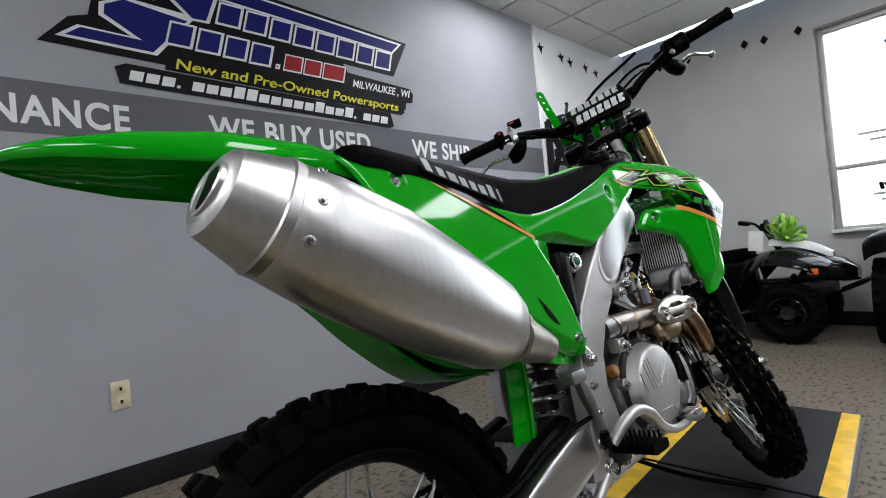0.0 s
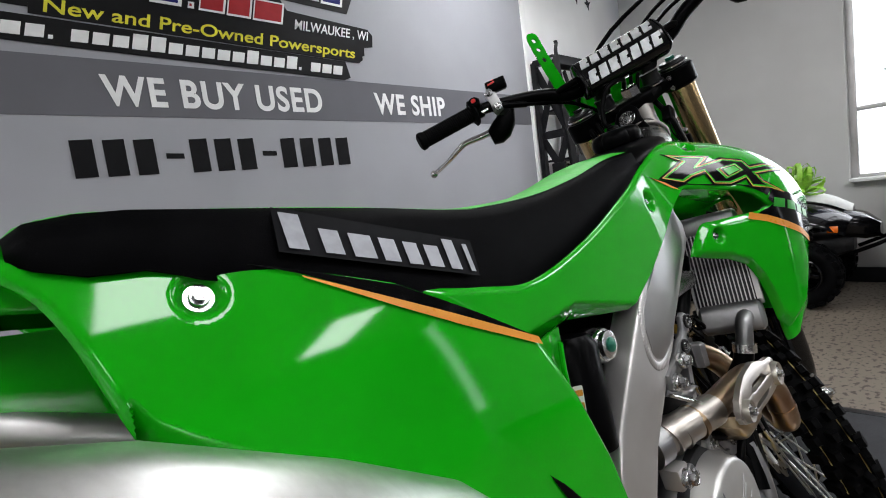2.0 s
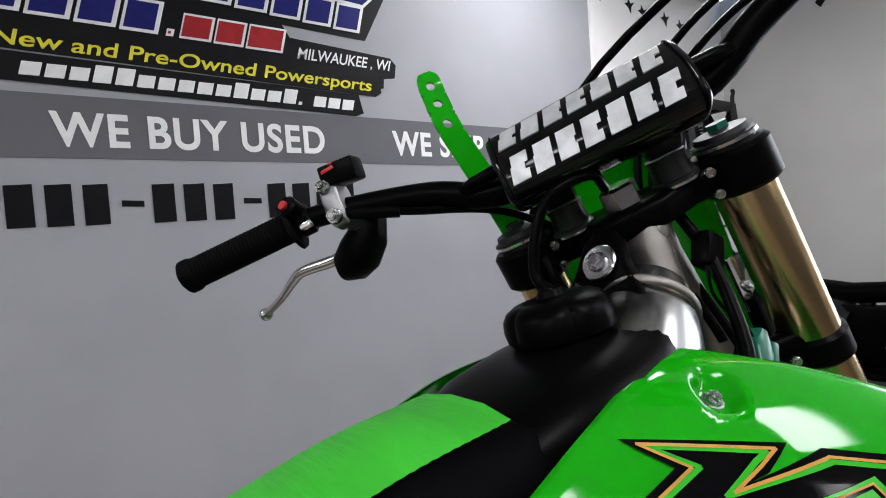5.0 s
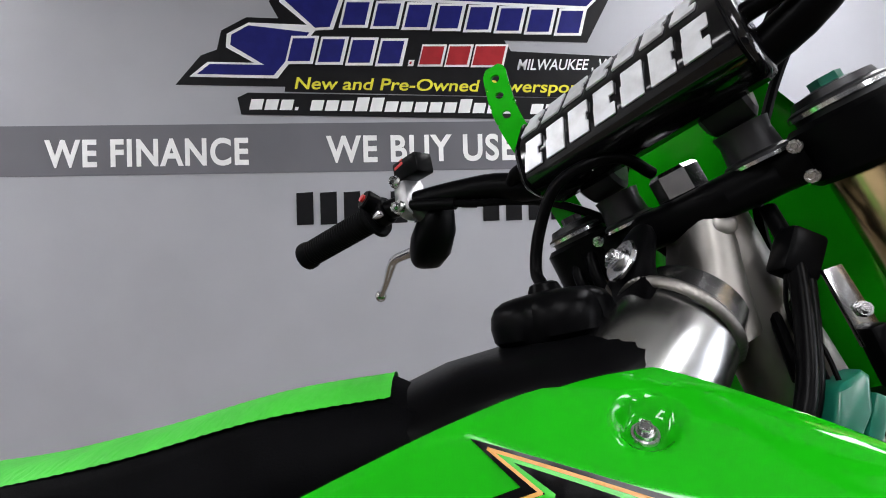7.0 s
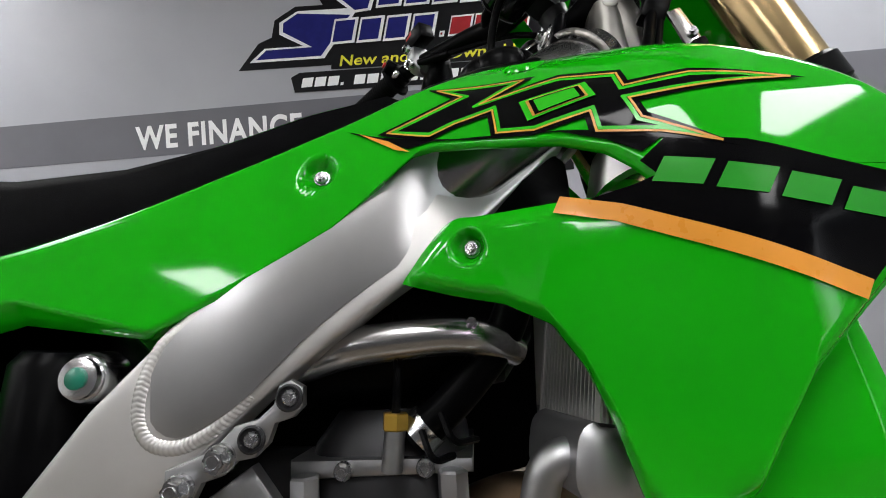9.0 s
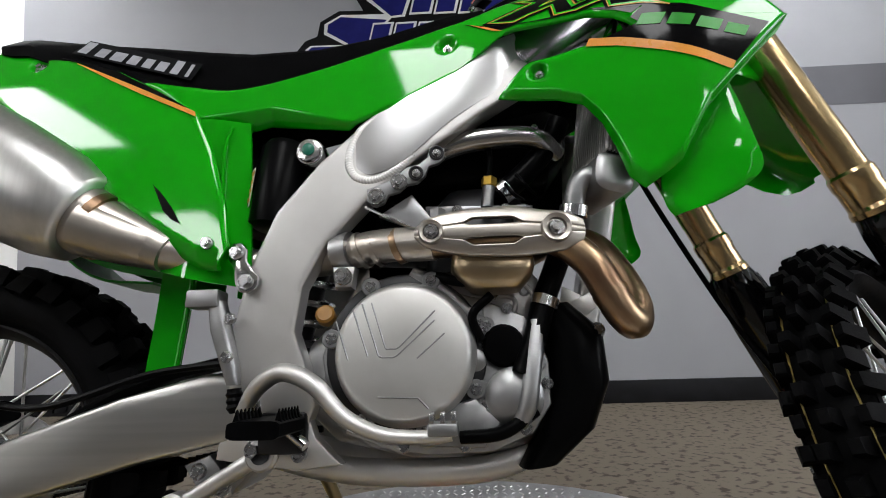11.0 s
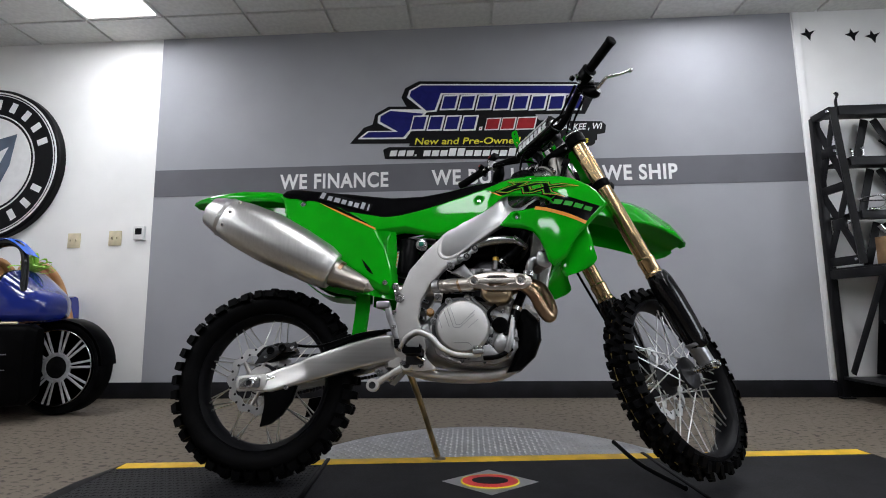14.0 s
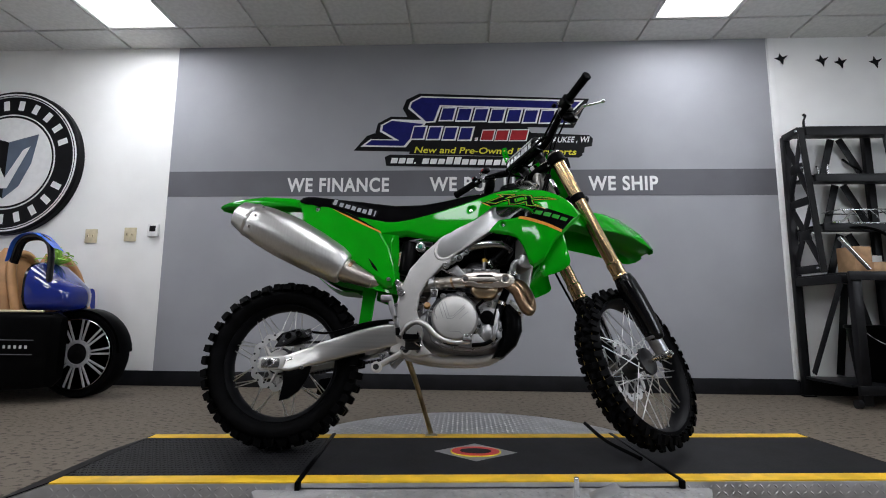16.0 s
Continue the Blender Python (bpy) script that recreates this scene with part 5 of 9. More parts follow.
mp("airbox_duct", loft(B(), [((0.66, 0, 0.80), (0, 0.060, 0), (0, 0, 0.05)), ((0.72, 0, 0.82), (0, 0.070, 0), (0, 0, 0.085)), ((0.82, 0, 0.835), (0, 0.072, 0), (0, 0, 0.100)), ((0.92, 0, 0.84), (0, 0.066, 0), (0, 0, 0.09)), ((0.95, 0, 0.85), (0, 0.05, 0), (0, 0, 0.06))], 28, 3.6), BLACK, "black plastic tank underside")
mp("coolant_pipe", tube(B(), [(0.735, -0.090, 0.778), (0.790, -0.104, 0.792), (0.865, -0.106, 0.797), (0.905, -0.098, 0.792), (0.930, -0.075, 0.780)], [0.016, 0.0175, 0.0175, 0.017, 0.013], 18), SPARMETAL, "smooth aluminium pipe")
bolt((0.892, -0.116, 0.806), r=0.005)
mp("radiator_hose", tube(B(), [(0.835, -0.085, 0.712), (0.872, -0.085, 0.742), (0.915, -0.085, 0.790), (0.935, -0.085, 0.83)], 0.017, 14), BLACK, "black rubber coolant hose")
mp("hose_clamp", tube(B(), [(0.838, -0.085, 0.714), (0.850, -0.085, 0.724)], 0.0195, 16), CHROME)

# -- radiators
for side in (-1, 1):
    y0 = 0.128 * side
    rad = mp("radiator", box(B(), (0.985, y0, 0.795), (0.028, 0.096, 0.140), 0.003, pose(0, 0, 0, 0, 10, -14 * side)), DARKMETAL, "aluminium radiator with dark fins")
    for k in range(15):
        m = Matrix.Translation((0.985, y0, 0.795)) @ pose(0, 0, 0, 0, 10, -14 * side)
        part("fin", turned(box(B(), (0, -0.043 + k * 0.0061, 0), (0.034, 0.0018, 0.132)), m), ALU, rad)
    m = Matrix.Translation((0.985, y0, 0.795)) @ pose(0, 0, 0, 0, 10, -14 * side)
    for zz, big in ((0.080, 1.0), (-0.092, 1.35)):
        part("radiator_tank", turned(loft(B(), [((0, y, zz), (0.020 * k * big, 0, 0), (0, 0, 0.020 * k * big)) for y, k in ((-0.051, 0.55), (-0.049, 0.8), (-0.044, 1.0), (0.044, 1.0), (0.049, 0.8), (0.051, 0.55))], 28, 3.2), m), CAST, rad, "welded aluminium radiator tank")
    for k in range(7):
        part("fin", turned(box(B(), (-0.016 + k * 0.0046, 0.050 * side, 0), (0.0018, 0.008, 0.132)), m), ALU, rad)
    part("radiator_side", turned(box(B(), (0.019, 0.050 * side, 0), (0.006, 0.010, 0.15), 0.001), m), ALU, rad)
    for yy in (-0.05 * side,):
        part("radiator_side", turned(box(B(), (0, yy, 0), (0.034, 0.004, 0.16), 0.001), m), ALU, rad)
mp("radiator_outlet", tube(B(), [(0.985, -0.150, 0.704), (0.955, -0.158, 0.708), (0.938, -0.158, 0.700), (0.930, -0.155, 0.676), (0.926, -0.150, 0.650)], 0.0135, 16), CAST, "aluminium radiator outlet pipe")
mp("lower_hose", tube(B(), [(0.927, -0.152, 0.668), (0.922, -0.146, 0.640), (0.906, -0.126, 0.60), (0.885, -0.125, 0.55), (0.868, -0.135, 0.50), (0.850, -0.142, 0.455)], 0.0155, 14), BLACK, "black lower coolant hose")
for p, q in (((0.9285, -0.153, 0.668), (0.9265, -0.151, 0.654)), ((0.888, -0.125, 0.553), (0.883, -0.126, 0.540))):
    mp("hose_clamp", tube(B(), [p, q], 0.0185, 16), CHROME)
mp("bypass_pipe", tube(B(), [(0.872, -0.135, 0.52), (0.862, -0.148, 0.470), (0.852, -0.150, 0.42), (0.842, -0.140, 0.40)], 0.011, 12), CAST, "cast coolant pipe")

# -- exhaust
PIPE = [(0.868, -0.02, 0.632), (0.925, -0.045, 0.652), (0.968, -0.075, 0.634), (0.990, -0.102, 0.590), (0.997, -0.136, 0.541), (0.986, -0.160, 0.514), (0.970, -0.170, 0.524), (0.956, -0.172, 0.550), (0.937, -0.171, 0.588), (0.905, -0.163, 0.618), (0.868, -0.155, 0.627), (0.740, -0.148, 0.626)]
hd = mp("header_pipe", tube(B(), PIPE, 0.0205, 24, n=90), HEAT, "heat-tinted steel header pipe")
mp("pipe_band", tube(B(), [(0.9595, -0.172, 0.544), (0.9550, -0.172, 0.553)], 0.0218, 20), HEAT, parent=hd)
mp("resonator", loft(B(), [((0.818, -0.138, 0.606), (0.052, 0, 0), (0, 0.036, 0)), ((0.818, -0.140, 0.590), (0.054, 0, 0), (0, 0.038, 0)), ((0.820, -0.140, 0.576), (0.047, 0, 0), (0, 0.036, 0)), ((0.822, -0.139, 0.562), (0.032, 0, 0), (0, 0.028, 0)), ((0.822, -0.139, 0.560), (0.026, 0, 0), (0, 0.024, 0))], 24, 4.5), STRAW, "heat-tinted resonator box")
mp("mid_pipe", tube(B(), [(0.745, -0.148, 0.626), (0.66, -0.130, 0.629), (0.57, -0.086, 0.622), (0.46, -0.088, 0.622), (0.35, -0.140, 0.640), (0.27, -0.160, 0.665)], [0.023, 0.023, 0.022, 0.024, 0.030, 0.040], 20, n=44), GUARD, "steel mid pipe")
for x0, x1, rr, mm in ((0.606, 0.629, 0.0275, CAST), (0.640, 0.646, 0.0262, GUARD), (0.660, 0.666, 0.0256, GUARD), (0.692, 0.700, 0.0250, HEAT)):
    mp("pipe_clamp", tube(B(), [(x0, -0.110 - (x0 - 0.6) * 0.30, 0.626), (x1, -0.110 - (x1 - 0.6) * 0.30, 0.628)], rr, 22), mm)
mp("clamp_lug", slab(B(), [(0.608, 0.600), (0.638, 0.600), (0.634, 0.572), (0.612, 0.572)], -0.145, -0.118, 0.003), ALU)
bolt((0.623, -0.148, 0.586), r=0.012)


def guard_bow(x, z):
    return -0.196 + 9.0 * (z - 0.627) ** 2 + 5.0 * max(0, x - 0.89) ** 2 + 1.5 * max(0, 0.76 - x) ** 2


bm = B()
for a, b in (
    ([(0.722, 0.632), (0.733, 0.644), (0.755, 0.652), (0.789, 0.659), (0.846, 0.662), (0.878, 0.653), (0.908, 0.650), (0.930, 0.640)], [(0.722, 0.630), (0.742, 0.633), (0.782, 0.638), (0.794, 0.6452), (0.844, 0.6446), (0.856, 0.6365), (0.898, 0.632), (0.932, 0.630)]),
    ([(0.722, 0.630), (0.742, 0.633), (0.783, 0.6372), (0.790, 0.6350), (0.846, 0.6350), (0.855, 0.6358), (0.898, 0.632), (0.932, 0.630)], [(0.722, 0.624), (0.742, 0.621), (0.783, 0.6172), (0.790, 0.6195), (0.846, 0.6195), (0.855, 0.6182), (0.898, 0.621), (0.932, 0.624)]),
    ([(0.722, 0.624), (0.742, 0.621), (0.782, 0.6164), (0.794, 0.6100), (0.844, 0.6100), (0.856, 0.6174), (0.898, 0.621), (0.932, 0.624)], [(0.722, 0.622), (0.733, 0.611), (0.755, 0.604), (0.791, 0.598), (0.846, 0.596), (0.880, 0.598), (0.908, 0.602), (0.930, 0.614)])):
    cover(bm, a, b, lambda x, z: -guard_bow(x, z), 80, 6, (1.0, 1.0), 0.0010, 0.0022, 0.008, (straight, straight))
bmesh.ops.remove_doubles(bm, verts=bm.verts, dist=0.0004)
hg = mp("heat_guard", bm, GUARD, "pressed steel heat guard with two slots", angle=32)
for x, r in ((0.743, 0.0155), (0.895, 0.0185)):
    mp("heat_guard_boss", lathe(B(), (x, -0.186, 0.627), (0, -1, 0), [(0, r), (0.012, r), (0.016, r * 0.92), (0.014, r * 0.66), (0.010, r * 0.60), (0.010, 0.001)], 32), GUARD)
    bolt((x, -0.197, 0.627), r=0.0095)

# silencer: rounded body, seamed, with a cone cap
AXM = V(0.365, 0.044, -0.180).normalized()
UPM = (V(0, 0, 1) - AXM * AXM.z).normalized()
SIDE = AXM.cross(UPM)
M0 = V(-0.112, -0.194, 0.866)
FACETS = [(1.0, -0.30), (1.0, 0.35), (0.55, 0.94), (-0.30, 1.0), (-0.80, 0.66), (-1.0, 0.10), (-0.95, -0.45), (-0.35, -1.0), (0.55, -0.95)]


def rounded(pts, times):
    """The closed outline with its corners cut off, again and again."""
    for _ in range(times):
        pts = [q for i in range(len(pts)) for q in ((0.78 * pts[i - 1][0] + 0.22 * pts[i][0], 0.78 * pts[i - 1][1] + 0.22 * pts[i][1]), (0.22 * pts[i - 1][0] + 0.78 * pts[i][0], 0.22 * pts[i - 1][1] + 0.78 * pts[i][1]))]
    return pts


def muffler(bm, stations, outline):
    """stations: along the axis, half-height, half-width, rise, slant of the section."""
    return skin(bm, [[M0 + AXM * (t + slant * w * v) + UPM * (h * u + rise) + SIDE * (w * v) for u, v in outline] for t, h, w, rise, slant in stations])


def muffler_ring(t, h, w, drop=0.0):
    return (M0 + AXM * t + UPM * drop, UPM * h, SIDE * w)


SOFT, HOLE = rounded(FACETS, 3), [(math.cos(2 * math.pi * k / 72), -math.sin(2 * math.pi * k / 72)) for k in range(72)]
bm = B()
muffler(bm, [(0, 0.0714, 0.0609, 0, 0), (0.00228, 0.0732, 0.0627, 0, 0), (0.057, 0.083, 0.0684, 0.0021, 0), (0.1596, 0.0906, 0.0741, 0.0042, 0), (0.2736, 0.0858, 0.0717, 0.0021, 0), (0.3762, 0.07614, 0.06742, -0.00105, 0), (0.4172, 0.06437, 0.05735, -0.00315, 0), (0.4229, 0.05918, 0.05353, -0.00315, 0)], SOFT)
sil = mp("silencer_body", bm, TITAN, "brushed steel silencer body", angle=60)
bm = B()
muffler(bm, [(0.00342, 0.06982, 0.05947, 0, 0), (0.00114, 0.07343, 0.06309, 0, 0), (-0.0114, 0.07343, 0.06309, 0, 0), (-0.01482, 0.07033, 0.06102, 0, 0.02), (-0.0684, 0.0525, 0.04725, -0.0021, 0.1), (-0.07182, 0.0462, 0.042, -0.0021, 0.1), (-0.0741, 0.0399, 0.03675, -0.0021, 0.1)], SOFT)
cap = mp("silencer_cap", bm, TITAN, "brushed steel silencer end cap", angle=26)
bm = B()
lathe(bm, M0 - AXM * 0.0690 - UPM * 0.002, -AXM, [(0, 0.0335), (0.007, 0.0325), (0.0085, 0.0297), (0.007, 0.0263), (-0.002, 0.0252)], 40)
mp("outlet_lip", bm, TITAN, parent=cap)
# solid black plug paints in the shade of the open bore
mp("outlet_shade_plug", cyl(B(), M0 - AXM * 0.066 - UPM * 0.002, M0 - AXM * 0.0755 - UPM * 0.002, 0.0250, seg=36), BLACK, "black plug standing for the shade in the outlet", parent=cap)
for t, u, v in ((0.022, 0.80, 0.70), (0.022, 0.16, 1.0), (0.022, -0.52, 0.90), (0.393, 0.42, 0.96), (0.393, -0.50, 0.90)):
    k = 1.0 if t < 0.1 else 0.83
    mp("rivet_seat", lathe(B(), M0 + AXM * t + UPM * (0.0725 * k * u) + SIDE * (0.0625 * k * v - 0.001), SIDE + UPM * (0.5 * u), [(0, 0.0068), (0.002, 0.0068), (0.0024, 0.0060)], 20), GUARD)
    bolt(M0 + AXM * t + UPM * (0.0725 * k * u) + SIDE * (0.0625 * k * v + 0.0005), SIDE + UPM * (0.5 * u), r=0.0046)
mp("silencer_neck", loft(B(), [muffler_ring(0.4195, 0.0483, 0.04515, -0.003), muffler_ring(0.4355, 0.0483, 0.04515, -0.003), muffler_ring(0.4469, 0.042, 0.042, -0.003), muffler_ring(0.5472, 0.0273, 0.02835, 0.004)], 36, 2.2), GUARD, "steel silencer neck")
mp("neck_band", loft(B(), [muffler_ring(0.4378, 0.04777, 0.04673, -0.003), muffler_ring(0.4503, 0.04673, 0.04568, -0.003)], 36, 2.2), HEAT)

# -- bodywork (right side given, left mirrored)
# rear side panel
HIP_TOP = [(0.030, 0.985), (0.060, 0.992), (0.107, 0.976), (0.161, 0.960), (0.264, 0.922), (0.335, 0.880), (0.402, 0.836), (0.436, 0.765), (0.460, 0.690), (0.471, 0.632)]
HIP_LOW = [(0.030, 0.980), (0.046, 0.962), (0.057, 0.937), (0.066, 0.905), (0.075, 0.875), (0.085, 0.857), (0.105, 0.838), (0.150, 0.800), (0.185, 0.772), (0.228, 0.738), (0.290, 0.694), (0.340, 0.660), (0.385, 0.630), (0.428, 0.604), (0.458, 0.600)]
HIPWELL = ((0.124, 0.946, 0.0160),)
mp("side_panel", dent(cover(B(), HIP_TOP, HIP_LOW, hip, 220, 60, (0.5, 0.7), 0.006, 0.010, lines=(straight, smooth)), 0.008, HIPWELL, hip), GREEN, "glossy green rear side panel", both=True, angle=60)
bolt((0.444, -hip(0.444, 0.634) - 0.001, 0.634), r=0.0085)
print_on([(0.358, 0.722), (0.374, 0.706), (0.390, 0.686), (0.404, 0.662), (0.390, 0.670), (0.378, 0.682), (0.370, 0.698)], BLACK, "black vent slot", 0.0015, hip, "panel_vent")
p, n = well(0.124, 0.946, hip)
mp("bolt_washer", lathe(B(), p - n * 0.0082, n, [(0, 0.0095), (0.0020, 0.0093), (0.0022, 0.0005)], 24), STEEL)
bolt(p - n * 0.0060, n, r=0.0065)
print_on([(0.150, 0.962), (0.196, 0.946), (0.264, 0.920), (0.335, 0.878), (0.400, 0.836), (0.314, 0.880), (0.259, 0.908), (0.195, 0.943)], PRINTBLACK, "black printed wedge", 0.0015, hip, "stripe_print")
print_on([(0.190, 0.944), (0.259, 0.909), (0.314, 0.881), (0.401, 0.836), (0.404, 0.827), (0.314, 0.872), (0.259, 0.902), (0.191, 0.942)], ORANGE, "orange printed line", 0.0022, hip, "stripe_print")
# inner green panel behind the shock reservoir
mp("inner_panel", panel(B(), [(0.35, -0.135, 0.82), (0.41, -0.146, 0.828), (0.472, -0.128, 0.828)], [(0.35, -0.130, 0.61), (0.41, -0.140, 0.592), (0.485, -0.115, 0.580)], 14, 10, (0, 0.004, 0), 0.004), GREEN, "green inner airbox panel", both=True)
mp("inner_panel_rib", tube(B(), [(0.452, -0.140, 0.815), (0.444, -0.141, 0.78), (0.446, -0.138, 0.70), (0.458, -0.130, 0.62)], 0.003, 8), GREEN)

# inner mudguard above the silencer
mp("inner_mudguard", panel(B(), [(-0.10, -0.074, 0.962), (0.05, -0.082, 0.948), (0.22, -0.086, 0.920)], [(-0.10, -0.078, 0.930), (0.06, -0.074, 0.850), (0.22, -0.066, 0.790)], 14, 6, (0, 0, 0), 0.004), GREEN, "green inner rear mudguard", both=True)
# rear fender
rows = []
for x, z, w, drop in ((-0.345, 0.992, 0.014, 0.004), (-0.330, 0.997, 0.030, 0.010), (-0.295, 1.004, 0.052, 0.020), (-0.22, 1.013, 0.076, 0.036), (-0.12, 1.018, 0.092, 0.044), (0.0, 1.012, 0.090, 0.040), (0.10, 0.994, 0.078, 0.040), (0.20, 0.960, 0.070, 0.05)):
    rows.append((x, z, w, drop))
bm = B()
outer, inner = [], []
for x, z, w, drop in rows:
    prof = [(-1.0, 1.0), (-0.97, 0.45), (-0.86, 0.10), (-0.5, 0.02), (0, 0.0), (0.5, 0.02), (0.86, 0.10), (0.97, 0.45), (1.0, 1.0)]
    outer.append([V(x, w * a, z - drop * b) for a, b in prof])
rings = [o + [p + V(0.004, -p.y * 0.05, -0.005) for p in o[::-1]] for o in outer]
skin(bm, rings)
mp("rear_fender", bm, GREEN, "glossy green rear fender", angle=50, mid=True)
mp("fender_liner", panel(B(), [(-0.02, -0.07, 0.93), (0.02, -0.06, 0.80), (0.10, -0.055, 0.70), (0.20, -0.05, 0.62), (0.30, -0.05, 0.605)], [(-0.02, 0.07, 0.93), (0.02, 0.06, 0.80), (0.10, 0.055, 0.70), (0.20, 0.05, 0.62), (0.30, 0.05, 0.605)], 20, 6, (0, 0, 0), 0.004, inward=(0.3, 0, 1)), GREEN_DARK, "green inner rear fender")
mp("fender_side_liner", panel(B(), [(0.02, -0.075, 0.90), (0.12, -0.075, 0.83), (0.24, -0.075, 0.76), (0.36, -0.08, 0.70)], [(0.01, -0.062, 0.80), (0.11, -0.058, 0.70), (0.22, -0.055, 0.635), (0.36, -0.06, 0.605)], 16, 5, (0, 0, 0), 0.004), GREEN_DARK, "green inner fender side", both=True)
mp("mud_flap", panel(B(), [(0.330, -0.07, 0.680), (0.326, -0.07, 0.56), (0.317, -0.065, 0.470)], [(0.384, -0.07, 0.680), (0.376, -0.07, 0.56), (0.366, -0.065, 0.470)], 12, 5, (0, 0, 0), 0.005), GREEN, "green plastic mud flap")
mp("flap_edge", tube(B(), [(0.383, -0.074, 0.680), (0.375, -0.074, 0.56), (0.365, -0.069, 0.470)], 0.004, 8), GREEN)

# seat: black sides, green ribbed top
SEAT = ((0.040, 1.006, 0.986, 0.070, 0.088), (0.050, 1.014, 0.980, 0.078, 0.098), (0.072, 1.018, 0.972, 0.082, 0.102), (0.10, 1.018, 0.970, 0.082, 0.103), (0.20, 1.010, 0.930, 0.078, 0.100), (0.30, 1.000, 0.880, 0.074, 0.099), (0.37, 0.991, 0.868, 0.072, 0.095), (0.45, 0.983, 0.862, 0.070, 0.091), (0.56, 0.988, 0.885, 0.066, 0.086), (0.66, 1.006, 0.925, 0.064, 0.082), (0.75, 1.028, 0.965, 0.066, 0.080), (0.826, 1.038, 0.99, 0.068, 0.078), (0.845, 1.030, 1.0, 0.060, 0.072))
bm = B()
rings = []
for x, zt, zb, wt, wb in SEAT:
    pts = [(-wb, zb), (-wb * 1.02, zb + (zt - zb) * 0.35), (-wt * 1.06, zt - (zt - zb) * 0.16), (-wt * 0.93, zt - 0.006), (-wt * 0.6, zt - 0.001), (0, zt + 0.003)]
    pts = pts + [(-y, z) for y, z in pts[-2::-1]]
    rings.append([V(x, y, z) for y, z in pts])
skin(bm, rings)
seat = mp("seat", bm, VINYL, "black vinyl seat", angle=60, mid=True)
bm = B()
a = [V(x, -wt * (0.50 + 0.40 * ease(0.38, 0.72, x)), zt + 0.0012 - 0.0050 * ease(0.45, 0.72, x)) for x, zt, zb, wt, wb in SEAT[:-1]]
c = [V(x, 0, zt + 0.0055) for x, zt, zb, wt, wb in SEAT[:-1]]
d = [V(x, wt * 0.94, zt - 0.0045) for x, zt, zb, wt, wb in SEAT[:-1]]
la, lc, ld = smooth(a, 230), smooth(c, 230), smooth(d, 230)
rings = []
for i, (p, q, r) in enumerate(zip(la, lc, ld)):
    rib = 0.0005 if i % 2 else 0.0
    rings.append([p + V(0, 0, rib), p.lerp(q, 0.4) + V(0, 0, 0.003 + rib), q + V(0, 0, rib), r.lerp(q, 0.4) + V(0, 0, 0.003 + rib), r + V(0, 0, rib)])
skin(bm, rings, closed=False)
mp("seat_top", bm, GREEN_SEAT, "ribbed green seat top", parent=seat, angle=20, mid=True)
def seat_side(x, z):
    """Half-width of the seat's flank at x, z."""
    for (x0, zt0, zb0, wt0, wb0), (x1, zt1, zb1, wt1, wb1) in zip(SEAT, SEAT[1:]):
        if x <= x1:
            break
    t = (x - x0) / (x1 - x0)
    zt, zb, wt, wb = zt0 + (zt1 - zt0) * t, zb0 + (zb1 - zb0) * t, wt0 + (wt1 - wt0) * t, wb0 + (wb1 - wb0) * t
    h = zt - zb
    if z < zb + 0.35 * h:
        return 0.0297 * z + wb * (1 + 0.02 * (z - zb) / (0.35 * h))
    return 0.0297 * z + wb * 1.02 + (wt * 1.06 - wb * 1.02) * (z - zb - 0.35 * h) / (0.49 * h)


print_on([(0.178, 0.9630), (0.372, 0.9070), (0.382, 0.9430), (0.188, 0.9990)], mat("charcoal_print", (0.004, 0.004, 0.005), 0.55, spec=0.05), "charcoal printed ground", 0.0050, seat_side, "seat_print_ground")
for k, (dx, w, h) in enumerate(((0.0, 0.0155, 0.031), (0.025, 0.0165, 0.0215), (0.047, 0.021, 0.0215), (0.072, 0.0165, 0.0215), (0.094, 0.0150, 0.0215), (0.114, 0.0165, 0.0215), (0.136, 0.0135, 0.031), (0.158, 0.0060, 0.029))):
    x0, z0 = 0.186 + dx * 1.11, 0.9645 - dx * 1.11 * 0.290
    w, h = w * 0.98, h * 0.96
    print_on([(x0, z0), (x0 + w, z0 - w * 0.268), (x0 + w + h * 0.16, z0 - w * 0.268 + h), (x0 + h * 0.16, z0 + h)], SEAT_PRINT, "silver printed block", 0.0066, seat_side, "seat_print")

# tank cover between seat and bars
bm = loft(B(), [((0.828, 0, 0.998), (0, 0.072, 0), (0, 0, 0.034)), ((0.865, 0, 1.010), (0, 0.084, 0), (0, 0, 0.038)), ((0.920, 0, 1.018), (0, 0.090, 0), (0, 0, 0.044)), ((0.960, 0, 1.022), (0, 0.084, 0), (0, 0, 0.047)), ((0.988, 0, 1.030), (0, 0.074, 0), (0, 0, 0.050)), ((1.004, 0, 1.036), (0, 0.060, 0), (0, 0, 0.050)), ((1.011, 0, 1.038), (0, 0.044, 0), (0, 0, 0.042)), ((1.016, 0, 1.038), (0, 0.026, 0), (0, 0, 0.026))], 36, 2.8)
mp("tank_cover", bm, BLACK, "black tank cover behind the bars", mid=True)
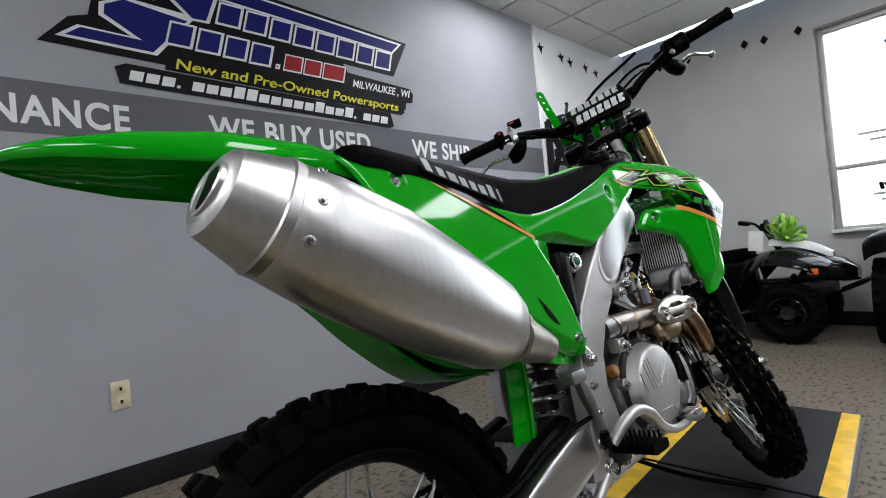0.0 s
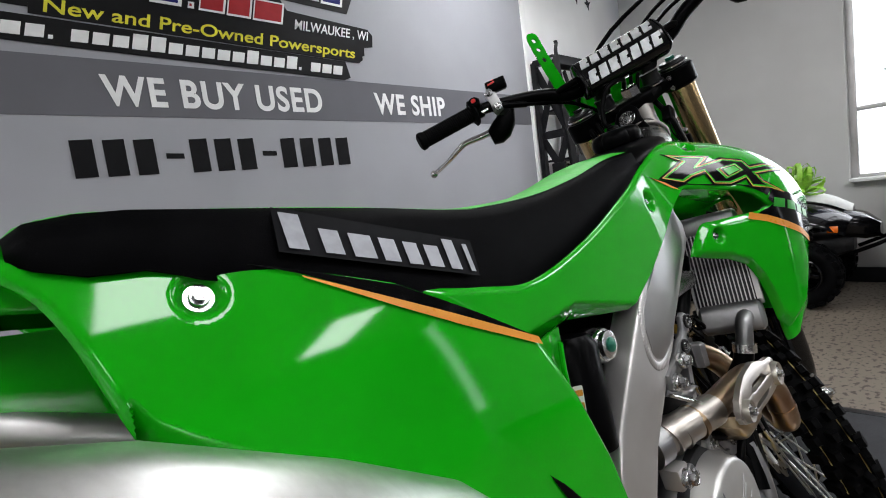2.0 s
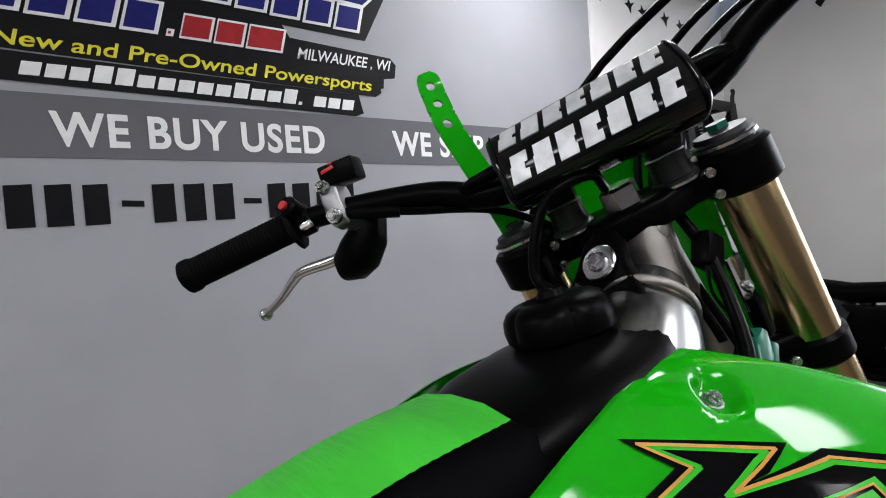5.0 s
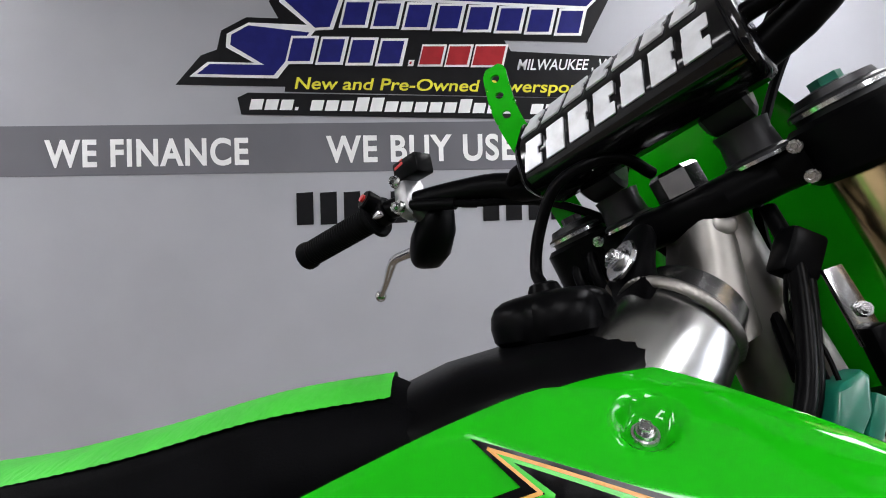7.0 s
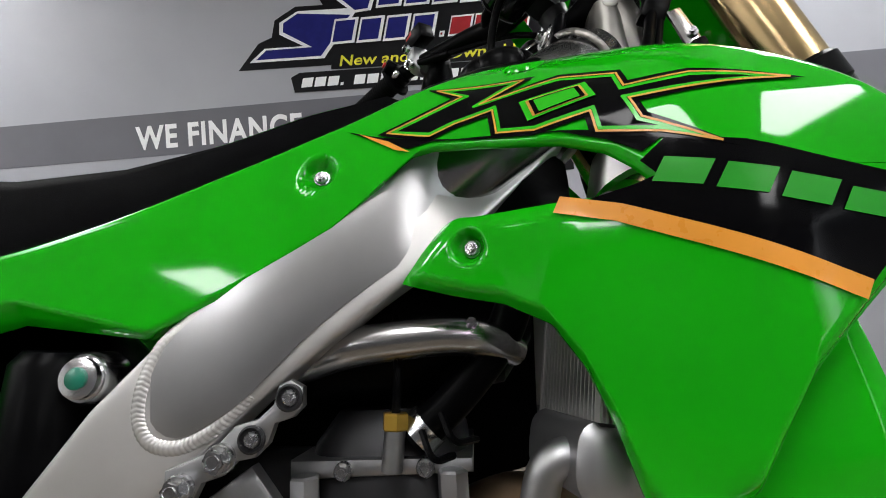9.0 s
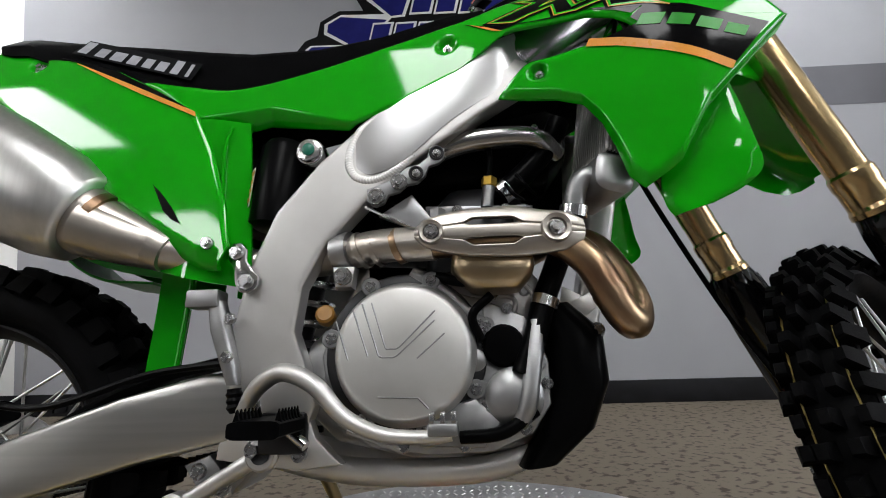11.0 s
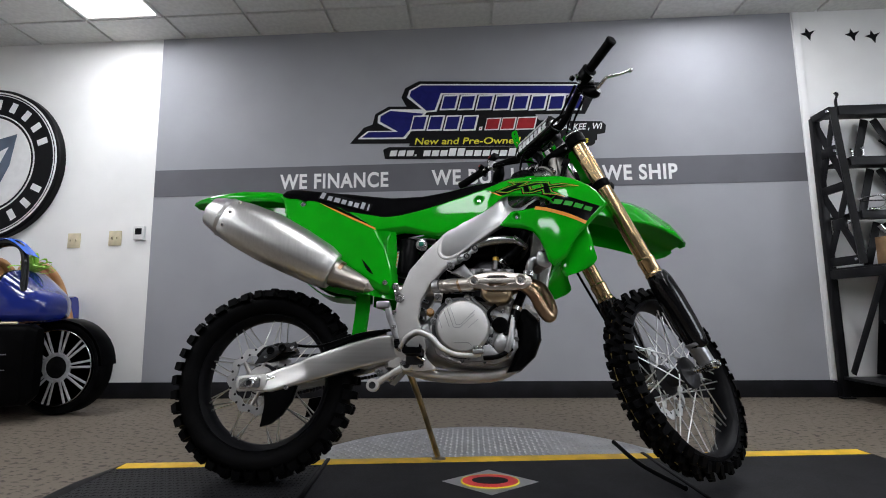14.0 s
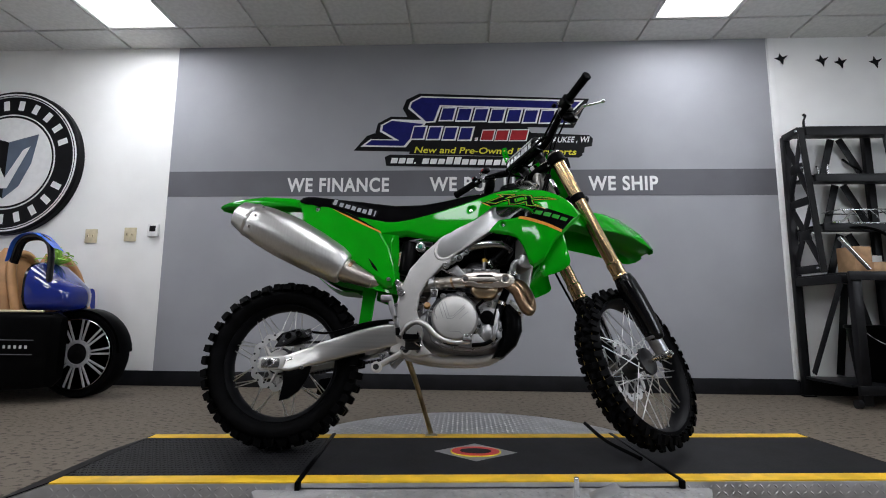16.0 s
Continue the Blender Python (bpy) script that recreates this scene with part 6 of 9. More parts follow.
mp("tank_lug", loft(B(), [((0.984, 0, 1.018), (0.020, 0, -0.010), (0, 0.076, 0)), ((0.990, 0, 1.046), (0.017, 0, -0.008), (0, 0.068, 0)), ((0.996, 0, 1.072), (0.013, 0, -0.006), (0, 0.055, 0)), ((1.002, 0, 1.094), (0.009, 0, -0.004), (0, 0.040, 0)), ((1.007, 0, 1.114), (0.007, 0, -0.003), (0, 0.029, 0)), ((1.014, 0, 1.136), (0.006, 0, -0.003), (0, 0.022, 0)), ((1.017, 0, 1.144), (0.004, 0, -0.002), (0, 0.012, 0))], 28, 3.0), BLACK, "black tank mounting lug", mid=True)
mp("lug_washer", lathe(B(), (0.998, -0.004, 1.118), (-0.88, -0.1, 0.42), [(0, 0.0170), (0.0022, 0.0170), (0.0034, 0.0158), (0.0030, 0.0105), (0.0024, 0.001)], 32), CHROME, "bright dished washer", mid=True)
bolt((0.9958, -0.004, 1.119), (-0.88, -0.1, 0.42), r=0.0095, mid=True)
CAPC, CAPN = V(0.944, 0.002, 1.064), V(-0.16, 0, 1).normalized()
bm = B()
e1 = V(1, 0, 0.16).normalized()
e2 = CAPN.cross(e1)
rings = []
for h, r, lobe in ((0, 0.041, 0.0), (0.004, 0.044, 0.10), (0.014, 0.0445, 0.13), (0.022, 0.0430, 0.13), (0.028, 0.0395, 0.11), (0.032, 0.0330, 0.06), (0.0335, 0.0240, 0.0), (0.0345, 0.0130, 0.0), (0.0400, 0.0105, 0.0), (0.0415, 0.0070, 0.0)):
    rings.append([CAPC + CAPN * h + (e1 * math.cos(a) + e2 * math.sin(a)) * r * (1 + lobe * math.copysign(abs(math.cos(2.5 * a + 0.6)) ** 0.6, 1) - 0.5 * lobe) for a in (2 * math.pi * k / 80 for k in range(80))])
skin(bm, rings)
mp("fuel_cap", bm, BLACK, "lobed black fuel cap", mid=True)
mp("breather_hose", tube(B(), [CAPC + CAPN * 0.038, (0.936, 0.014, 1.115), (0.940, 0.012, 1.145), (0.952, 0.002, 1.178), (0.974, -0.010, 1.192), (1.000, -0.014, 1.196), (1.030, 0.0, 1.188)], 0.0048, 12), BLACK, "black breather hose", mid=True)

# tank side panel: upper band and shroud, one skin with an opening behind the black field
BAND_TOP = [(0.295, 0.912), (0.37, 0.896), (0.452, 0.886), (0.573, 0.912), (0.702, 0.956), (0.763, 0.980), (0.813, 1.001), (0.860, 1.020), (0.908, 1.035), (0.964, 1.043), (0.988, 1.041), (1.044, 1.014), (1.104, 0.972), (1.150, 0.926), (1.186, 0.872)]
BAND_LOW = [(0.300, 0.905), (0.36, 0.857), (0.413, 0.812), (0.500, 0.828), (0.622, 0.808), (0.69, 0.838), (0.778, 0.886), (0.820, 0.920), (0.850, 0.945), (0.870, 0.946), (0.907, 0.938), (0.964, 0.921), (0.990, 0.908), (1.004, 0.894), (1.012, 0.883)]
tank_panel = mp("tank_panel", dent(cover(B(), BAND_TOP, BAND_LOW, flank, 330, 44, (0.6, 0.6), 0.006, 0.010, lines=(smooth, straight))), GREEN, "glossy green tank side panel", both=True, angle=60)
SHROUD_TOP = [(0.842, 0.842), (0.862, 0.866), (0.882, 0.883), (0.905, 0.883), (0.955, 0.881), (1.000, 0.879), (1.012, 0.883), (1.06, 0.880), (1.09, 0.878), (1.130, 0.875), (1.186, 0.872)]
SHROUD_LOW = [(0.840, 0.838), (0.879, 0.825), (0.917, 0.815), (0.947, 0.798), (0.966, 0.767), (0.979, 0.731), (0.990, 0.690), (1.006, 0.671), (1.030, 0.686), (1.045, 0.697), (1.056, 0.719), (1.080, 0.760), (1.110, 0.791), (1.137, 0.818), (1.182, 0.864)]
mp("radiator_shroud", dent(cover(B(), SHROUD_TOP, SHROUD_LOW, flank, 180, 44, (lambda x: 1.0 if x < 1.012 else 0.0, 1.0), 0.010, 0.016, lines=(smooth, straight))), GREEN, "glossy green radiator shroud", both=True, angle=60)
# front edge turned in towards the radiator
mp("shroud_front_edge", panel(B(), [(x, -flank(x, z) + 0.008, z) for x, z in ((1.150, 0.926), (1.184, 0.872), (1.137, 0.818), (1.110, 0.791), (1.080, 0.760), (1.056, 0.719), (1.045, 0.698))], [(1.128, -0.135, 0.935), (1.168, -0.140, 0.880), (1.122, -0.150, 0.826), (1.096, -0.152, 0.798), (1.068, -0.154, 0.764), (1.044, -0.156, 0.722), (1.034, -0.156, 0.702)], 30, 6, (0, 0, 0), 0.004, inward=(-1, 0, 0)), GREEN_DARK, both=True)
# inner wing ahead of the radiator
ka = [(1.118, -0.205, 0.830), (1.128, -0.212, 0.780), (1.136, -0.216, 0.726), (1.142, -0.212, 0.690), (1.122, -0.205, 0.668), (1.085, -0.198, 0.650)]
kb = [(1.070, -0.190, 0.790), (1.050, -0.192, 0.745), (1.036, -0.192, 0.705), (1.030, -0.190, 0.676), (1.034, -0.190, 0.650), (1.042, -0.190, 0.638)]
mp("shroud_scoop", panel(B(), ka, kb, 30, 8, (0.002, -0.008, 0), 0.004), GREEN, "glossy green lower shroud scoop", both=True, angle=60)
for x, z, r in DIMPLES:
    p, n = well(x, z, flank)
    mp("bolt_washer", lathe(B(), p - n * 0.0121, n, [(0, 0.0072), (0.0018, 0.0070), (0.0020, 0.0005)], 24), STEEL if z > 0.9 else GREEN_DARK)
    bolt(p - n * 0.0101, n, r=0.0056)


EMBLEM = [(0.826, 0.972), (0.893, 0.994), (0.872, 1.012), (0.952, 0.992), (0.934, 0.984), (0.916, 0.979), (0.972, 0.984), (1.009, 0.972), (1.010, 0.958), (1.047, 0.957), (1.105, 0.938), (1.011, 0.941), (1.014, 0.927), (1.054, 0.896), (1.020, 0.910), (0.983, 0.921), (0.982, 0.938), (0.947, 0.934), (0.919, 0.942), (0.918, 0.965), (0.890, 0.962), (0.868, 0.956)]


def inset(outline, d):
    """The outline drawn in (or, with d below zero, out) by d."""
    n, out = len(outline), []
    area = sum(outline[i][0] * outline[(i + 1) % n][1] - outline[(i + 1) % n][0] * outline[i][1] for i in range(n))
    s = 1 if area > 0 else -1
    for i in range(n):
        p, q, r = Vector(outline[i - 1]), Vector(outline[i]), Vector(outline[(i + 1) % n])
        u, v = (q - p).normalized(), (r - q).normalized()
        m = Vector((-(u.y + v.y), u.x + v.x)) * s
        k = max(0.45, m.length / 2)
        out.append(tuple(q + m.normalized() * min(d / k, 2.2 * abs(d)) if m.length > 1e-6 else q))
    return out


print_on([(1.022, 0.908), (1.063, 0.897), (1.106, 0.880), (1.160, 0.860), (1.112, 0.807), (1.083, 0.822), (1.021, 0.853), (0.990, 0.868), (0.975, 0.876), (1.000, 0.8800), (1.014, 0.884), (1.006, 0.895)], PRINTBLACK, "black printed field", 0.0012)
print_on([(0.793, 0.981), (0.828, 0.968), (0.880, 0.952), (0.924, 0.9385), (0.975, 0.927), (1.024, 0.911), (1.008, 0.901), (0.990, 0.915), (0.964, 0.9285), (0.907, 0.9455), (0.870, 0.953), (0.850, 0.951)], PRINTBLACK, "black printed band", 0.0012)
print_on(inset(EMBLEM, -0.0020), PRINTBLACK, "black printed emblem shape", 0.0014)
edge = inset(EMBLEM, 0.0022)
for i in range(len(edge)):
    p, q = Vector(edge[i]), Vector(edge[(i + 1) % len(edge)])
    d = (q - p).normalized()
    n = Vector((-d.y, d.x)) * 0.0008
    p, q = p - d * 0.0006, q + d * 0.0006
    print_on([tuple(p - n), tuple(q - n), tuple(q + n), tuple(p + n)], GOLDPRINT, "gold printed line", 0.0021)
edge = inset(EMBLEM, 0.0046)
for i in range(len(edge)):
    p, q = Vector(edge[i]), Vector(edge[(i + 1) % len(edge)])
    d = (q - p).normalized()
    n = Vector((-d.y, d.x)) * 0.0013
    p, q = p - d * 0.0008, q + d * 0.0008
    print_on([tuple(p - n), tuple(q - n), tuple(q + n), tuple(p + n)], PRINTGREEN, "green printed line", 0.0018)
for grow, material, label, lift in ((1.22, PRINTGREEN, "green printed ring", 0.0025), (1.0, GOLDPRINT, "gold printed line", 0.0029), (0.90, PRINTBLACK, "black printed line", 0.0033), (0.74, PRINTGREEN, "green printed field", 0.0037)):
    print_on([(0.9650 + (x - 0.9685) * grow, 0.9585 + (z - 0.9475) * grow) for x, z in ((0.948, 0.954), (0.986, 0.956), (0.989, 0.943), (0.951, 0.937))], material, label, lift)
print_on([(0.804, 0.977), (0.832, 0.963), (0.852, 0.947), (0.838, 0.953)], ORANGE, "orange printed tip", 0.0019)
STRIPE_LINE = [(0.955, 0.8765), (0.990, 0.8640), (1.021, 0.8480), (1.083, 0.8175), (1.110, 0.8035)]
print_on([(x + 0.0026, z + 0.0052) for x, z in STRIPE_LINE] + [(x - 0.0026, z - 0.0052) for x, z in STRIPE_LINE[::-1]], ORANGE, "orange printed stripe", 0.0016)
for k in range(4):
    x0, z0 = 1.010 + k * 0.0315, 0.8800 - k * 0.0104
    w, h = (0.0255, 0.0145) if k < 3 else (0.0235, 0.0130)
    print_on([(x0, z0), (x0 + w, z0 - w * 0.30), (x0 + w + h * 0.60, z0 - w * 0.30 + h), (x0 + h * 0.60, z0 + h)], GREEN_DARK, "green printed block", 0.0020)

# -- fork, clamps, front fender, front brake
FD = V(0.398, 0, -0.917)
FN = V(0.917, 0, 0.398)


def forkpt(down, side, ahead=0.0):
    """Along the fork from its top cap: metres down, to the side, ahead."""
    return V(1.066, 0, 1.195) + FD * down + V(0, side, 0) + FN * ahead


for sd in (-1, 1):
    y = 0.106 * sd
    tb = mp("fork_outer_tube", lathe(B(), forkpt(0, y), FD, [(0.020, 0.026), (0.024, 0.0275), (0.50, 0.0275), (0.505, 0.0268), (0.535, 0.0268), (0.540, 0.030), (0.556, 0.030), (0.560, 0.0285), (0.590, 0.0285), (0.596, 0.031), (0.604, 0.031), (0.606, 0.024)], 40), GOLD, "gold anodised fork tube", steer=True, angle=22)
    mp("fork_cap", lathe(B(), forkpt(0.020, y), -FD, [(0, 0.0262), (0.012, 0.0262), (0.013, 0.0290), (0.017, 0.0290), (0.019, 0.0250), (0.024, 0.0235), (0.026, 0.012)], 36), DARKMETAL, "dark fork cap", steer=True, parent=tb)
    mp("fork_cap_rim", lathe(B(), forkpt(0.0075, y), -FD, [(0, 0.0295), (0.003, 0.0295), (0.004, 0.0262), (0.002, 0.0250)], 36), CHROME, "bright cap rim", steer=True, parent=tb)
    mp("fork_cap_adjuster", cyl(B(), forkpt(-0.003, y), forkpt(-0.012, y), 0.010, seg=6), TEAL if sd < 0 else DARKMETAL, "cap adjuster", steer=True, parent=tb)
    mp("fork_inner_tube", cyl(B(), forkpt(0.60, y), forkpt(0.86, y), 0.0235), CHROME, steer=True)
    # black guard shell over the slider, its outer face to the front and side
    bm = loft(B(), [(forkpt(t, y + sd * 0.004, a0), FN * w1, V(0, w2, 0)) for t, a0, w1, w2 in ((0.598, 0.004, 0.028, 0.028), (0.604, 0.005, 0.033, 0.032), (0.63, 0.008, 0.040, 0.036), (0.70, 0.010, 0.043, 0.038), (0.78, 0.010, 0.041, 0.037), (0.835, 0.008, 0.037, 0.034), (0.868, 0.006, 0.031, 0.030), (0.874, 0.006, 0.026, 0.026))], 32, 2.7)
    mp("fork_guard", bm, GLOSSBLACK, "gloss black fork guard", steer=True, angle=60)
    mp("guard_crease", tube(B(), [forkpt(0.62, y - 0.026, 0.032), forkpt(0.70, y - 0.029, 0.038), forkpt(0.80, y - 0.027, 0.035), forkpt(0.85, y - 0.024, 0.028)], 0.003, 6), GLOSSBLACK, steer=True)
    lug = loft(B(), [(forkpt(0.845, y), FN * 0.024, V(0, 0.023, 0)), (forkpt(0.885, y), FN * 0.026, V(0, 0.024, 0)), (forkpt(0.925, y, 0.006), FN * 0.026, V(0, 0.022, 0)), (forkpt(0.950, y, 0.010), FN * 0.016, V(0, 0.018, 0))], 24, 3.0)
    mp("axle_lug", lug, CAST, "cast axle lug", steer=True)
    mp("guard_clamp", cyl(B(), forkpt(0.850, y), forkpt(0.862, y), 0.031, chamfer=0.002), CAST, steer=True)
    bolt(FC + V(0, 0.138 * sd, 0), (0, sd, 0), r=0.015, steer=True)
    # tube clip with a black cable guide
    mp("tube_clip", box(B(), (0, 0, 0), (0.020, 0.016, 0.030), 0.004, Matrix.Translation(forkpt(0.250, y - 0.020, 0.022)) @ pose(0, 0, 0, 0, 23, 0)), BLACK, "black hose clip", steer=True)
    for dn, name in ((0.012, "upper"), (0.215, "lower")):
        mp("clamp_ring", cyl(B(), forkpt(dn, y), forkpt(dn + (0.042 if dn < 0.1 else 0.032), y), 0.036 if dn < 0.1 else 0.0315, chamfer=0.004, seg=32), BLACK, "black fork clamp", steer=True)
        for q in (0.010, 0.032 if dn < 0.1 else 0.022):
            bolt(forkpt(dn + q, y * 0.72, -0.033), -FN, r=0.0048, steer=True)
for k, (y0, y1) in enumerate(((0.106, 0.085), (0.090, 0.070))):
    mp("wiring_loom", tube(B(), [forkpt(0.02, y0, -0.020), forkpt(0.05, y0, -0.038), forkpt(0.12, (y0 + y1) / 2, -0.042), forkpt(0.20, y1, -0.050), forkpt(0.26, y1 - 0.02, -0.060)], 0.0055, 10), BLACK, "black wiring loom", steer=True)
mp("front_axle", cyl(B(), FC - V(0, 0.14, 0), FC + V(0, 0.14, 0), 0.011), CHROME, steer=True)
mp("top_clamp", loft(B(), [(forkpt(0.033, yy, -0.012 if abs(yy) < 0.05 else 0), FN * (0.036 if abs(yy) < 0.06 else 0.024), FD * 0.016) for yy in (-0.10, -0.06, -0.03, 0.03, 0.06, 0.10)], 24, 4.0), BLACK, "black upper triple clamp", steer=True)
mp("bottom_clamp", loft(B(), [(forkpt(0.221, yy, -0.012 if abs(yy) < 0.05 else 0), FN * (0.036 if abs(yy) < 0.06 else 0.024), FD * 0.018) for yy in (-0.10, -0.06, -0.03, 0.03, 0.06, 0.10)], 24, 4.0), BLACK, "black lower triple clamp", steer=True)
mp("stem_nut", cyl(B(), forkpt(0.020, 0, -0.022), forkpt(-0.004, 0, -0.022), 0.019, seg=6, chamfer=0.003), CHROME, "bright stem nut", steer=True)
# front fender
bm = B()
rings = []
for down, ahead, w, drop in ((0.235, -0.20, 0.030, 0.030), (0.250, -0.12, 0.066, 0.060), (0.262, -0.02, 0.090, 0.090), (0.272, 0.08, 0.098, 0.108), (0.290, 0.19, 0.102, 0.116), (0.326, 0.30, 0.100, 0.116), (0.380, 0.40, 0.092, 0.106), (0.440, 0.475, 0.076, 0.074), (0.484, 0.515, 0.052, 0.036), (0.504, 0.528, 0.020, 0.012)):
    top = [(-1.0, 1.0), (-0.95, 0.45), (-0.80, 0.12), (-0.4, 0.02), (0, 0), (0.4, 0.02), (0.80, 0.12), (0.95, 0.45), (1.0, 1.0)]
    o = [forkpt(down, w * a, ahead) + FD * (drop * b) for a, b in top]
    rings.append(o + [p + FD * 0.005 - V(0, p.y * 0.05, 0) for p in o[::-1]])
skin(bm, rings)
mp("front_fender", bm, GREEN, "glossy green front fender", steer=True, angle=50)
# number plate in front of the bars
def npt(y, up, out):
    return forkpt(0.10 - up, y, 0.075 + out)


a = [npt(-0.075, -0.14, -0.010), npt(-0.092, -0.02, 0.0), npt(-0.090, 0.07, 0.0), npt(-0.070, 0.15, -0.012)]
b2 = [npt(0.075, -0.14, -0.010), npt(0.092, -0.02, 0.0), npt(0.090, 0.07, 0.0), npt(0.070, 0.15, -0.012)]
mp("number_plate", panel(B(), a, b2, 20, 12, FN * 0.03, 0.003, inward=(-1, 0, -0.3)), GREEN, "plain green front number plate", steer=True)
def strap(left, right, holes, r, thick):
    """A flat strap between two edges, with round holes through it at the given stretches of its length."""
    bm = B()
    n = 60
    a, b = smooth([V(*p) for p in left], n), smooth([V(*p) for p in right], n)

    def at(u, v):
        k = min(n - 2, max(0, int(u * (n - 1))))
        f = u * (n - 1) - k
        return a[k].lerp(a[k + 1], f).lerp(b[k].lerp(b[k + 1], f), v)

    def layer(u, v):
        e = 0.01
        nrm = (at(min(1, u + e), v) - at(max(0, u - e), v)).cross(at(u, 1) - at(u, 0)).normalized() * thick
        p = at(u, v)
        return bm.verts.new(p), bm.verts.new(p + nrm)

    def band(o, q, closed):
        m = len(o)
        for i in range(m if closed else m - 1):
            j = (i + 1) % m
            bm.faces.new((o[i][0], o[j][0], q[j][0], q[i][0]))
            bm.faces.new((o[i][1], q[i][1], q[j][1], o[j][1]))

    length = sum((q - p).length for p, q in zip(a, a[1:]))
    edges = [0.0]
    for h in holes:
        edges += [h - 0.045, h + 0.045]
    edges.append(1.0)
    for k in range(len(edges) - 1):
        u0, u1 = edges[k], edges[k + 1]
        if k % 2 == 0:
            m = max(2, int((u1 - u0) * 40))
            o = [layer(u0 + (u1 - u0) * i / m, 0) for i in range(m + 1)]
            q = [layer(u0 + (u1 - u0) * i / m, 1) for i in range(m + 1)]
            band(o, q, False)
            for row in (o, q):
                for i in range(m):
                    bm.faces.new((row[i][0], row[i][1], row[i + 1][1], row[i + 1][0]))
            if k in (0, len(edges) - 2):
                i = 0 if k == 0 else m
                bm.faces.new((o[i][0], q[i][0], q[i][1], o[i][1]))
        else:
            c = (u0 + u1) / 2
            width = (at(c, 1) - at(c, 0)).length
            rim, hole = [], []
            for i in range(24):
                t = 2 * math.pi * (i + 0.5) / 24
                x, y = math.cos(t), math.sin(t)
                g = 1 / max(abs(x), abs(y))
                rim.append(layer(c + (u1 - c) * x * g, 0.5 + 0.5 * y * g))
                hole.append(layer(c + r * x / length, 0.5 + r * y / width))
            band(rim, hole, True)
            for i in range(24):
                j = (i + 1) % 24
                bm.faces.new((hole[i][0], hole[j][0], hole[j][1], hole[i][1]))
                bm.faces.new((rim[i][0], rim[i][1], rim[j][1], rim[j][0]))
    return bm


mp("plate_strap", strap([(1.000, 0.075, 1.150), (0.958, 0.074, 1.230), (0.930, 0.076, 1.285), (0.921, 0.083, 1.330), (0.922, 0.086, 1.350), (0.930, 0.088, 1.357)], [(1.026, 0.062, 1.155), (0.981, 0.061, 1.238), (0.953, 0.063, 1.290), (0.944, 0.070, 1.333), (0.942, 0.074, 1.350), (0.936, 0.080, 1.357)], (0.69, 0.79, 0.89), 0.0045, 0.003), GREEN, "green strap with three holes")
# front caliper and hose on the left
mp("front_caliper", loft(B(), [(FC + V(-0.075, 0.072, 0.02 + k), V(0.022, 0, 0), V(0, 0.028, 0)) for k in (0.0, 0.015, 0.06, 0.075)], 20, 3.0), BLACK, "black front brake caliper", steer=True)
mp("front_brake_hose", tube(B(), [FC + V(-0.08, 0.10, 0.09), forkpt(0.62, 0.14, -0.02), forkpt(0.26, 0.14, -0.02), forkpt(0.02, 0.10, 0.06), forkpt(-0.10, -0.02, 0.08), forkpt(-0.16, -0.20, 0.04)], 0.005, 8), BLACK, "black front brake hose", steer=True)

# -- handlebar
BC = V(1.030, 0, 1.222)
BAR = [(-0.088, -0.425, 0.058), (-0.055, -0.300, 0.065), (-0.032, -0.240, 0.059), (-0.008, -0.165, 0.040), (0.0, -0.105, 0.012), (0.0, 0, 0.0), (0.0, 0.105, 0.012), (-0.008, 0.165, 0.040), (-0.032, 0.240, 0.059), (-0.055, 0.300, 0.065), (-0.088, 0.425, 0.058)]
mp("handlebar", tube(B(), [BC + V(*q) for q in BAR], [0.011, 0.011, 0.0125, 0.0142, 0.0145, 0.0145, 0.0145, 0.0142, 0.0125, 0.011, 0.011], 18, n=70), BLACK, "black handlebar", steer=True)
for y in (-0.052, 0.052):
    mp("bar_mount", lathe(B(), forkpt(0.020, y, -0.012), -FD, [(0, 0.022), (0.004, 0.022), (0.006, 0.019), (0.020, 0.0175), (0.028, 0.019)], 24), DARKMETAL, "dark bar mount", steer=True)
    mp("mount_washer", lathe(B(), forkpt(0.021, y, -0.012), -FD, [(0, 0.0240), (0.0025, 0.0240), (0.003, 0.015)], 24), CHROME, steer=True)
    mp("bar_clamp", loft(B(), [(BC + V(0, y + e, 0.0), V(0.026 * f, 0, -0.011 * f), V(0.009 * f, 0, 0.022 * f)) for e, f in ((-0.017, 0.85), (-0.014, 1.0), (0.014, 1.0), (0.017, 0.85))], 28, 3.4), DARKMETAL, "dark bar clamp", steer=True)
    for dx in (-0.017, 0.017):
        bolt(BC + V(dx + 0.008, y, 0.020 - dx * 0.42), (0.38, 0, 0.92), r=0.0055, steer=True)
mp("cross_bar", tube(B(), [BC + V(-0.006, -0.135, 0.026), BC + V(-0.024, -0.10, 0.024), BC + V(-0.024, 0.10, 0.024), BC + V(-0.006, 0.135, 0.026)], 0.007, 10), BLACK, "thin black cross bar", steer=True)
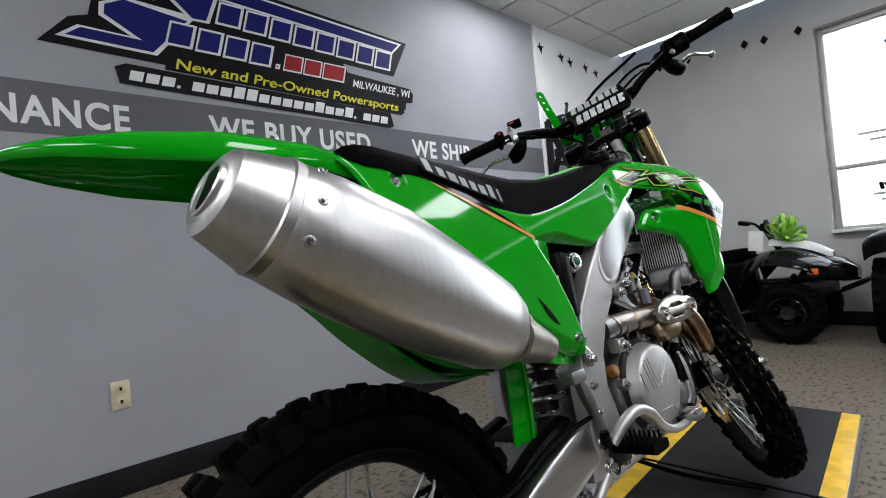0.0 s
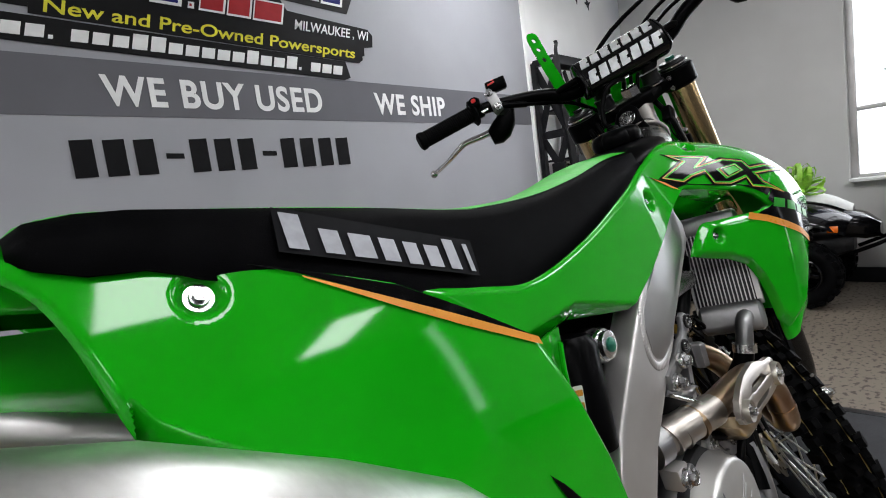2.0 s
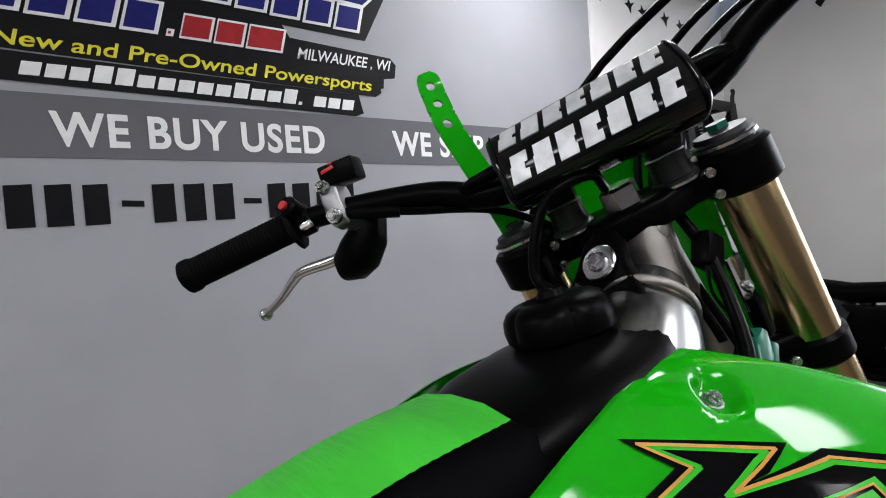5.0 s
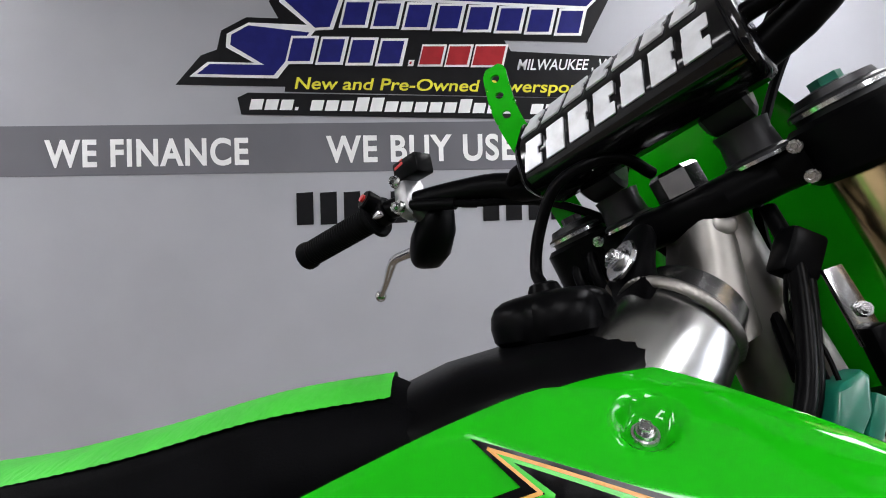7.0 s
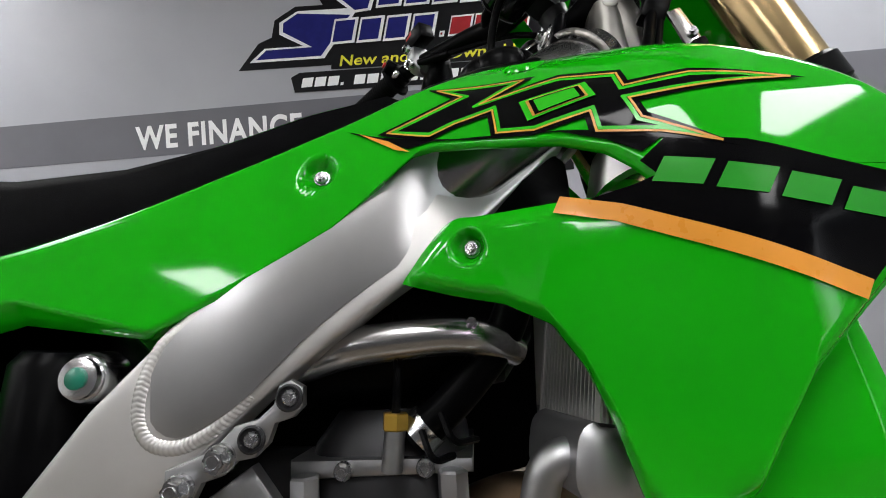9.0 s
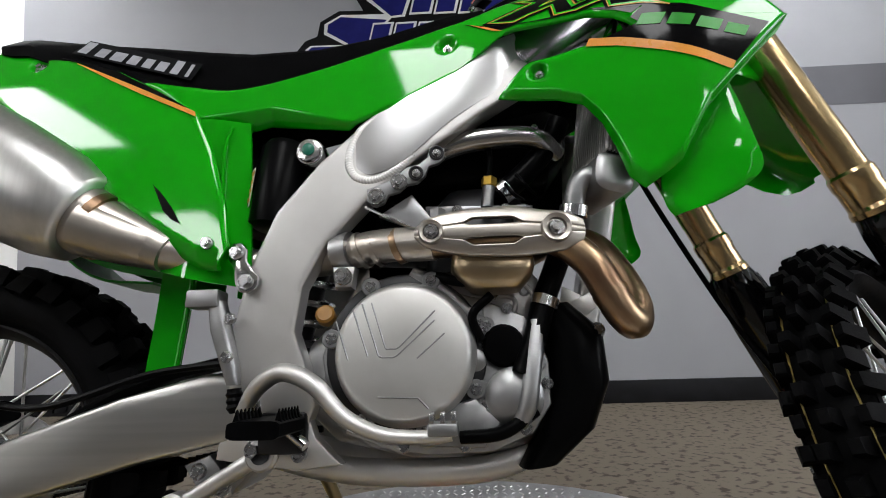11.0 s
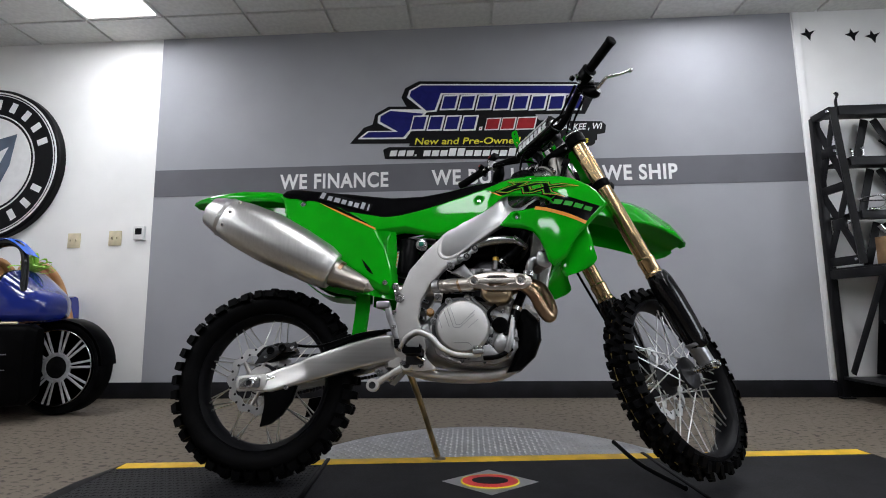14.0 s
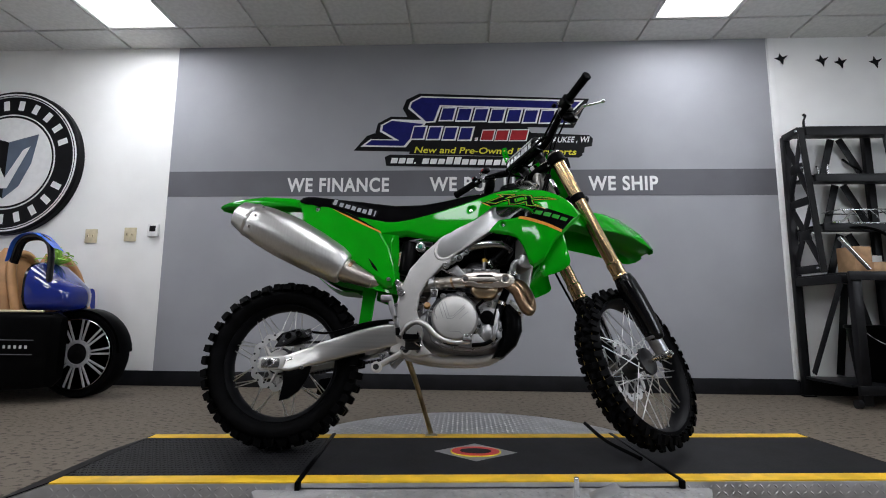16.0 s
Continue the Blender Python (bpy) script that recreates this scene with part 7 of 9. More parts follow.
# the pad: a long soft block, its lower face to the rider and its upper face leaning back
PADX = [(0.9871, 1.1982), (0.9761, 1.2009), (0.971, 1.2072), (0.9701, 1.2234), (0.971, 1.2378), (0.9733, 1.2441), (0.9825, 1.2612), (0.988, 1.2702), (0.994, 1.2738), (1.0101, 1.2747), (1.0239, 1.2702), (1.0294, 1.2576), (1.0304, 1.2288), (1.0276, 1.209), (1.0202, 1.2), (1.0055, 1.1973)]
bm = B()
rings = []
for y, f in ((0.0955, 0.86), (0.0945, 0.93), (0.0915, 0.985), (0.0880, 1.0), (0.04, 1.006), (-0.04, 1.006), (-0.0880, 1.0), (-0.0915, 0.985), (-0.0945, 0.93), (-0.0955, 0.86)):
    rings.append([V(1.004 + (x - 1.004) * f, y * 0.95, 1.238 + (z - 1.238) * f) for x, z in PADX])
skin(bm, rings)
pad = mp("bar_pad", bm, GLOSSBLACK, "shiny black bar pad", steer=True, angle=50)
for k in range(2):
    mp("pad_seam", tube(B(), [(1.004 + (x - 1.004) * 1.006, 0.0842 - 0.1684 * k, 1.238 + (z - 1.238) * 1.006) for x, z in PADX[:9]], 0.0012, 6, n=40), BLACK, parent=pad, steer=True)
NOTCH = (0.5, 0.0, 0.25, 0.6, 0.0, 0.3, 0.7)
for (x0, z0), (x1, z1) in (((0.9694, 1.2108), (0.97, 1.2365)), ((0.9746, 1.2477), (0.986, 1.268))):
    up = V(x1 - x0, 0, z1 - z0)
    h = up.length
    up.normalize()
    out = V(0, -1, 0).cross(up) * -1
    if out.x > 0:
        out = -out
    w = 0.0224
    for k in range(7):
        bm = B()
        y0 = 0.0800 - k * w
        # a heavy slanted block in three bands, the middle one cut back on one side
        for lo, hi, a, b in ((0.0, 0.36, 0.0, 1.0), (0.36, 0.62, 0.0, 1.0 - 0.4 * NOTCH[k]), (0.62, 1.0, 0.12 * NOTCH[k - 1], 1.0)):
            quad = []
            for q, v in ((lo, a), (lo, b), (hi, b), (hi, a)):
                quad.append(V(x0, y0 - (v * 0.76 + 0.24 * q) * w * 1.0, z0) + up * (q * h))
            v0 = [bm.verts.new(p + out * lift) for lift in (0.0, 0.0016) for p in quad]
            for f in ((0, 1, 2, 3), (4, 5, 6, 7), (0, 1, 5, 4), (1, 2, 6, 5), (2, 3, 7, 6), (3, 0, 4, 7)):
                bm.faces.new([v0[i] for i in f])
        mp("pad_print", bm, SILVER_PRINT, "silver printed block", parent=pad, steer=True)


def barpt(i, j, t):
    return (BC + V(*BAR[i])).lerp(BC + V(*BAR[j]), t)


for i, j, sd in ((1, 0, -1), (9, 10, 1)):
    d = (barpt(i, j, 1) - barpt(i, j, 0)).normalized()
    g0 = barpt(i, j, 0.02)
    prof = [(0, 0.0255), (0.004, 0.0270), (0.007, 0.0200)]
    for k in range(26):
        prof += [(0.008 + k * 0.0043, 0.0160), (0.0105 + k * 0.0043, 0.0168)]
    prof += [(0.122, 0.0185), (0.129, 0.0185), (0.132, 0.014)]
    mp("grip", lathe(B(), g0, d, prof, 24), RUBBER, "ribbed black rubber grip", steer=True, angle=30)
    # perch clamped to the bar by two bolts, hooded pivot under it, bent lever
    p = barpt(i, j, -0.42)
    y = V(0, sd, 0)
    mp("lever_perch", loft(B(), [(p + y * e, V(0.016 * f, 0, 0), V(0, 0, 0.026 * f)) for e, f in ((-0.002, 0.86), (0.001, 1.0), (0.016, 1.0), (0.019, 0.86))], 24, 3.2), CAST if sd > 0 else BLACK, "grey cast lever clamp", steer=True)
    lv0 = p + V(0.034, 0, -0.042) + y * 0.006
    mp("perch_arm", tube(B(), [p + V(0.004, 0, -0.012), p + V(0.018, 0, -0.026), lv0 + y * 0.022], [0.016, 0.015, 0.012], 14), DARKMETAL if sd > 0 else BLACK, "lever holder", steer=True)
    if sd < 0:
        y = y * 0.74
    mp("lever", tube(B(), [lv0, lv0 + y * 0.050 + V(0.006, 0, 0.004), lv0 + y * 0.094 + V(0.006, 0, 0.010), lv0 + y * 0.112 + V(0.010, 0, 0.008), lv0 + y * 0.150 + V(0.026, 0, 0.0), lv0 + y * 0.188 + V(0.042, 0, -0.003)], [0.0085, 0.0080, 0.0072, 0.0068, 0.0054, 0.0052], 14, n=40, wide=0.0075), POLISHED, "polished aluminium lever", steer=True)
    bm = B()
    bmesh.ops.create_uvsphere(bm, u_segments=16, v_segments=12, radius=0.0085, matrix=Matrix.Translation(lv0 + y * 0.191 + V(0.043, 0, -0.003)))
    mp("lever_ball", bm, POLISHED, steer=True)
    mp("perch_boot", loft(B(), [(lv0 + V(-0.010, 0, 0.026) - y * 0.030, V(0.012, 0, 0), V(0, 0, 0.012)), (lv0 + V(-0.008, 0, 0.010) - y * 0.016, V(0.022, 0, 0), V(0, 0, 0.022)), (lv0 + V(-0.004, 0, -0.002) + y * 0.004, V(0.026, 0, 0), V(0, 0, 0.026)), (lv0 + V(0.0, 0, -0.008) + y * 0.024, V(0.024, 0, 0), V(0, 0, 0.024)), (lv0 + V(0.002, 0, -0.010) + y * 0.042, V(0.015, 0, 0), V(0, 0, 0.016))], 20, 2.6), BLACK, "black rubber lever boot", steer=True)
    bolt(p + V(-0.0175, sd * 0.010, 0.017), (-1, 0, 0.25), r=0.0075, steer=True)
    bolt(p + V(-0.0185, sd * 0.008, -0.018), (-1, 0, -0.1), r=0.0080, steer=True)
    if sd > 0:
        q = barpt(i, j, -0.04)
        mp("switch_collar", lathe(B(), q - d * 0.010, d, [(0, 0.0150), (0.002, 0.0168), (0.014, 0.0168), (0.016, 0.0150)], 24), BLACK, "black switch collar", steer=True)
        mp("stop_switch", cyl(B(), q + V(-0.008, 0, 0.006), q + V(-0.026, 0, 0.012), 0.0125, chamfer=0.002), BLACK, "black stop switch", steer=True)
        mp("stop_button", cyl(B(), q + V(-0.0255, 0, 0.0118), q + V(-0.0290, 0, 0.0130), 0.0048), RED, "red stop button", steer=True)
        mp("collar_screw", box(B(), q + V(-0.016, -0.012, -0.014), (0.008, 0.014, 0.006), 0.0015), CHROME, steer=True)
        mp("switch_cube", box(B(), p + V(-0.006, -0.010, 0.027), (0.026, 0.042, 0.024), 0.003, pose(0, 0, 0, 8, -12, 0)), BLACK, "black map switch", steer=True)
        mp("switch_button", box(B(), p + V(-0.0190, -0.002, 0.033), (0.003, 0.016, 0.008), 0.001), RED, "red switch button", steer=True)
        mp("switch_clip", box(B(), p + V(-0.012, 0.012, 0.018), (0.010, 0.016, 0.004), 0.001), CHROME, steer=True)
    else:
        q = barpt(i, j, -0.12)
        mp("throttle_housing", loft(B(), [(q - d * 0.018, V(0.022, 0, 0), V(0, 0, 0.027)), (q + d * 0.016, V(0.022, 0, 0), V(0, 0, 0.027))], 22, 3.0), BLACK, "black throttle housing", steer=True)
        mp("start_button", cyl(B(), q + V(-0.02, 0.04, 0.004), q + V(-0.032, 0.04, 0.008), 0.009), BLACK, steer=True)
        mp("brake_master", loft(B(), [(p + V(0.02, 0.0, 0.0), V(0, 0.026, 0), V(0, 0, 0.02)), (p + V(0.045, 0, 0.0), V(0, 0.03, 0), V(0, 0, 0.022)), (p + V(0.055, 0, 0.0), V(0, 0.02, 0), V(0, 0, 0.016))], 20, 4.0), BLACK, "black brake master cylinder", steer=True)
# cables looping ahead of the plate
for pts in ([(-0.045, -0.235, 0.03), (0.03, -0.19, 0.10), (0.07, -0.09, 0.07), (0.08, -0.02, -0.05), (0.03, -0.02, -0.20)], [(-0.045, -0.245, 0.02), (0.04, -0.20, 0.085), (0.075, -0.10, 0.05), (0.085, -0.03, -0.06), (0.03, -0.03, -0.21)], [(-0.045, 0.245, 0.052), (-0.022, 0.19, 0.030), (0.020, 0.10, -0.010), (0.06, 0.03, -0.10), (0.02, 0.03, -0.22)]):
    mp("control_cable", tube(B(), [BC + V(*q) for q in pts], 0.0042, 8, n=40), BLACK, "black control cable", steer=True)
mp("clutch_cable_boot", tube(B(), [BC + V(-0.050, 0.255, 0.054), BC + V(-0.026, 0.20, 0.034)], 0.0065, 10), BLACK, steer=True)
# wiring and connectors by the head
plug = mp("connector", loft(B(), [((1.082, -0.102, 0.998), (0.011, 0, 0.005), (0, 0.010, 0)), ((1.088, -0.102, 1.010), (0.013, 0, 0.006), (0, 0.011, 0)), ((1.094, -0.100, 1.030), (0.012, 0, 0.005), (0, 0.010, 0)), ((1.096, -0.100, 1.034), (0.008, 0, 0.004), (0, 0.007, 0))], 20, 6.0), TEAL, "green wiring connector")
mp("connector_hood", box(B(), (1.104, -0.108, 1.012), (0.010, 0.008, 0.026), 0.002, pose(0, 0, 0, 0, 24, 0)), TEAL, parent=plug)
for e in (-0.004, 0.004):
    mp("connector_wire", tube(B(), [(1.092, -0.098 + e, 1.032), (1.090, -0.094 + e, 1.050), (1.084, -0.086 + e, 1.075), (1.090, -0.080, 1.105)], 0.0016, 6), BLACK, "thin black wire")
mp("connector", box(B(), (1.100, -0.078, 1.112), (0.026, 0.020, 0.034), 0.004, pose(0, 0, 0, 0, 24, 0)), BLACK, "black wiring connector")
mp("connector", box(B(), (1.134, -0.092, 1.045), (0.014, 0.014, 0.040), 0.003, pose(0, 0, 0, 0, -18, 0)), BLACK, "black wiring connector")
mp("wire_loom", tube(B(), [(1.040, -0.112, 0.985), (1.062, -0.110, 1.020), (1.080, -0.098, 1.062), (1.096, -0.080, 1.110), (1.100, -0.060, 1.150)], 0.0058, 12), BLACK, "black wiring loom")
mp("wire_loom", tube(B(), [(1.050, -0.106, 0.985), (1.074, -0.102, 1.020), (1.090, -0.092, 1.060), (1.106, -0.078, 1.110)], 0.0048, 10), BLACK, "black wiring loom")
br = mp("hose_bracket", slab(B(), [(1.106, 1.100), (1.120, 1.104), (1.140, 1.060), (1.136, 1.048), (1.124, 1.050)], -0.090, -0.086, 0.0012), POLISHED, "bright hose bracket")
bolt((1.127, -0.091, 1.074), (-0.3, -1, 0.2), r=0.0052)
mp("radiator_neck", lathe(B(), (1.112, -0.104, 0.985), (-0.2, -0.5, 1), [(-0.02, 0.022), (0.008, 0.022), (0.016, 0.016), (0.018, 0.004)], 24), CHROME, "bright radiator filler neck")

# -- foot controls, stand, skid guard
mp("brake_pedal", tube(B(), [(0.500, -0.140, 0.420), (0.525, -0.158, 0.450), (0.560, -0.172, 0.466), (0.600, -0.176, 0.450), (0.635, -0.176, 0.415), (0.680, -0.176, 0.394), (0.735, -0.176, 0.390), (0.760, -0.176, 0.393)], [0.010, 0.012, 0.0125, 0.012, 0.0105, 0.0095, 0.009, 0.009], 14, n=40, wide=0.009, up=(0, 1, 0)), ALU, "forged aluminium brake pedal")
mp("pedal_tip", box(B(), (0.752, -0.190, 0.400), (0.034, 0.034, 0.014), 0.003), CAST)
for k in range(3):
    mp("pedal_tooth", box(B(), (0.740 + k * 0.012, -0.190, 0.412), (0.005, 0.030, 0.012), 0.001), CHROME)
for sd in (-1, 1):
    fp = mp("footpeg", loft(B(), [((0.545, y * sd, 0.404), (0.030, 0, 0), (0, 0, 0.010)) for y in (0.125, 0.135, 0.20, 0.212)], 20, 5.0), BLACK, "black toothed footpeg")
    for k in range(7):
        for e in (-1, 1):
            mp("peg_tooth", slab(B(), [(0.545 + e * 0.024 - 0.004, 0.412), (0.545 + e * 0.024 + 0.004, 0.412), (0.545 + e * 0.024, 0.426)], sd * (0.138 + k * 0.010), sd * (0.142 + k * 0.010)), BLACK, parent=fp)
    mp("peg_bracket", box(B(), (0.545, sd * 0.118, 0.392), (0.06, 0.022, 0.05), 0.005), DARKMETAL)
    mp("peg_spring", tube(B(), [(0.555, sd * 0.13, 0.395), (0.58, sd * 0.135, 0.378)], 0.007, 10), CHROME)
lk = mp("linkage_rod", tube(B(), [(0.410, -0.108, 0.304), (0.460, -0.108, 0.334), (0.516, -0.108, 0.366)], 0.010, 12, wide=0.012), ALU, "forged aluminium suspension link")
for p, r in (((0.408, 0.303), 0.0205), ((0.518, 0.367), 0.021)):
    mp("link_eye", cyl(B(), (p[0], -0.122, p[1]), (p[0], -0.094, p[1]), r, chamfer=0.003), ALU, parent=lk)
    mp("link_eye_bore", lathe(B(), (p[0], -0.1215, p[1]), (0, -1, 0), [(0, r * 0.55), (0.003, r * 0.55), (0.001, r * 0.3)], 20), DARKMETAL, parent=lk)
mp("rocker", slab(B(), [(0.43, 0.355), (0.50, 0.40), (0.49, 0.345), (0.455, 0.308)], -0.06, 0.06, 0.006), CAST)
mp("rocker_lug", slab(B(), [(0.405, 0.352), (0.44, 0.365), (0.462, 0.34), (0.45, 0.315), (0.425, 0.325)], -0.095, -0.07, 0.004), CAST)
bolt((0.428, -0.098, 0.345), r=0.010)
bolt((0.462, -0.098, 0.325), r=0.010)
mp("side_stand", tube(B(), [(0.492, 0.105, 0.385), (0.500, 0.125, 0.355), (0.540, 0.185, 0.24), (0.590, 0.262, 0.075), (0.596, 0.270, 0.055)], [0.013, 0.012, 0.0105, 0.010, 0.011], 14), STANDMETAL, "plated steel side stand")
mp("stand_foot", loft(B(), [((0.598, 0.270, 0.050), (0.026, 0, 0), (0, 0.017, 0.004)), ((0.598, 0.270, 0.043), (0.030, 0, 0), (0, 0.020, 0.004))], 20, 3.0), STANDMETAL)
mp("stand_bracket", box(B(), (0.50, 0.10, 0.385), (0.04, 0.03, 0.06), 0.005), DARKMETAL)
bm = B()
rings = []
for x, z, w, tk2 in ((0.895, 0.545, 0.075, 0.03), (0.925, 0.505, 0.085, 0.04), (0.925, 0.44, 0.088, 0.042), (0.905, 0.385, 0.085, 0.038), (0.870, 0.345, 0.070, 0.026)):
    rings.append((V(x, -0.045, z), V(tk2, 0, tk2 * 0.15), V(0, w, 0)))
loft(bm, rings, 24, 3.5)
mp("engine_guard", bm, BLACK, "black plastic engine side guard")
bolt((0.952, -0.115, 0.510), r=0.010)
mp("guard_bracket", slab(B(), [(0.915, 0.545), (0.955, 0.565), (0.968, 0.548), (0.94, 0.528)], -0.095, -0.088, 0.002), ALU)
# rear brake master cylinder
mcyl = mp("rear_master_cylinder", loft(B(), [((0.452, -0.135, 0.560), (0.011, 0, 0), (0, 0.011, 0)), ((0.462, -0.136, 0.520), (0.013, 0, 0), (0, 0.013, 0)), ((0.478, -0.137, 0.475), (0.011, 0, 0), (0, 0.011, 0)), ((0.484, -0.137, 0.452), (0.008, 0, 0), (0, 0.008, 0))], 18, 3.0), CAST, "cast rear brake master cylinder")
mp("master_reservoir", box(B(), (0.437, -0.135, 0.563), (0.044, 0.032, 0.024), 0.004), CAST, parent=mcyl)
mp("master_bellows", lathe(B(), (0.485, -0.137, 0.448), (0.12, 0, -1), [(0, 0.009)] + [(0.003 + 0.004 * k, 0.0105 if k % 2 else 0.0085) for k in range(6)] + [(0.03, 0.006)], 16), BLACK)
for z in (0.535, 0.487):
    bolt((0.477, -0.148, z), r=0.0075)
bpy.data.objects.remove(BOLT)

# ---------------------------------------------------------------- steel rack at the right of the wall
RX0, RX1, RYB = 3.36, 4.62, 1.985
TOPY, MIDY, BENCHY = 1.80, 1.69, 1.50
rk = thing("steel_rack", "black steel workbench rack with sloping truss ends and shelves", "rack")


def front_y(z):
    return TOPY + (MIDY - TOPY) * (2.05 - z) / 1.15


def bar(name, pts, thick=0.010, wide=0.03, up=(1, 0, 0)):
    return part(name, tube(B(), pts, thick, 4, wide=wide, up=up), RACK, rk)


for x in (RX0, (RX0 + RX1) / 2, RX1):
    part("post", box(B(), (x, RYB, 1.02), (0.055, 0.04, 2.04), 0.004), RACK, rk)
    bar("front_post", [(x, front_y(0.92), 0.92), (x, front_y(2.04), 2.04)], 0.022, 0.036)
    part("bench_leg", box(B(), (x + (0.05 if x < 3.5 else 0), BENCHY, 0.45), (0.06, 0.05, 0.86), 0.004), RACK, rk)
    part("caster", cyl(B(), (x - 0.015, BENCHY, 0.03), (x + 0.015, BENCHY, 0.03), 0.029, seg=16), DARKMETAL, rk)
    part("foot_plate", box(B(), (x, RYB - 0.02, 0.006), (0.085, 0.05, 0.012), 0.002), RACK, rk)
for x in (RX0, RX1):
    # truss end: crossed flats with a gusset at each crossing
    for z0, z1 in ((1.48, 2.00), (0.96, 1.46)):
        zm = (z0 + z1) / 2
        for za, zb in ((z0, z1), (z1, z0)):
            bar("end_brace", [(x, front_y(za), za), (x, RYB, zb)], 0.008, 0.030)
        part("gusset", box(B(), (x, (front_y(zm) + RYB) / 2, zm), (0.020, 0.12, 0.075), 0.003), RACK, rk)
        part("end_rail", box(B(), (x, (front_y(z0) + RYB) / 2, z0 - 0.01), (0.018, RYB - front_y(z0), 0.06), 0.002), RACK, rk)
    part("end_rail", box(B(), (x, (TOPY + RYB) / 2, 2.03), (0.05, RYB - TOPY, 0.05), 0.003), RACK, rk)
    part("end_rail", box(B(), (x, (BENCHY + RYB) / 2, 0.86), (0.045, RYB - BENCHY - 0.03, 0.06), 0.003), RACK, rk)
    bar("end_brace", [(x, BENCHY + 0.05, 0.84), (x, RYB - 0.10, 0.18)], 0.008, 0.026)
    bar("hook", [(x + 0.03, TOPY, 2.05), (x + 0.03, TOPY, 2.10), (x + 0.045, TOPY, 2.14), (x + 0.03, TOPY, 2.16)], 0.007, 0.016)
    for z in (1.20, 1.72, 2.02, 0.95):
        part("bolt", cyl(B(), (x - 0.045, front_y(z), z), (x - 0.036, front_y(z), z), 0.010, seg=8), CHROME, rk)
for z in (1.655, 1.27):
    y0 = front_y(z)
    part("shelf", box(B(), ((RX0 + RX1) / 2, (y0 + RYB) / 2, z), (RX1 - RX0 - 0.05, RYB - y0, 0.016), 0.002), RACK, rk)
    part("shelf_lip", box(B(), ((RX0 + RX1) / 2, y0 - 0.012, z - 0.018), (RX1 - RX0 - 0.08, 0.020, 0.060), 0.003), RACK, rk)
for z, d in ((0.895, 0.06), (0.14, 0.06)):
    part("shelf", box(B(), ((RX0 + RX1) / 2, (BENCHY + RYB) / 2 + 0.01, z), (RX1 - RX0 + 0.02, RYB - BENCHY - 0.05, 0.020), 0.003), RACK, rk)
    part("shelf_lip", box(B(), ((RX0 + RX1) / 2, BENCHY - 0.034, z - 0.018), (RX1 - RX0 + 0.02, 0.018, d), 0.003), RACK, rk)
part("top_panel", box(B(), ((RX0 + RX1) / 2, (TOPY + RYB) / 2, 2.035), (RX1 - RX0 - 0.06, RYB - TOPY - 0.01, 0.020), 0.003), RACK, rk)
part("top_rail", box(B(), ((RX0 + RX1) / 2, TOPY - 0.005, 2.02), (RX1 - RX0 - 0.06, 0.03, 0.07), 0.004), RACK, rk)
for x0 in (RX0 + 0.12, (RX0 + RX1) / 2 + 0.10):
    for z0, z1 in ((1.67, 2.02), (1.29, 1.64), (0.92, 1.24), (0.16, 0.85)):
        bar("back_brace", [(x0 + 0.14, RYB, z0), (x0 + 0.24, RYB, z1)], 0.006, 0.030, (0, 1, 0))
        bar("back_brace", [(x0 + 0.48, RYB - 0.002, z0), (x0 + 0.30, RYB - 0.002, z1)], 0.006, 0.030, (0, 1, 0))
# what lies on the rack
stood = set(scene.objects)
for dx, hgt in ((0.0, 0.075), (0.075, 0.085)):
    bt = thing("long_bolt", "slim bright bolt standing on the upper rack shelf", "bolt", "bolts on the rack", Matrix.Translation((3.42 + dx, 1.74, 1.664)))
    part("shank", cyl(B(), (0, 0, 0), (0, 0, hgt), 0.006), CHROME, bt)
    part("head", cyl(B(), (0, 0, hgt), (0, 0, hgt + 0.010), 0.012, seg=6), CHROME, bt)
hk = thing("bent_rod", "black bent steel rod lying on the upper rack shelf", "tool")
part("rod", tube(B(), [(3.58, 1.70, 1.79), (3.66, 1.72, 1.745), (3.74, 1.74, 1.71), (3.73, 1.75, 1.672)], 0.008, 8), BLACK, hk)
turns = []
for k in range(8 * 12):
    a = k / 12 * 2 * math.pi
    turns.append(V(4.25 + 0.045 * math.cos(a), 1.78 + 0.045 * math.sin(a), 1.664 + 0.008 + k * 0.0020))
tagged(part("coil_spring", tube(B(), turns, 0.008, 6, n=len(turns)), DARKMETAL), "dark coil spring standing on the rack's upper shelf", "spring")
wb = thing("wire_basket", "chromed wire rack lying on the middle shelf", "basket")
for z, y0 in ((1.282, 1.62), (1.40, 1.70)):
    part("wire_ring", tube(B(), [(3.52, y0, z), (3.88, y0, z), (3.88, y0 + 0.16, z), (3.52, y0 + 0.16, z), (3.52, y0 + 0.005, z)], 0.005, 6, n=40), CHROME, wb)
for k in range(6):
    part("wire", tube(B(), [(3.52 + k * 0.072, 1.62, 1.282), (3.50 + k * 0.072, 1.61, 1.33), (3.54 + k * 0.068, 1.70, 1.40)], 0.004, 6), CHROME, wb)
part("wire", tube(B(), [(3.38, 1.60, 1.285), (3.46, 1.60, 1.295), (3.54, 1.62, 1.36)], 0.009, 6), CHROME, wb)
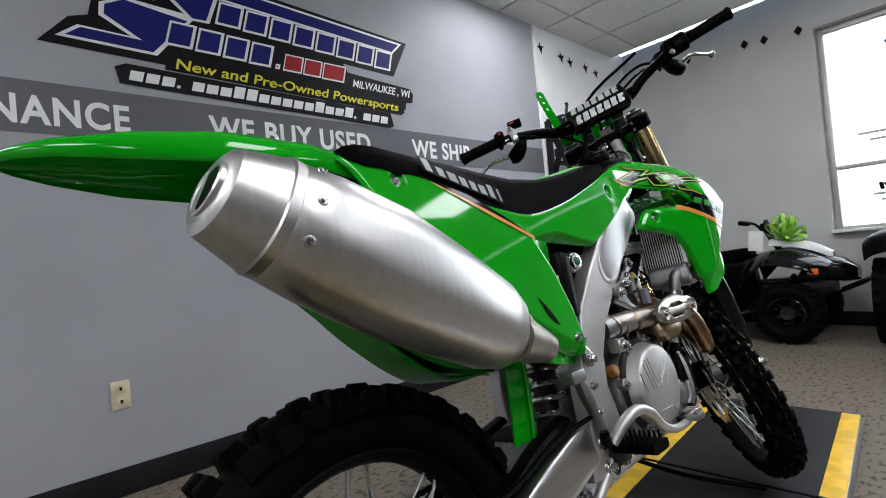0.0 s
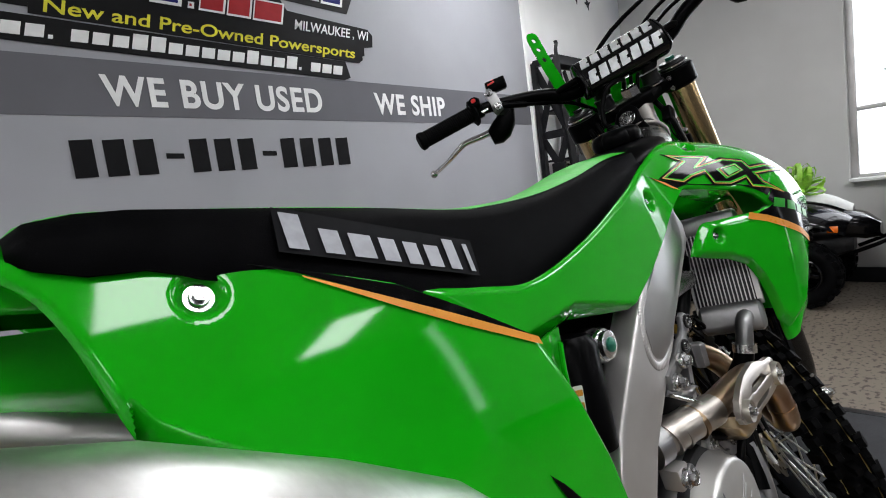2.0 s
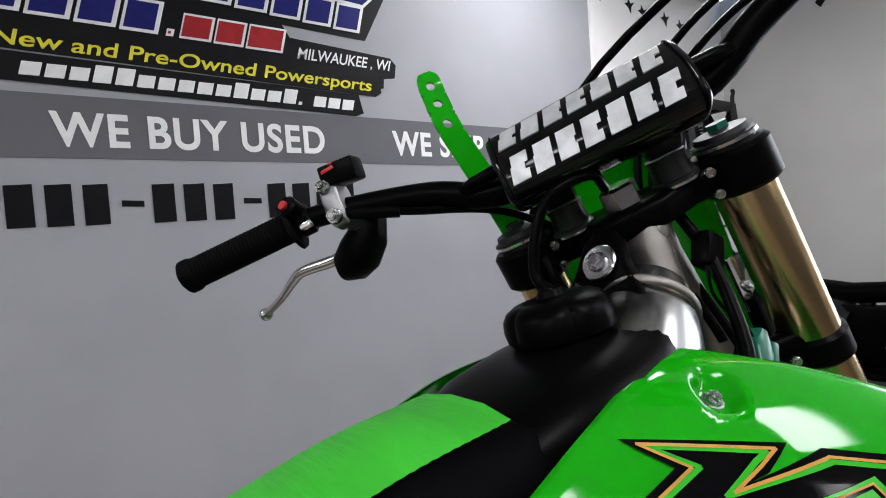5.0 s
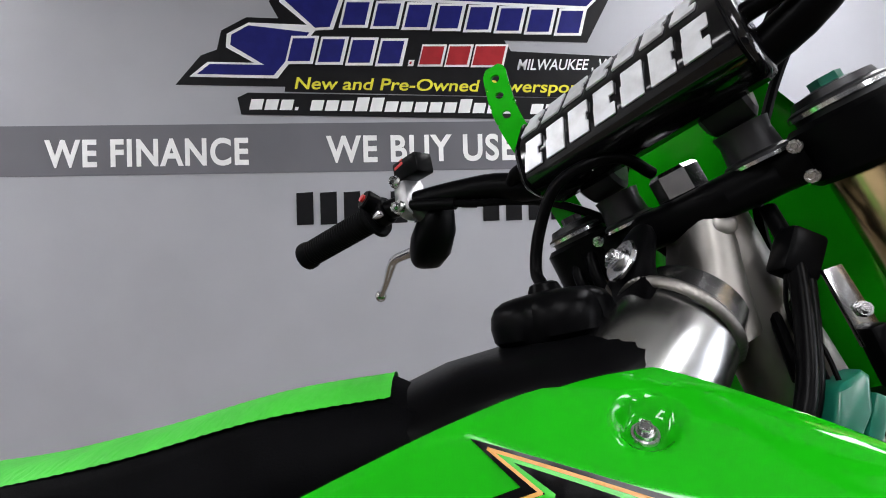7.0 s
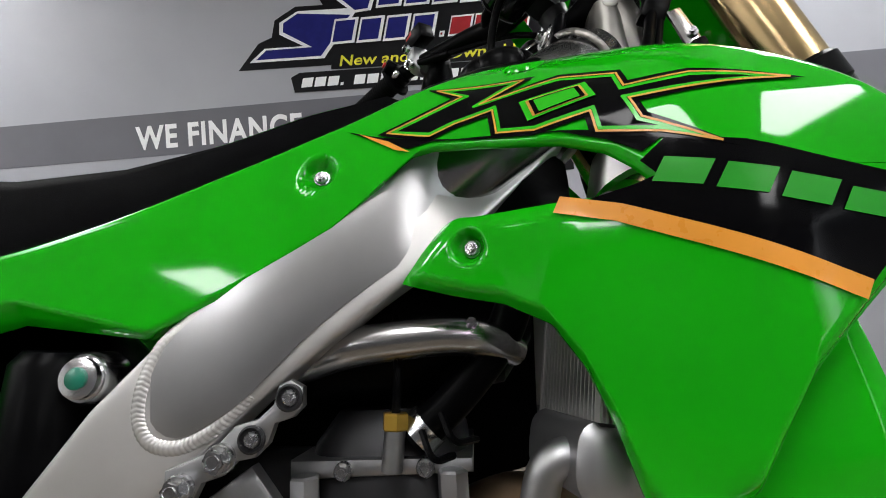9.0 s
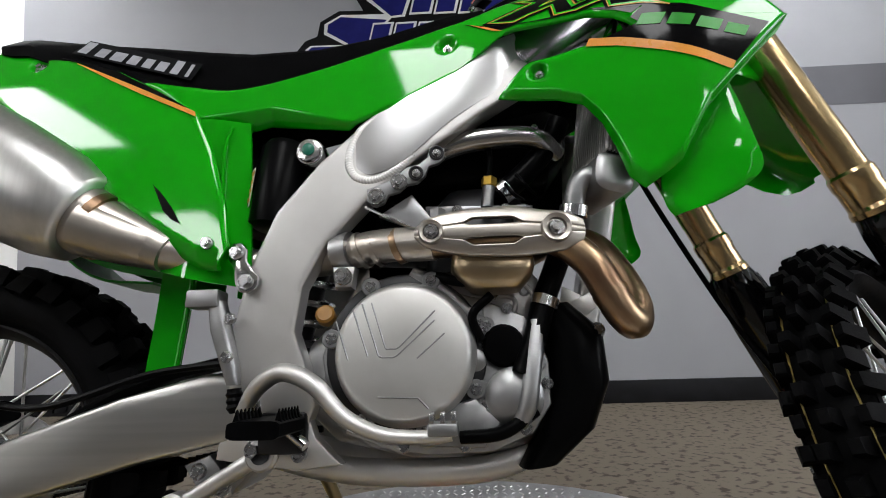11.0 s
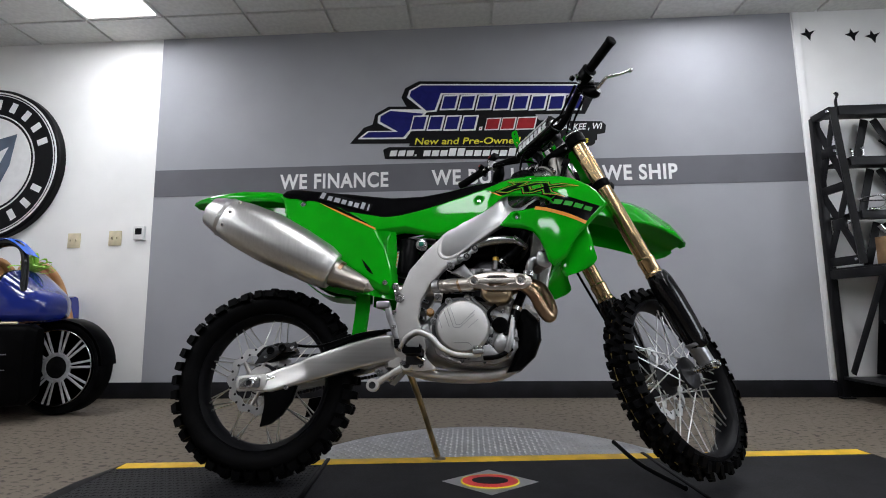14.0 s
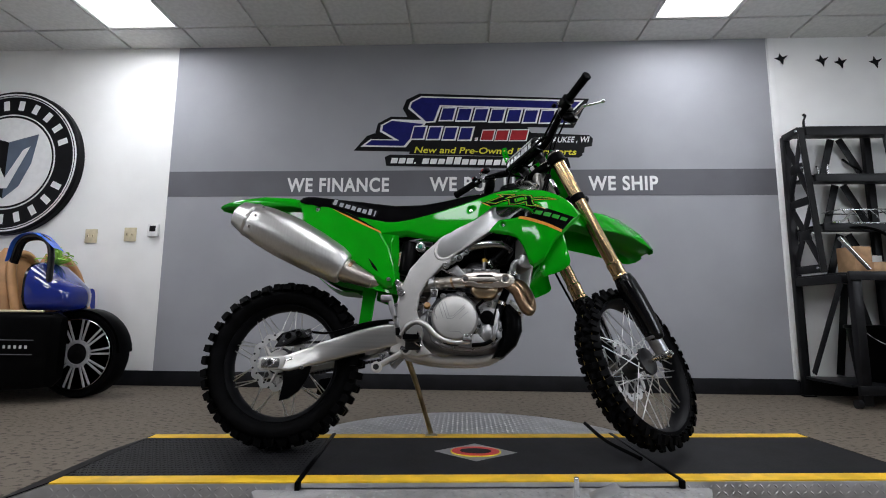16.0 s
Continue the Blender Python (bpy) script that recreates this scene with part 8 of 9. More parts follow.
for bx, by, bz, sx, sy, sz, ang, lab in ((3.56, 1.66, 0.906, 0.14, 0.14, 0.20, 8, "tall brown cardboard box on the bench top"), (3.66, 1.58, 0.906, 0.14, 0.12, 0.08, -6, "small brown cardboard box on the bench top"), (3.70, 1.70, 0.906, 0.10, 0.10, 0.14, 4, "small white carton on the bench top")):
    cb = thing("cardboard_box", lab, "box", "boxes on the rack", pose(bx, by, bz, 0, 0, ang))
    part("carton", box(B(), (0, 0, sz / 2), (sx, sy, sz), 0.004), CARD if "brown" in lab else PAPER, cb)
    part("tape", box(B(), (0, 0, sz + 0.001), (0.03, sy + 0.002, 0.0016)), IVORY, cb, "pale sealing tape")
wl = thing("work_lamp", "black gooseneck lamp clamped to the bench top", "work lamp")
part("hose_arm", tube(B(), [(3.46, 1.66, 1.24), (3.58, 1.60, 1.25), (3.70, 1.56, 1.20), (3.78, 1.54, 1.10), (3.79, 1.54, 1.05)], 0.012, 10, n=30), BLACK, wl)
part("lamp_shade", lathe(B(), (3.79, 1.54, 1.07), (0.1, 0, -1), [(0, 0.020), (0.02, 0.034), (0.05, 0.030), (0.11, 0.028), (0.10, 0.02)], 20), CHROME, wl)
part("lamp_foot", lathe(B(), (3.79, 1.54, 0.906), (0, 0, 1), [(0, 0.05), (0.03, 0.045), (0.06, 0.02)], 24), DARKMETAL, wl)
tl = thing("light_bar", "slim silver light bar leaning on the bench top", "lamp")
part("bar_tube", tube(B(), [(3.36, 1.52, 1.16), (3.50, 1.46, 0.925)], 0.014, 10), CHROME, tl)
for k in range(7):
    jt = thing("pipe_fitting", "small black pipe fitting on the bench top", "fitting", "pipe fittings", pose(3.86 + k * 0.062, 1.52 + 0.03 * (k % 3), 0.906, 0, 0, 40 * k))
    part("fitting_body", tube(B(), [(-0.03, 0, 0.018), (0, 0, 0.022), (0.02, 0.018, 0.03)], 0.016, 10), BLACK, jt)
cbn = thing("panel_box", "grey steel panel box leaning at the bench back", "panel")
part("panel_sheet", box(B(), (4.22, 1.66, 1.08), (0.40, 0.06, 0.34), 0.006, pose(0, 0, 0, -14, 0, 0)), SILVER_PRINT, cbn)
for k in range(6):
    part("slot", box(B(), (4.07 + k * 0.06, 1.616, 1.12), (0.026, 0.006, 0.016), 0.001, pose(0, 0, 0, -14, 0, 0)), BLACK, cbn)
tub = thing("round_tub", "black round plastic tub on the bottom rack shelf", "tub")
part("tub_body", lathe(B(), (3.70, 1.66, 0.151), (0, 0, 1), [(0, 0.17), (0.36, 0.20), (0.37, 0.215), (0.39, 0.215), (0.385, 0.19), (0.02, 0.16)], 32), BLACK, tub)
part("tub_handle", tube(B(), [(3.50, 1.60, 0.52), (3.56, 1.48, 0.42), (3.70, 1.445, 0.40), (3.84, 1.48, 0.42), (3.90, 1.60, 0.52)], 0.004, 6), CHROME, tub)
bin_ = thing("storage_bin", "dark grey storage bin on the bottom rack shelf", "bin")
part("bin_body", box(B(), (4.20, 1.68, 0.151 + 0.16), (0.40, 0.36, 0.32), 0.015), DARKMETAL, bin_)
part("bin_lid", box(B(), (4.20, 1.68, 0.151 + 0.335), (0.42, 0.38, 0.03), 0.008), BLACK, bin_)

for o in set(scene.objects) - stood:
    if o.parent is None:
        o.matrix_basis = pose(0.06, 0.085, 0) @ o.matrix_basis

# ---------------------------------------------------------------- ribbon bows
def bow(name, label, at, r, material, n=46, seed=3):
    rnd = random.Random(seed)
    t = thing(name, label, "bow", at=Matrix.Translation(at))
    bm = B()
    ring = []
    for k in range(11):
        a = math.pi * 2 * k / 10
        ring.append(V(0.5 - 0.5 * math.cos(a), 0, 0.17 * math.sin(a)))
    for p, q in zip(ring, ring[1:]):
        w = 0.075
        f = [bm.verts.new(c) for c in (p - V(0, w, 0), p + V(0, w, 0), q + V(0, w, 0), q - V(0, w, 0))]
        bm.faces.new(f)
    bmesh.ops.remove_doubles(bm, verts=bm.verts, dist=1e-4)
    bmesh.ops.solidify(bm, geom=bm.faces, thickness=0.012)
    first = part("ribbon_loop", bm, material, t, angle=60)
    for k in range(n):
        o = first if k == 0 else first.copy()
        if k:
            scene.collection.objects.link(o)
        el = rnd.uniform(-5, 88)
        o.matrix_basis = Matrix.Rotation(radians(k * 137.5), 4, "Z") @ Matrix.Rotation(radians(-el), 4, "Y") @ Matrix.Rotation(radians(rnd.uniform(-40, 40)), 4, "X") @ Matrix.Scale(r * rnd.uniform(0.7, 1.2), 4)
    return t


# ---------------------------------------------------------------- quad bike by the side wall
def tyre_wheel(name, parent, c, axis, R, w, rim, material, knobs=22, spokes=5, rim_mat=None):
    """A fat off-road wheel; axis is the axle's direction."""
    d = Vector(axis).normalized()
    prof = [(-w * 0.35, rim), (-w * 0.5, rim + 0.03), (-w * 0.52, (rim + R) / 2), (-w * 0.42, R - 0.022), (-w * 0.2, R - 0.010), (0, R - 0.006), (w * 0.2, R - 0.010), (w * 0.42, R - 0.022), (w * 0.52, (rim + R) / 2), (w * 0.5, rim + 0.03), (w * 0.35, rim)]
    hub = part(name, lathe(B(), c, axis, [(-w * 0.25, 0.03), (-w * 0.28, 0.05), (w * 0.28, 0.05), (w * 0.32, 0.03)], 20), DARKMETAL, parent, "black wheel")
    ty = part("tyre", lathe(B(), c, axis, prof, 40, True), material, hub, "black tyre", 60)
    if knobs:
        bm = B()
        for k in range(knobs):
            for yy, tl in ((-0.36, 12), (0.36, -12), (0.0, 0)):
                a = 360 * (k + (0.5 if yy == 0 else 0)) / knobs
                m = Matrix.Translation(c) @ d.to_track_quat("Y", "Z").to_matrix().to_4x4() @ Matrix.Rotation(radians(a), 4, "Y") @ Matrix.Translation((0, yy * w, R - 0.012 - abs(yy) * 0.02))
                box(bm, (0, 0, 0), (1, 1, 1), 0, m @ Matrix.Diagonal((0.5 * 6.283 * R / knobs, w * 0.24, 0.026, 1)))
        tagged(part("tread_block", bm, material, ty), kind="stuff")
    part("rim", lathe(B(), c, axis, [(-w * 0.40, rim + 0.006), (-w * 0.42, rim - 0.004), (-w * 0.30, rim - 0.014), (w * 0.30, rim - 0.014), (w * 0.42, rim - 0.004), (w * 0.40, rim + 0.006)], 36, True), rim_mat or GLOSSBLACK, hub, "wheel rim")
    for k in range(spokes):
        a = 2 * math.pi * k / spokes
        u = d.orthogonal().normalized()
        v = d.cross(u)
        e = u * math.cos(a) + v * math.sin(a)
        part("rim_spoke", tube(B(), [Vector(c) + e * 0.03, Vector(c) + e * (rim - 0.01)], 0.012, 8, wide=0.02, up=d), rim_mat or GLOSSBLACK, hub)
    return hub


QX = 4.42
qd = thing("quad_bike", "black youth quad bike with white hood by the side wall", "quad bike")
for c in ((4.10, 0.48), (4.74, 0.48)):
    tyre_wheel("front_wheel", qd, (c[0], c[1], 0.235), (1, 0, 0), 0.235, 0.18, 0.12, RUBBER)
for c in ((4.12, 1.26), (4.74, 1.26)):
    tyre_wheel("rear_wheel", qd, (c[0], c[1], 0.225), (1, 0, 0), 0.225, 0.22, 0.11, RUBBER)
part("chassis", loft(B(), [((QX, 1.30, 0.34), (0.12, 0, 0), (0, 0, 0.06)), ((QX, 1.05, 0.36), (0.15, 0, 0), (0, 0, 0.10)), ((QX, 0.75, 0.34), (0.16, 0, 0), (0, 0, 0.12)), ((QX, 0.40, 0.38), (0.12, 0, 0), (0, 0, 0.10)), ((QX, 0.22, 0.42), (0.09, 0, 0), (0, 0, 0.06))], 20, 4), DARKMETAL, qd, "dark frame and engine")
part("foot_well", box(B(), (QX - 0.24, 0.86, 0.235), (0.20, 0.42, 0.05), 0.015), BLACK, qd, "black foot well")
part("foot_well", box(B(), (QX + 0.24, 0.86, 0.235), (0.20, 0.42, 0.05), 0.015), BLACK, qd, "black foot well")
part("side_cover", loft(B(), [((QX - 0.17, 1.05, 0.46), (0.05, 0, 0), (0, 0.02, 0.16)), ((QX - 0.19, 0.90, 0.44), (0.05, 0, 0), (0, 0.02, 0.18)), ((QX - 0.17, 0.70, 0.50), (0.05, 0, 0), (0, 0.02, 0.14))], 16, 3), BLACK, qd)
part("seat", loft(B(), [((QX, 1.42, 0.70), (0.10, 0, 0), (0, 0.01, 0.035)), ((QX, 1.30, 0.69), (0.14, 0, 0), (0, 0, 0.055)), ((QX, 1.05, 0.66), (0.13, 0, 0), (0, 0, 0.06)), ((QX, 0.85, 0.68), (0.10, 0, 0), (0, 0, 0.06)), ((QX, 0.76, 0.70), (0.07, 0, 0), (0, 0, 0.04))], 24, 2.8), VINYL, qd, "black vinyl seat")
for sx in (-1, 1):
    part("front_fender", panel(B(), [(QX + sx * 0.08, 0.80, 0.66), (QX + sx * 0.10, 0.55, 0.70), (QX + sx * 0.10, 0.34, 0.66), (QX + sx * 0.08, 0.20, 0.58)], [(QX + sx * 0.36, 0.80, 0.42), (QX + sx * 0.40, 0.62, 0.60), (QX + sx * 0.40, 0.40, 0.58), (QX + sx * 0.30, 0.24, 0.50)], 20, 8, (0, 0, 0.05), 0.006, inward=(0, 0, -1)), GLOSSBLACK, qd, "gloss black front fender")
    part("rear_fender", panel(B(), [(QX + sx * 0.10, 0.98, 0.62), (QX + sx * 0.10, 1.20, 0.66), (QX + sx * 0.10, 1.48, 0.64)], [(QX + sx * 0.36, 1.00, 0.44), (QX + sx * 0.40, 1.22, 0.58), (QX + sx * 0.36, 1.48, 0.56)], 16, 8, (0, 0, 0.04), 0.006, inward=(0, 0, -1)), GLOSSBLACK, qd, "gloss black rear fender")
    part("reflector", box(B(), (QX + sx * 0.33, 0.30, 0.545), (0.02, 0.06, 0.045), 0.006), AMBER, qd, "round amber reflector")
    part("hand_grip", cyl(B(), (QX + sx * 0.36, 0.74, 0.955), (QX + sx * 0.25, 0.71, 0.945), 0.019, chamfer=0.004), RUBBER, qd, "black grip")
    part("suspension_arm", tube(B(), [(QX + sx * 0.08, 0.42, 0.36), (QX + sx * 0.28, 0.48, 0.25)], 0.014, 8), DARKMETAL, qd)
    part("shock_absorber", lathe(B(), (QX + sx * 0.22, 0.46, 0.30), (-sx * 0.35, 0.0, 1), [(0, 0.012)] + [(0.02 + 0.014 * k, 0.030 if k % 2 else 0.022) for k in range(14)] + [(0.23, 0.012)], 14), DARKMETAL, qd)
part("hood", panel(B(), [(QX - 0.12, 0.62, 0.755), (QX - 0.13, 0.48, 0.74), (QX - 0.11, 0.34, 0.70), (QX - 0.05, 0.22, 0.63)], [(QX + 0.12, 0.62, 0.755), (QX + 0.13, 0.48, 0.74), (QX + 0.11, 0.34, 0.70), (QX + 0.05, 0.22, 0.63)], 18, 8, (0, 0, 0.05), 0.006, inward=(0, 0, -1)), PAPER, qd, "white hood panel")
part("nose", loft(B(), [((QX, 0.30, 0.56), (0.17, 0, 0), (0, 0, 0.10)), ((QX, 0.16, 0.53), (0.15, 0, 0), (0, 0, 0.09)), ((QX, 0.08, 0.50), (0.10, 0, 0), (0, 0, 0.05))], 20, 3), GLOSSBLACK, qd, "gloss black nose")
part("front_bumper", tube(B(), [(QX - 0.16, 0.22, 0.36), (QX - 0.15, 0.05, 0.44), (QX, 0.02, 0.46), (QX + 0.15, 0.05, 0.44), (QX + 0.16, 0.22, 0.36)], 0.013, 10), BLACK, qd, "black tube bumper")
part("handlebar", tube(B(), [(QX - 0.36, 0.74, 0.955), (QX - 0.18, 0.69, 0.94), (QX - 0.08, 0.66, 0.88), (QX + 0.08, 0.66, 0.88), (QX + 0.18, 0.69, 0.94), (QX + 0.36, 0.74, 0.955)], 0.011, 10), BLACK, qd, "black handlebar")
part("steering_column", cyl(B(), (QX, 0.52, 0.60), (QX, 0.66, 0.89), 0.024), DARKMETAL, qd)
part("bar_cover", box(B(), (QX, 0.655, 0.90), (0.15, 0.06, 0.08), 0.02), BLACK, qd, "black bar cover")
part("hang_tag", box(B(), (QX - 0.29, 0.66, 0.80), (0.006, 0.10, 0.16), 0.001, pose(0, 0, 0, 6, 0, 8)), PAPER, qd, "white paper tag")
part("heel_guard", tube(B(), [(QX - 0.34, 1.04, 0.28), (QX - 0.36, 0.86, 0.215), (QX - 0.34, 0.68, 0.26)], 0.012, 8), DARKMETAL, qd)
bow("gift_bow", "shiny lime green ribbon bow on the quad's hood", (QX - 0.10, 0.50, 0.80), 0.17, BOW, 34)

# second vehicle beside it: a larger utility quad, nose to the room
uq = thing("utility_quad", "dark grey utility quad with round headlights under the window", "quad bike")
UX, UY = 4.40, -0.42
for sx in (-0.30, 0.30):
    tyre_wheel("front_wheel", uq, (UX - 0.12, UY + sx, 0.31), (0, 1, 0), 0.31, 0.20, 0.16, RUBBER, 22)
part("utility_nose", loft(B(), [((UX - 0.42, UY, 0.92), (0, 0.16, 0), (0.02, 0, 0.10)), ((UX - 0.36, UY, 0.90), (0, 0.25, 0), (0.02, 0, 0.15)), ((UX - 0.20, UY, 0.90), (0, 0.30, 0), (0.02, 0, 0.18)), ((UX + 0.1, UY, 0.92), (0, 0.31, 0), (0, 0, 0.18)), ((UX + 0.5, UY, 0.92), (0, 0.30, 0), (0, 0, 0.14))], 28, 3.2), DARKMETAL, uq, "dark grey hood")
part("utility_body", loft(B(), [((UX - 0.32, UY, 0.55), (0, 0.22, 0), (0.02, 0, 0.22)), ((UX - 0.1, UY, 0.55), (0, 0.22, 0), (0, 0, 0.24)), ((UX + 0.5, UY, 0.55), (0, 0.24, 0), (0, 0, 0.24))], 20, 4), BLACK, uq, "black bumper and frame")
for sy in (-1, 1):
    part("headlight", lathe(B(), (UX - 0.385, UY + sy * 0.17, 0.93), (-1, sy * 0.25, 0.05), [(0, 0.062), (0.02, 0.062), (0.026, 0.052), (0.016, 0.040), (0.02, 0.018), (0.024, 0.002)], 28), CHROME, uq, "round clear headlight")
    part("wheel_arch", panel(B(), [(UX - 0.36, UY + sy * 0.24, 0.66), (UX - 0.22, UY + sy * 0.27, 0.78), (UX + 0.05, UY + sy * 0.27, 0.80), (UX + 0.25, UY + sy * 0.26, 0.70)], [(UX - 0.40, UY + sy * 0.42, 0.62), (UX - 0.24, UY + sy * 0.44, 0.72), (UX + 0.05, UY + sy * 0.44, 0.74), (UX + 0.27, UY + sy * 0.42, 0.64)], 16, 5, (0, 0, 0.03), 0.008, inward=(0, 0, -1)), BLACK, uq, "black wheel arch")
for k in range(5):
    part("rack_bar", tube(B(), [(UX - 0.30 + k * 0.13, UY - 0.28, 1.13), (UX - 0.30 + k * 0.13, UY + 0.28, 1.13)], 0.010, 8), BLACK, uq)
for sy in (-1, 1):
    part("rack_side", tube(B(), [(UX - 0.34, UY + sy * 0.29, 1.09), (UX - 0.30, UY + sy * 0.30, 1.135), (UX + 0.28, UY + sy * 0.30, 1.135)], 0.012, 8), BLACK, uq)
    part("rack_leg", tube(B(), [(UX - 0.10, UY + sy * 0.24, 1.02), (UX - 0.10, UY + sy * 0.29, 1.13)], 0.010, 8), BLACK, uq)
# stickers on the glass
st = thing("window_banner", "blue-grey curved feather banner standing outside the window", "banner")
part("banner_cloth", panel(B(), [(5.5, -0.10, 2.45), (5.5, -0.18, 2.30), (5.5, -0.42, 1.90), (5.5, -0.60, 1.50)], [(5.5, -0.28, 2.52), (5.5, -0.40, 2.40), (5.5, -0.66, 1.95), (5.5, -0.80, 1.50)], 16, 5, (0, 0, 0), 0.004, inward=(1, 0, 0)), mat("banner_cloth", (0.07, 0.12, 0.22), 0.8), st)
part("banner_pole", tube(B(), [(5.505, -0.80, -0.1), (5.505, -0.74, 1.4), (5.505, -0.66, 2.2), (5.505, -0.40, 2.55)], 0.012, 8), CHROME, st)
for k, (yy, zz, ww) in enumerate(((0.10, 1.62, 0.22), (0.06, 1.56, 0.16), (0.05, 1.10, 0.20), (0.04, 1.05, 0.12))):
    dk = thing("window_lettering", "thin grey bar of lettering on the window glass", "lettering", "window lettering", pose(EAST_X + 0.118, yy - 0.12, zz, 14 if k < 2 else 0, 0, 90))
    part("bar", box(B(), (0, 0, 0), (ww, 0.002, 0.022)), SILVER_PRINT, dk)

# ---------------------------------------------------------------- blue three-wheeler at the left
car = thing("three_wheeler", "blue open three-wheeled roadster with tan seats, parked by the wall", "roadster", at=Matrix.Translation((-0.06, 0, 0)))
WC = V(-1.885, 1.52, 0.303)
hub = part("front_wheel", lathe(B(), WC, (0, -1, 0), [(-0.08, 0.05), (0.06, 0.06), (0.085, 0.045), (0.09, 0.02)], 24), DARKMETAL, car, "black wheel with silver spoke edges")
part("tyre", lathe(B(), WC, (0, 1, 0), [(-0.085, 0.247), (-0.10, 0.265), (-0.10, 0.288), (-0.075, 0.302), (0.015, 0.302), (0.03, 0.288), (0.03, 0.265), (0.02, 0.247)], 56, True), RUBBER, hub, "low black tyre", 60)
part("rim", lathe(B(), WC, (0, 1, 0), [(-0.095, 0.247), (-0.102, 0.245), (-0.102, 0.240), (-0.085, 0.233), (0.020, 0.233), (0.025, 0.247)], 56, True), GLOSSBLACK, hub, "black rim")
part("rim_edge", lathe(B(), WC, (0, 1, 0), [(-0.1025, 0.245), (-0.1045, 0.243), (-0.1025, 0.239)], 56, True), CHROME, hub, "bright rim edge")
part("rim_well", lathe(B(), WC, (0, 1, 0), [(-0.03, 0.236), (-0.03, 0.02), (0.0, 0.02), (0.0, 0.236)], 40), BLACK, hub)
for k in range(10):
    a = radians(36 * k + 6)
    for off in (-0.085, 0.085):
        p0 = WC + V(0.085 * math.cos(a + off * 1.2), -0.092, 0.085 * math.sin(a + off * 1.2))
        p1 = WC + V(0.238 * math.cos(a + off), -0.098, 0.238 * math.sin(a + off))
        part("rim_spoke", tube(B(), [p0, p1], 0.0045, 6, wide=0.008, up=(0, 1, 0)), SILVER_PRINT, hub, "polished spoke edge")
part("wheel_ring", lathe(B(), WC - V(0, 0.085, 0), (0, -1, 0), [(0, 0.095), (0.012, 0.095), (0.012, 0.072), (0, 0.072)], 36, True), SILVER_PRINT, hub, "silver centre ring")
part("wheel_cap", lathe(B(), WC - V(0, 0.085, 0), (0, -1, 0), [(0, 0.070), (0.008, 0.070), (0.012, 0.030), (0.014, 0.002)], 24), DARKMETAL, hub)
bm = B()
rings = []
for k in range(15):
    a = radians(150 - 148 * k / 14)
    c = WC + V(0.308 * math.cos(a), 0, 0.308 * math.sin(a))
    n = V(math.cos(a), 0, math.sin(a))
    o = [c + V(0, y, 0) + n * h for y, h in [(-0.098, -0.012), (-0.098, 0.0), (-0.08, 0.007), (0.02, 0.007), (0.034, 0.0), (0.034, -0.012)]]
    rings.append(o + [p - n * 0.006 for p in o[::-1]])
skin(bm, rings)
part("wheel_fender", bm, BLACK, car, "black cycle fender", 50)
part("suspension_arm", tube(B(), [WC + V(0, 0.10, 0.0), WC + V(-0.10, 0.36, 0.02)], 0.018, 8), BLACK, car)
# body
part("cowl", loft(B(), [((-1.85, 1.36, 0.68), (0, 0.07, 0), (0, 0, 0.05)), ((-1.88, 1.37, 0.69), (0, 0.13, 0), (0, 0, 0.085)), ((-1.95, 1.38, 0.705), (0, 0.17, 0), (0, 0, 0.115)), ((-2.02, 1.38, 0.730), (0, 0.19, 0), (0, 0, 0.150)), ((-2.09, 1.38, 0.755), (0, 0.20, 0), (0, 0, 0.178))], 36, 3.0), BLUEPAINT, car, "glossy dark blue cowl", 50)
part("cowl_edge", loft(B(), [((-2.09, 1.38, 0.755), (0, 0.20, 0), (0, 0, 0.180)), ((-2.105, 1.38, 0.755), (0, 0.202, 0), (0, 0, 0.182))], 36, 3.0), GLOSSBLACK, car)
part("side_skirt", loft(B(), [((-1.82, 1.22, 0.36), (0, 0.03, 0), (0, 0, 0.20)), ((-1.86, 1.20, 0.35), (0, 0.05, 0), (0, 0, 0.24)), ((-2.4, 1.17, 0.33), (0, 0.07, 0), (0, 0, 0.26)), ((-3.6, 1.17, 0.33), (0, 0.07, 0), (0, 0, 0.26)), ((-4.5, 1.22, 0.36), (0, 0.05, 0), (0, 0, 0.22))], 28, 4.5), BLACK, car, "black lower side")
part("sill_trim", tube(B(), [(-1.92, 1.16, 0.597), (-2.6, 1.15, 0.600), (-4.2, 1.16, 0.605)], 0.008, 8), IVORY, car, "pale cockpit edge trim")
part("far_side", loft(B(), [((-2.20, 1.90, 0.52), (0, 0.05, 0), (0, 0, 0.26)), ((-4.5, 1.90, 0.54), (0, 0.05, 0), (0, 0, 0.26))], 20, 3), BLUEPAINT, car)
part("floor_pan", box(B(), (-3.2, 1.54, 0.16), (2.3, 0.70, 0.06), 0.02), BLACK, car)
part("tail", loft(B(), [((-3.0, 1.54, 0.62), (0, 0.36, 0), (0, 0, 0.22)), ((-3.8, 1.54, 0.64), (0, 0.34, 0), (0, 0, 0.22)), ((-4.5, 1.54, 0.60), (0, 0.20, 0), (0, 0, 0.14))], 24, 3), BLUEPAINT, car, "glossy dark blue tail")
tyre_wheel("rear_wheel", car, (-4.0, 1.54, 0.335), (0, 1, 0), 0.335, 0.26, 0.22, RUBBER, 0)
part("side_stripe", box(B(), (-2.46, 1.097, 0.415), (1.10, 0.004, 0.005)), STRIPE, car, "thin grey side stripe")
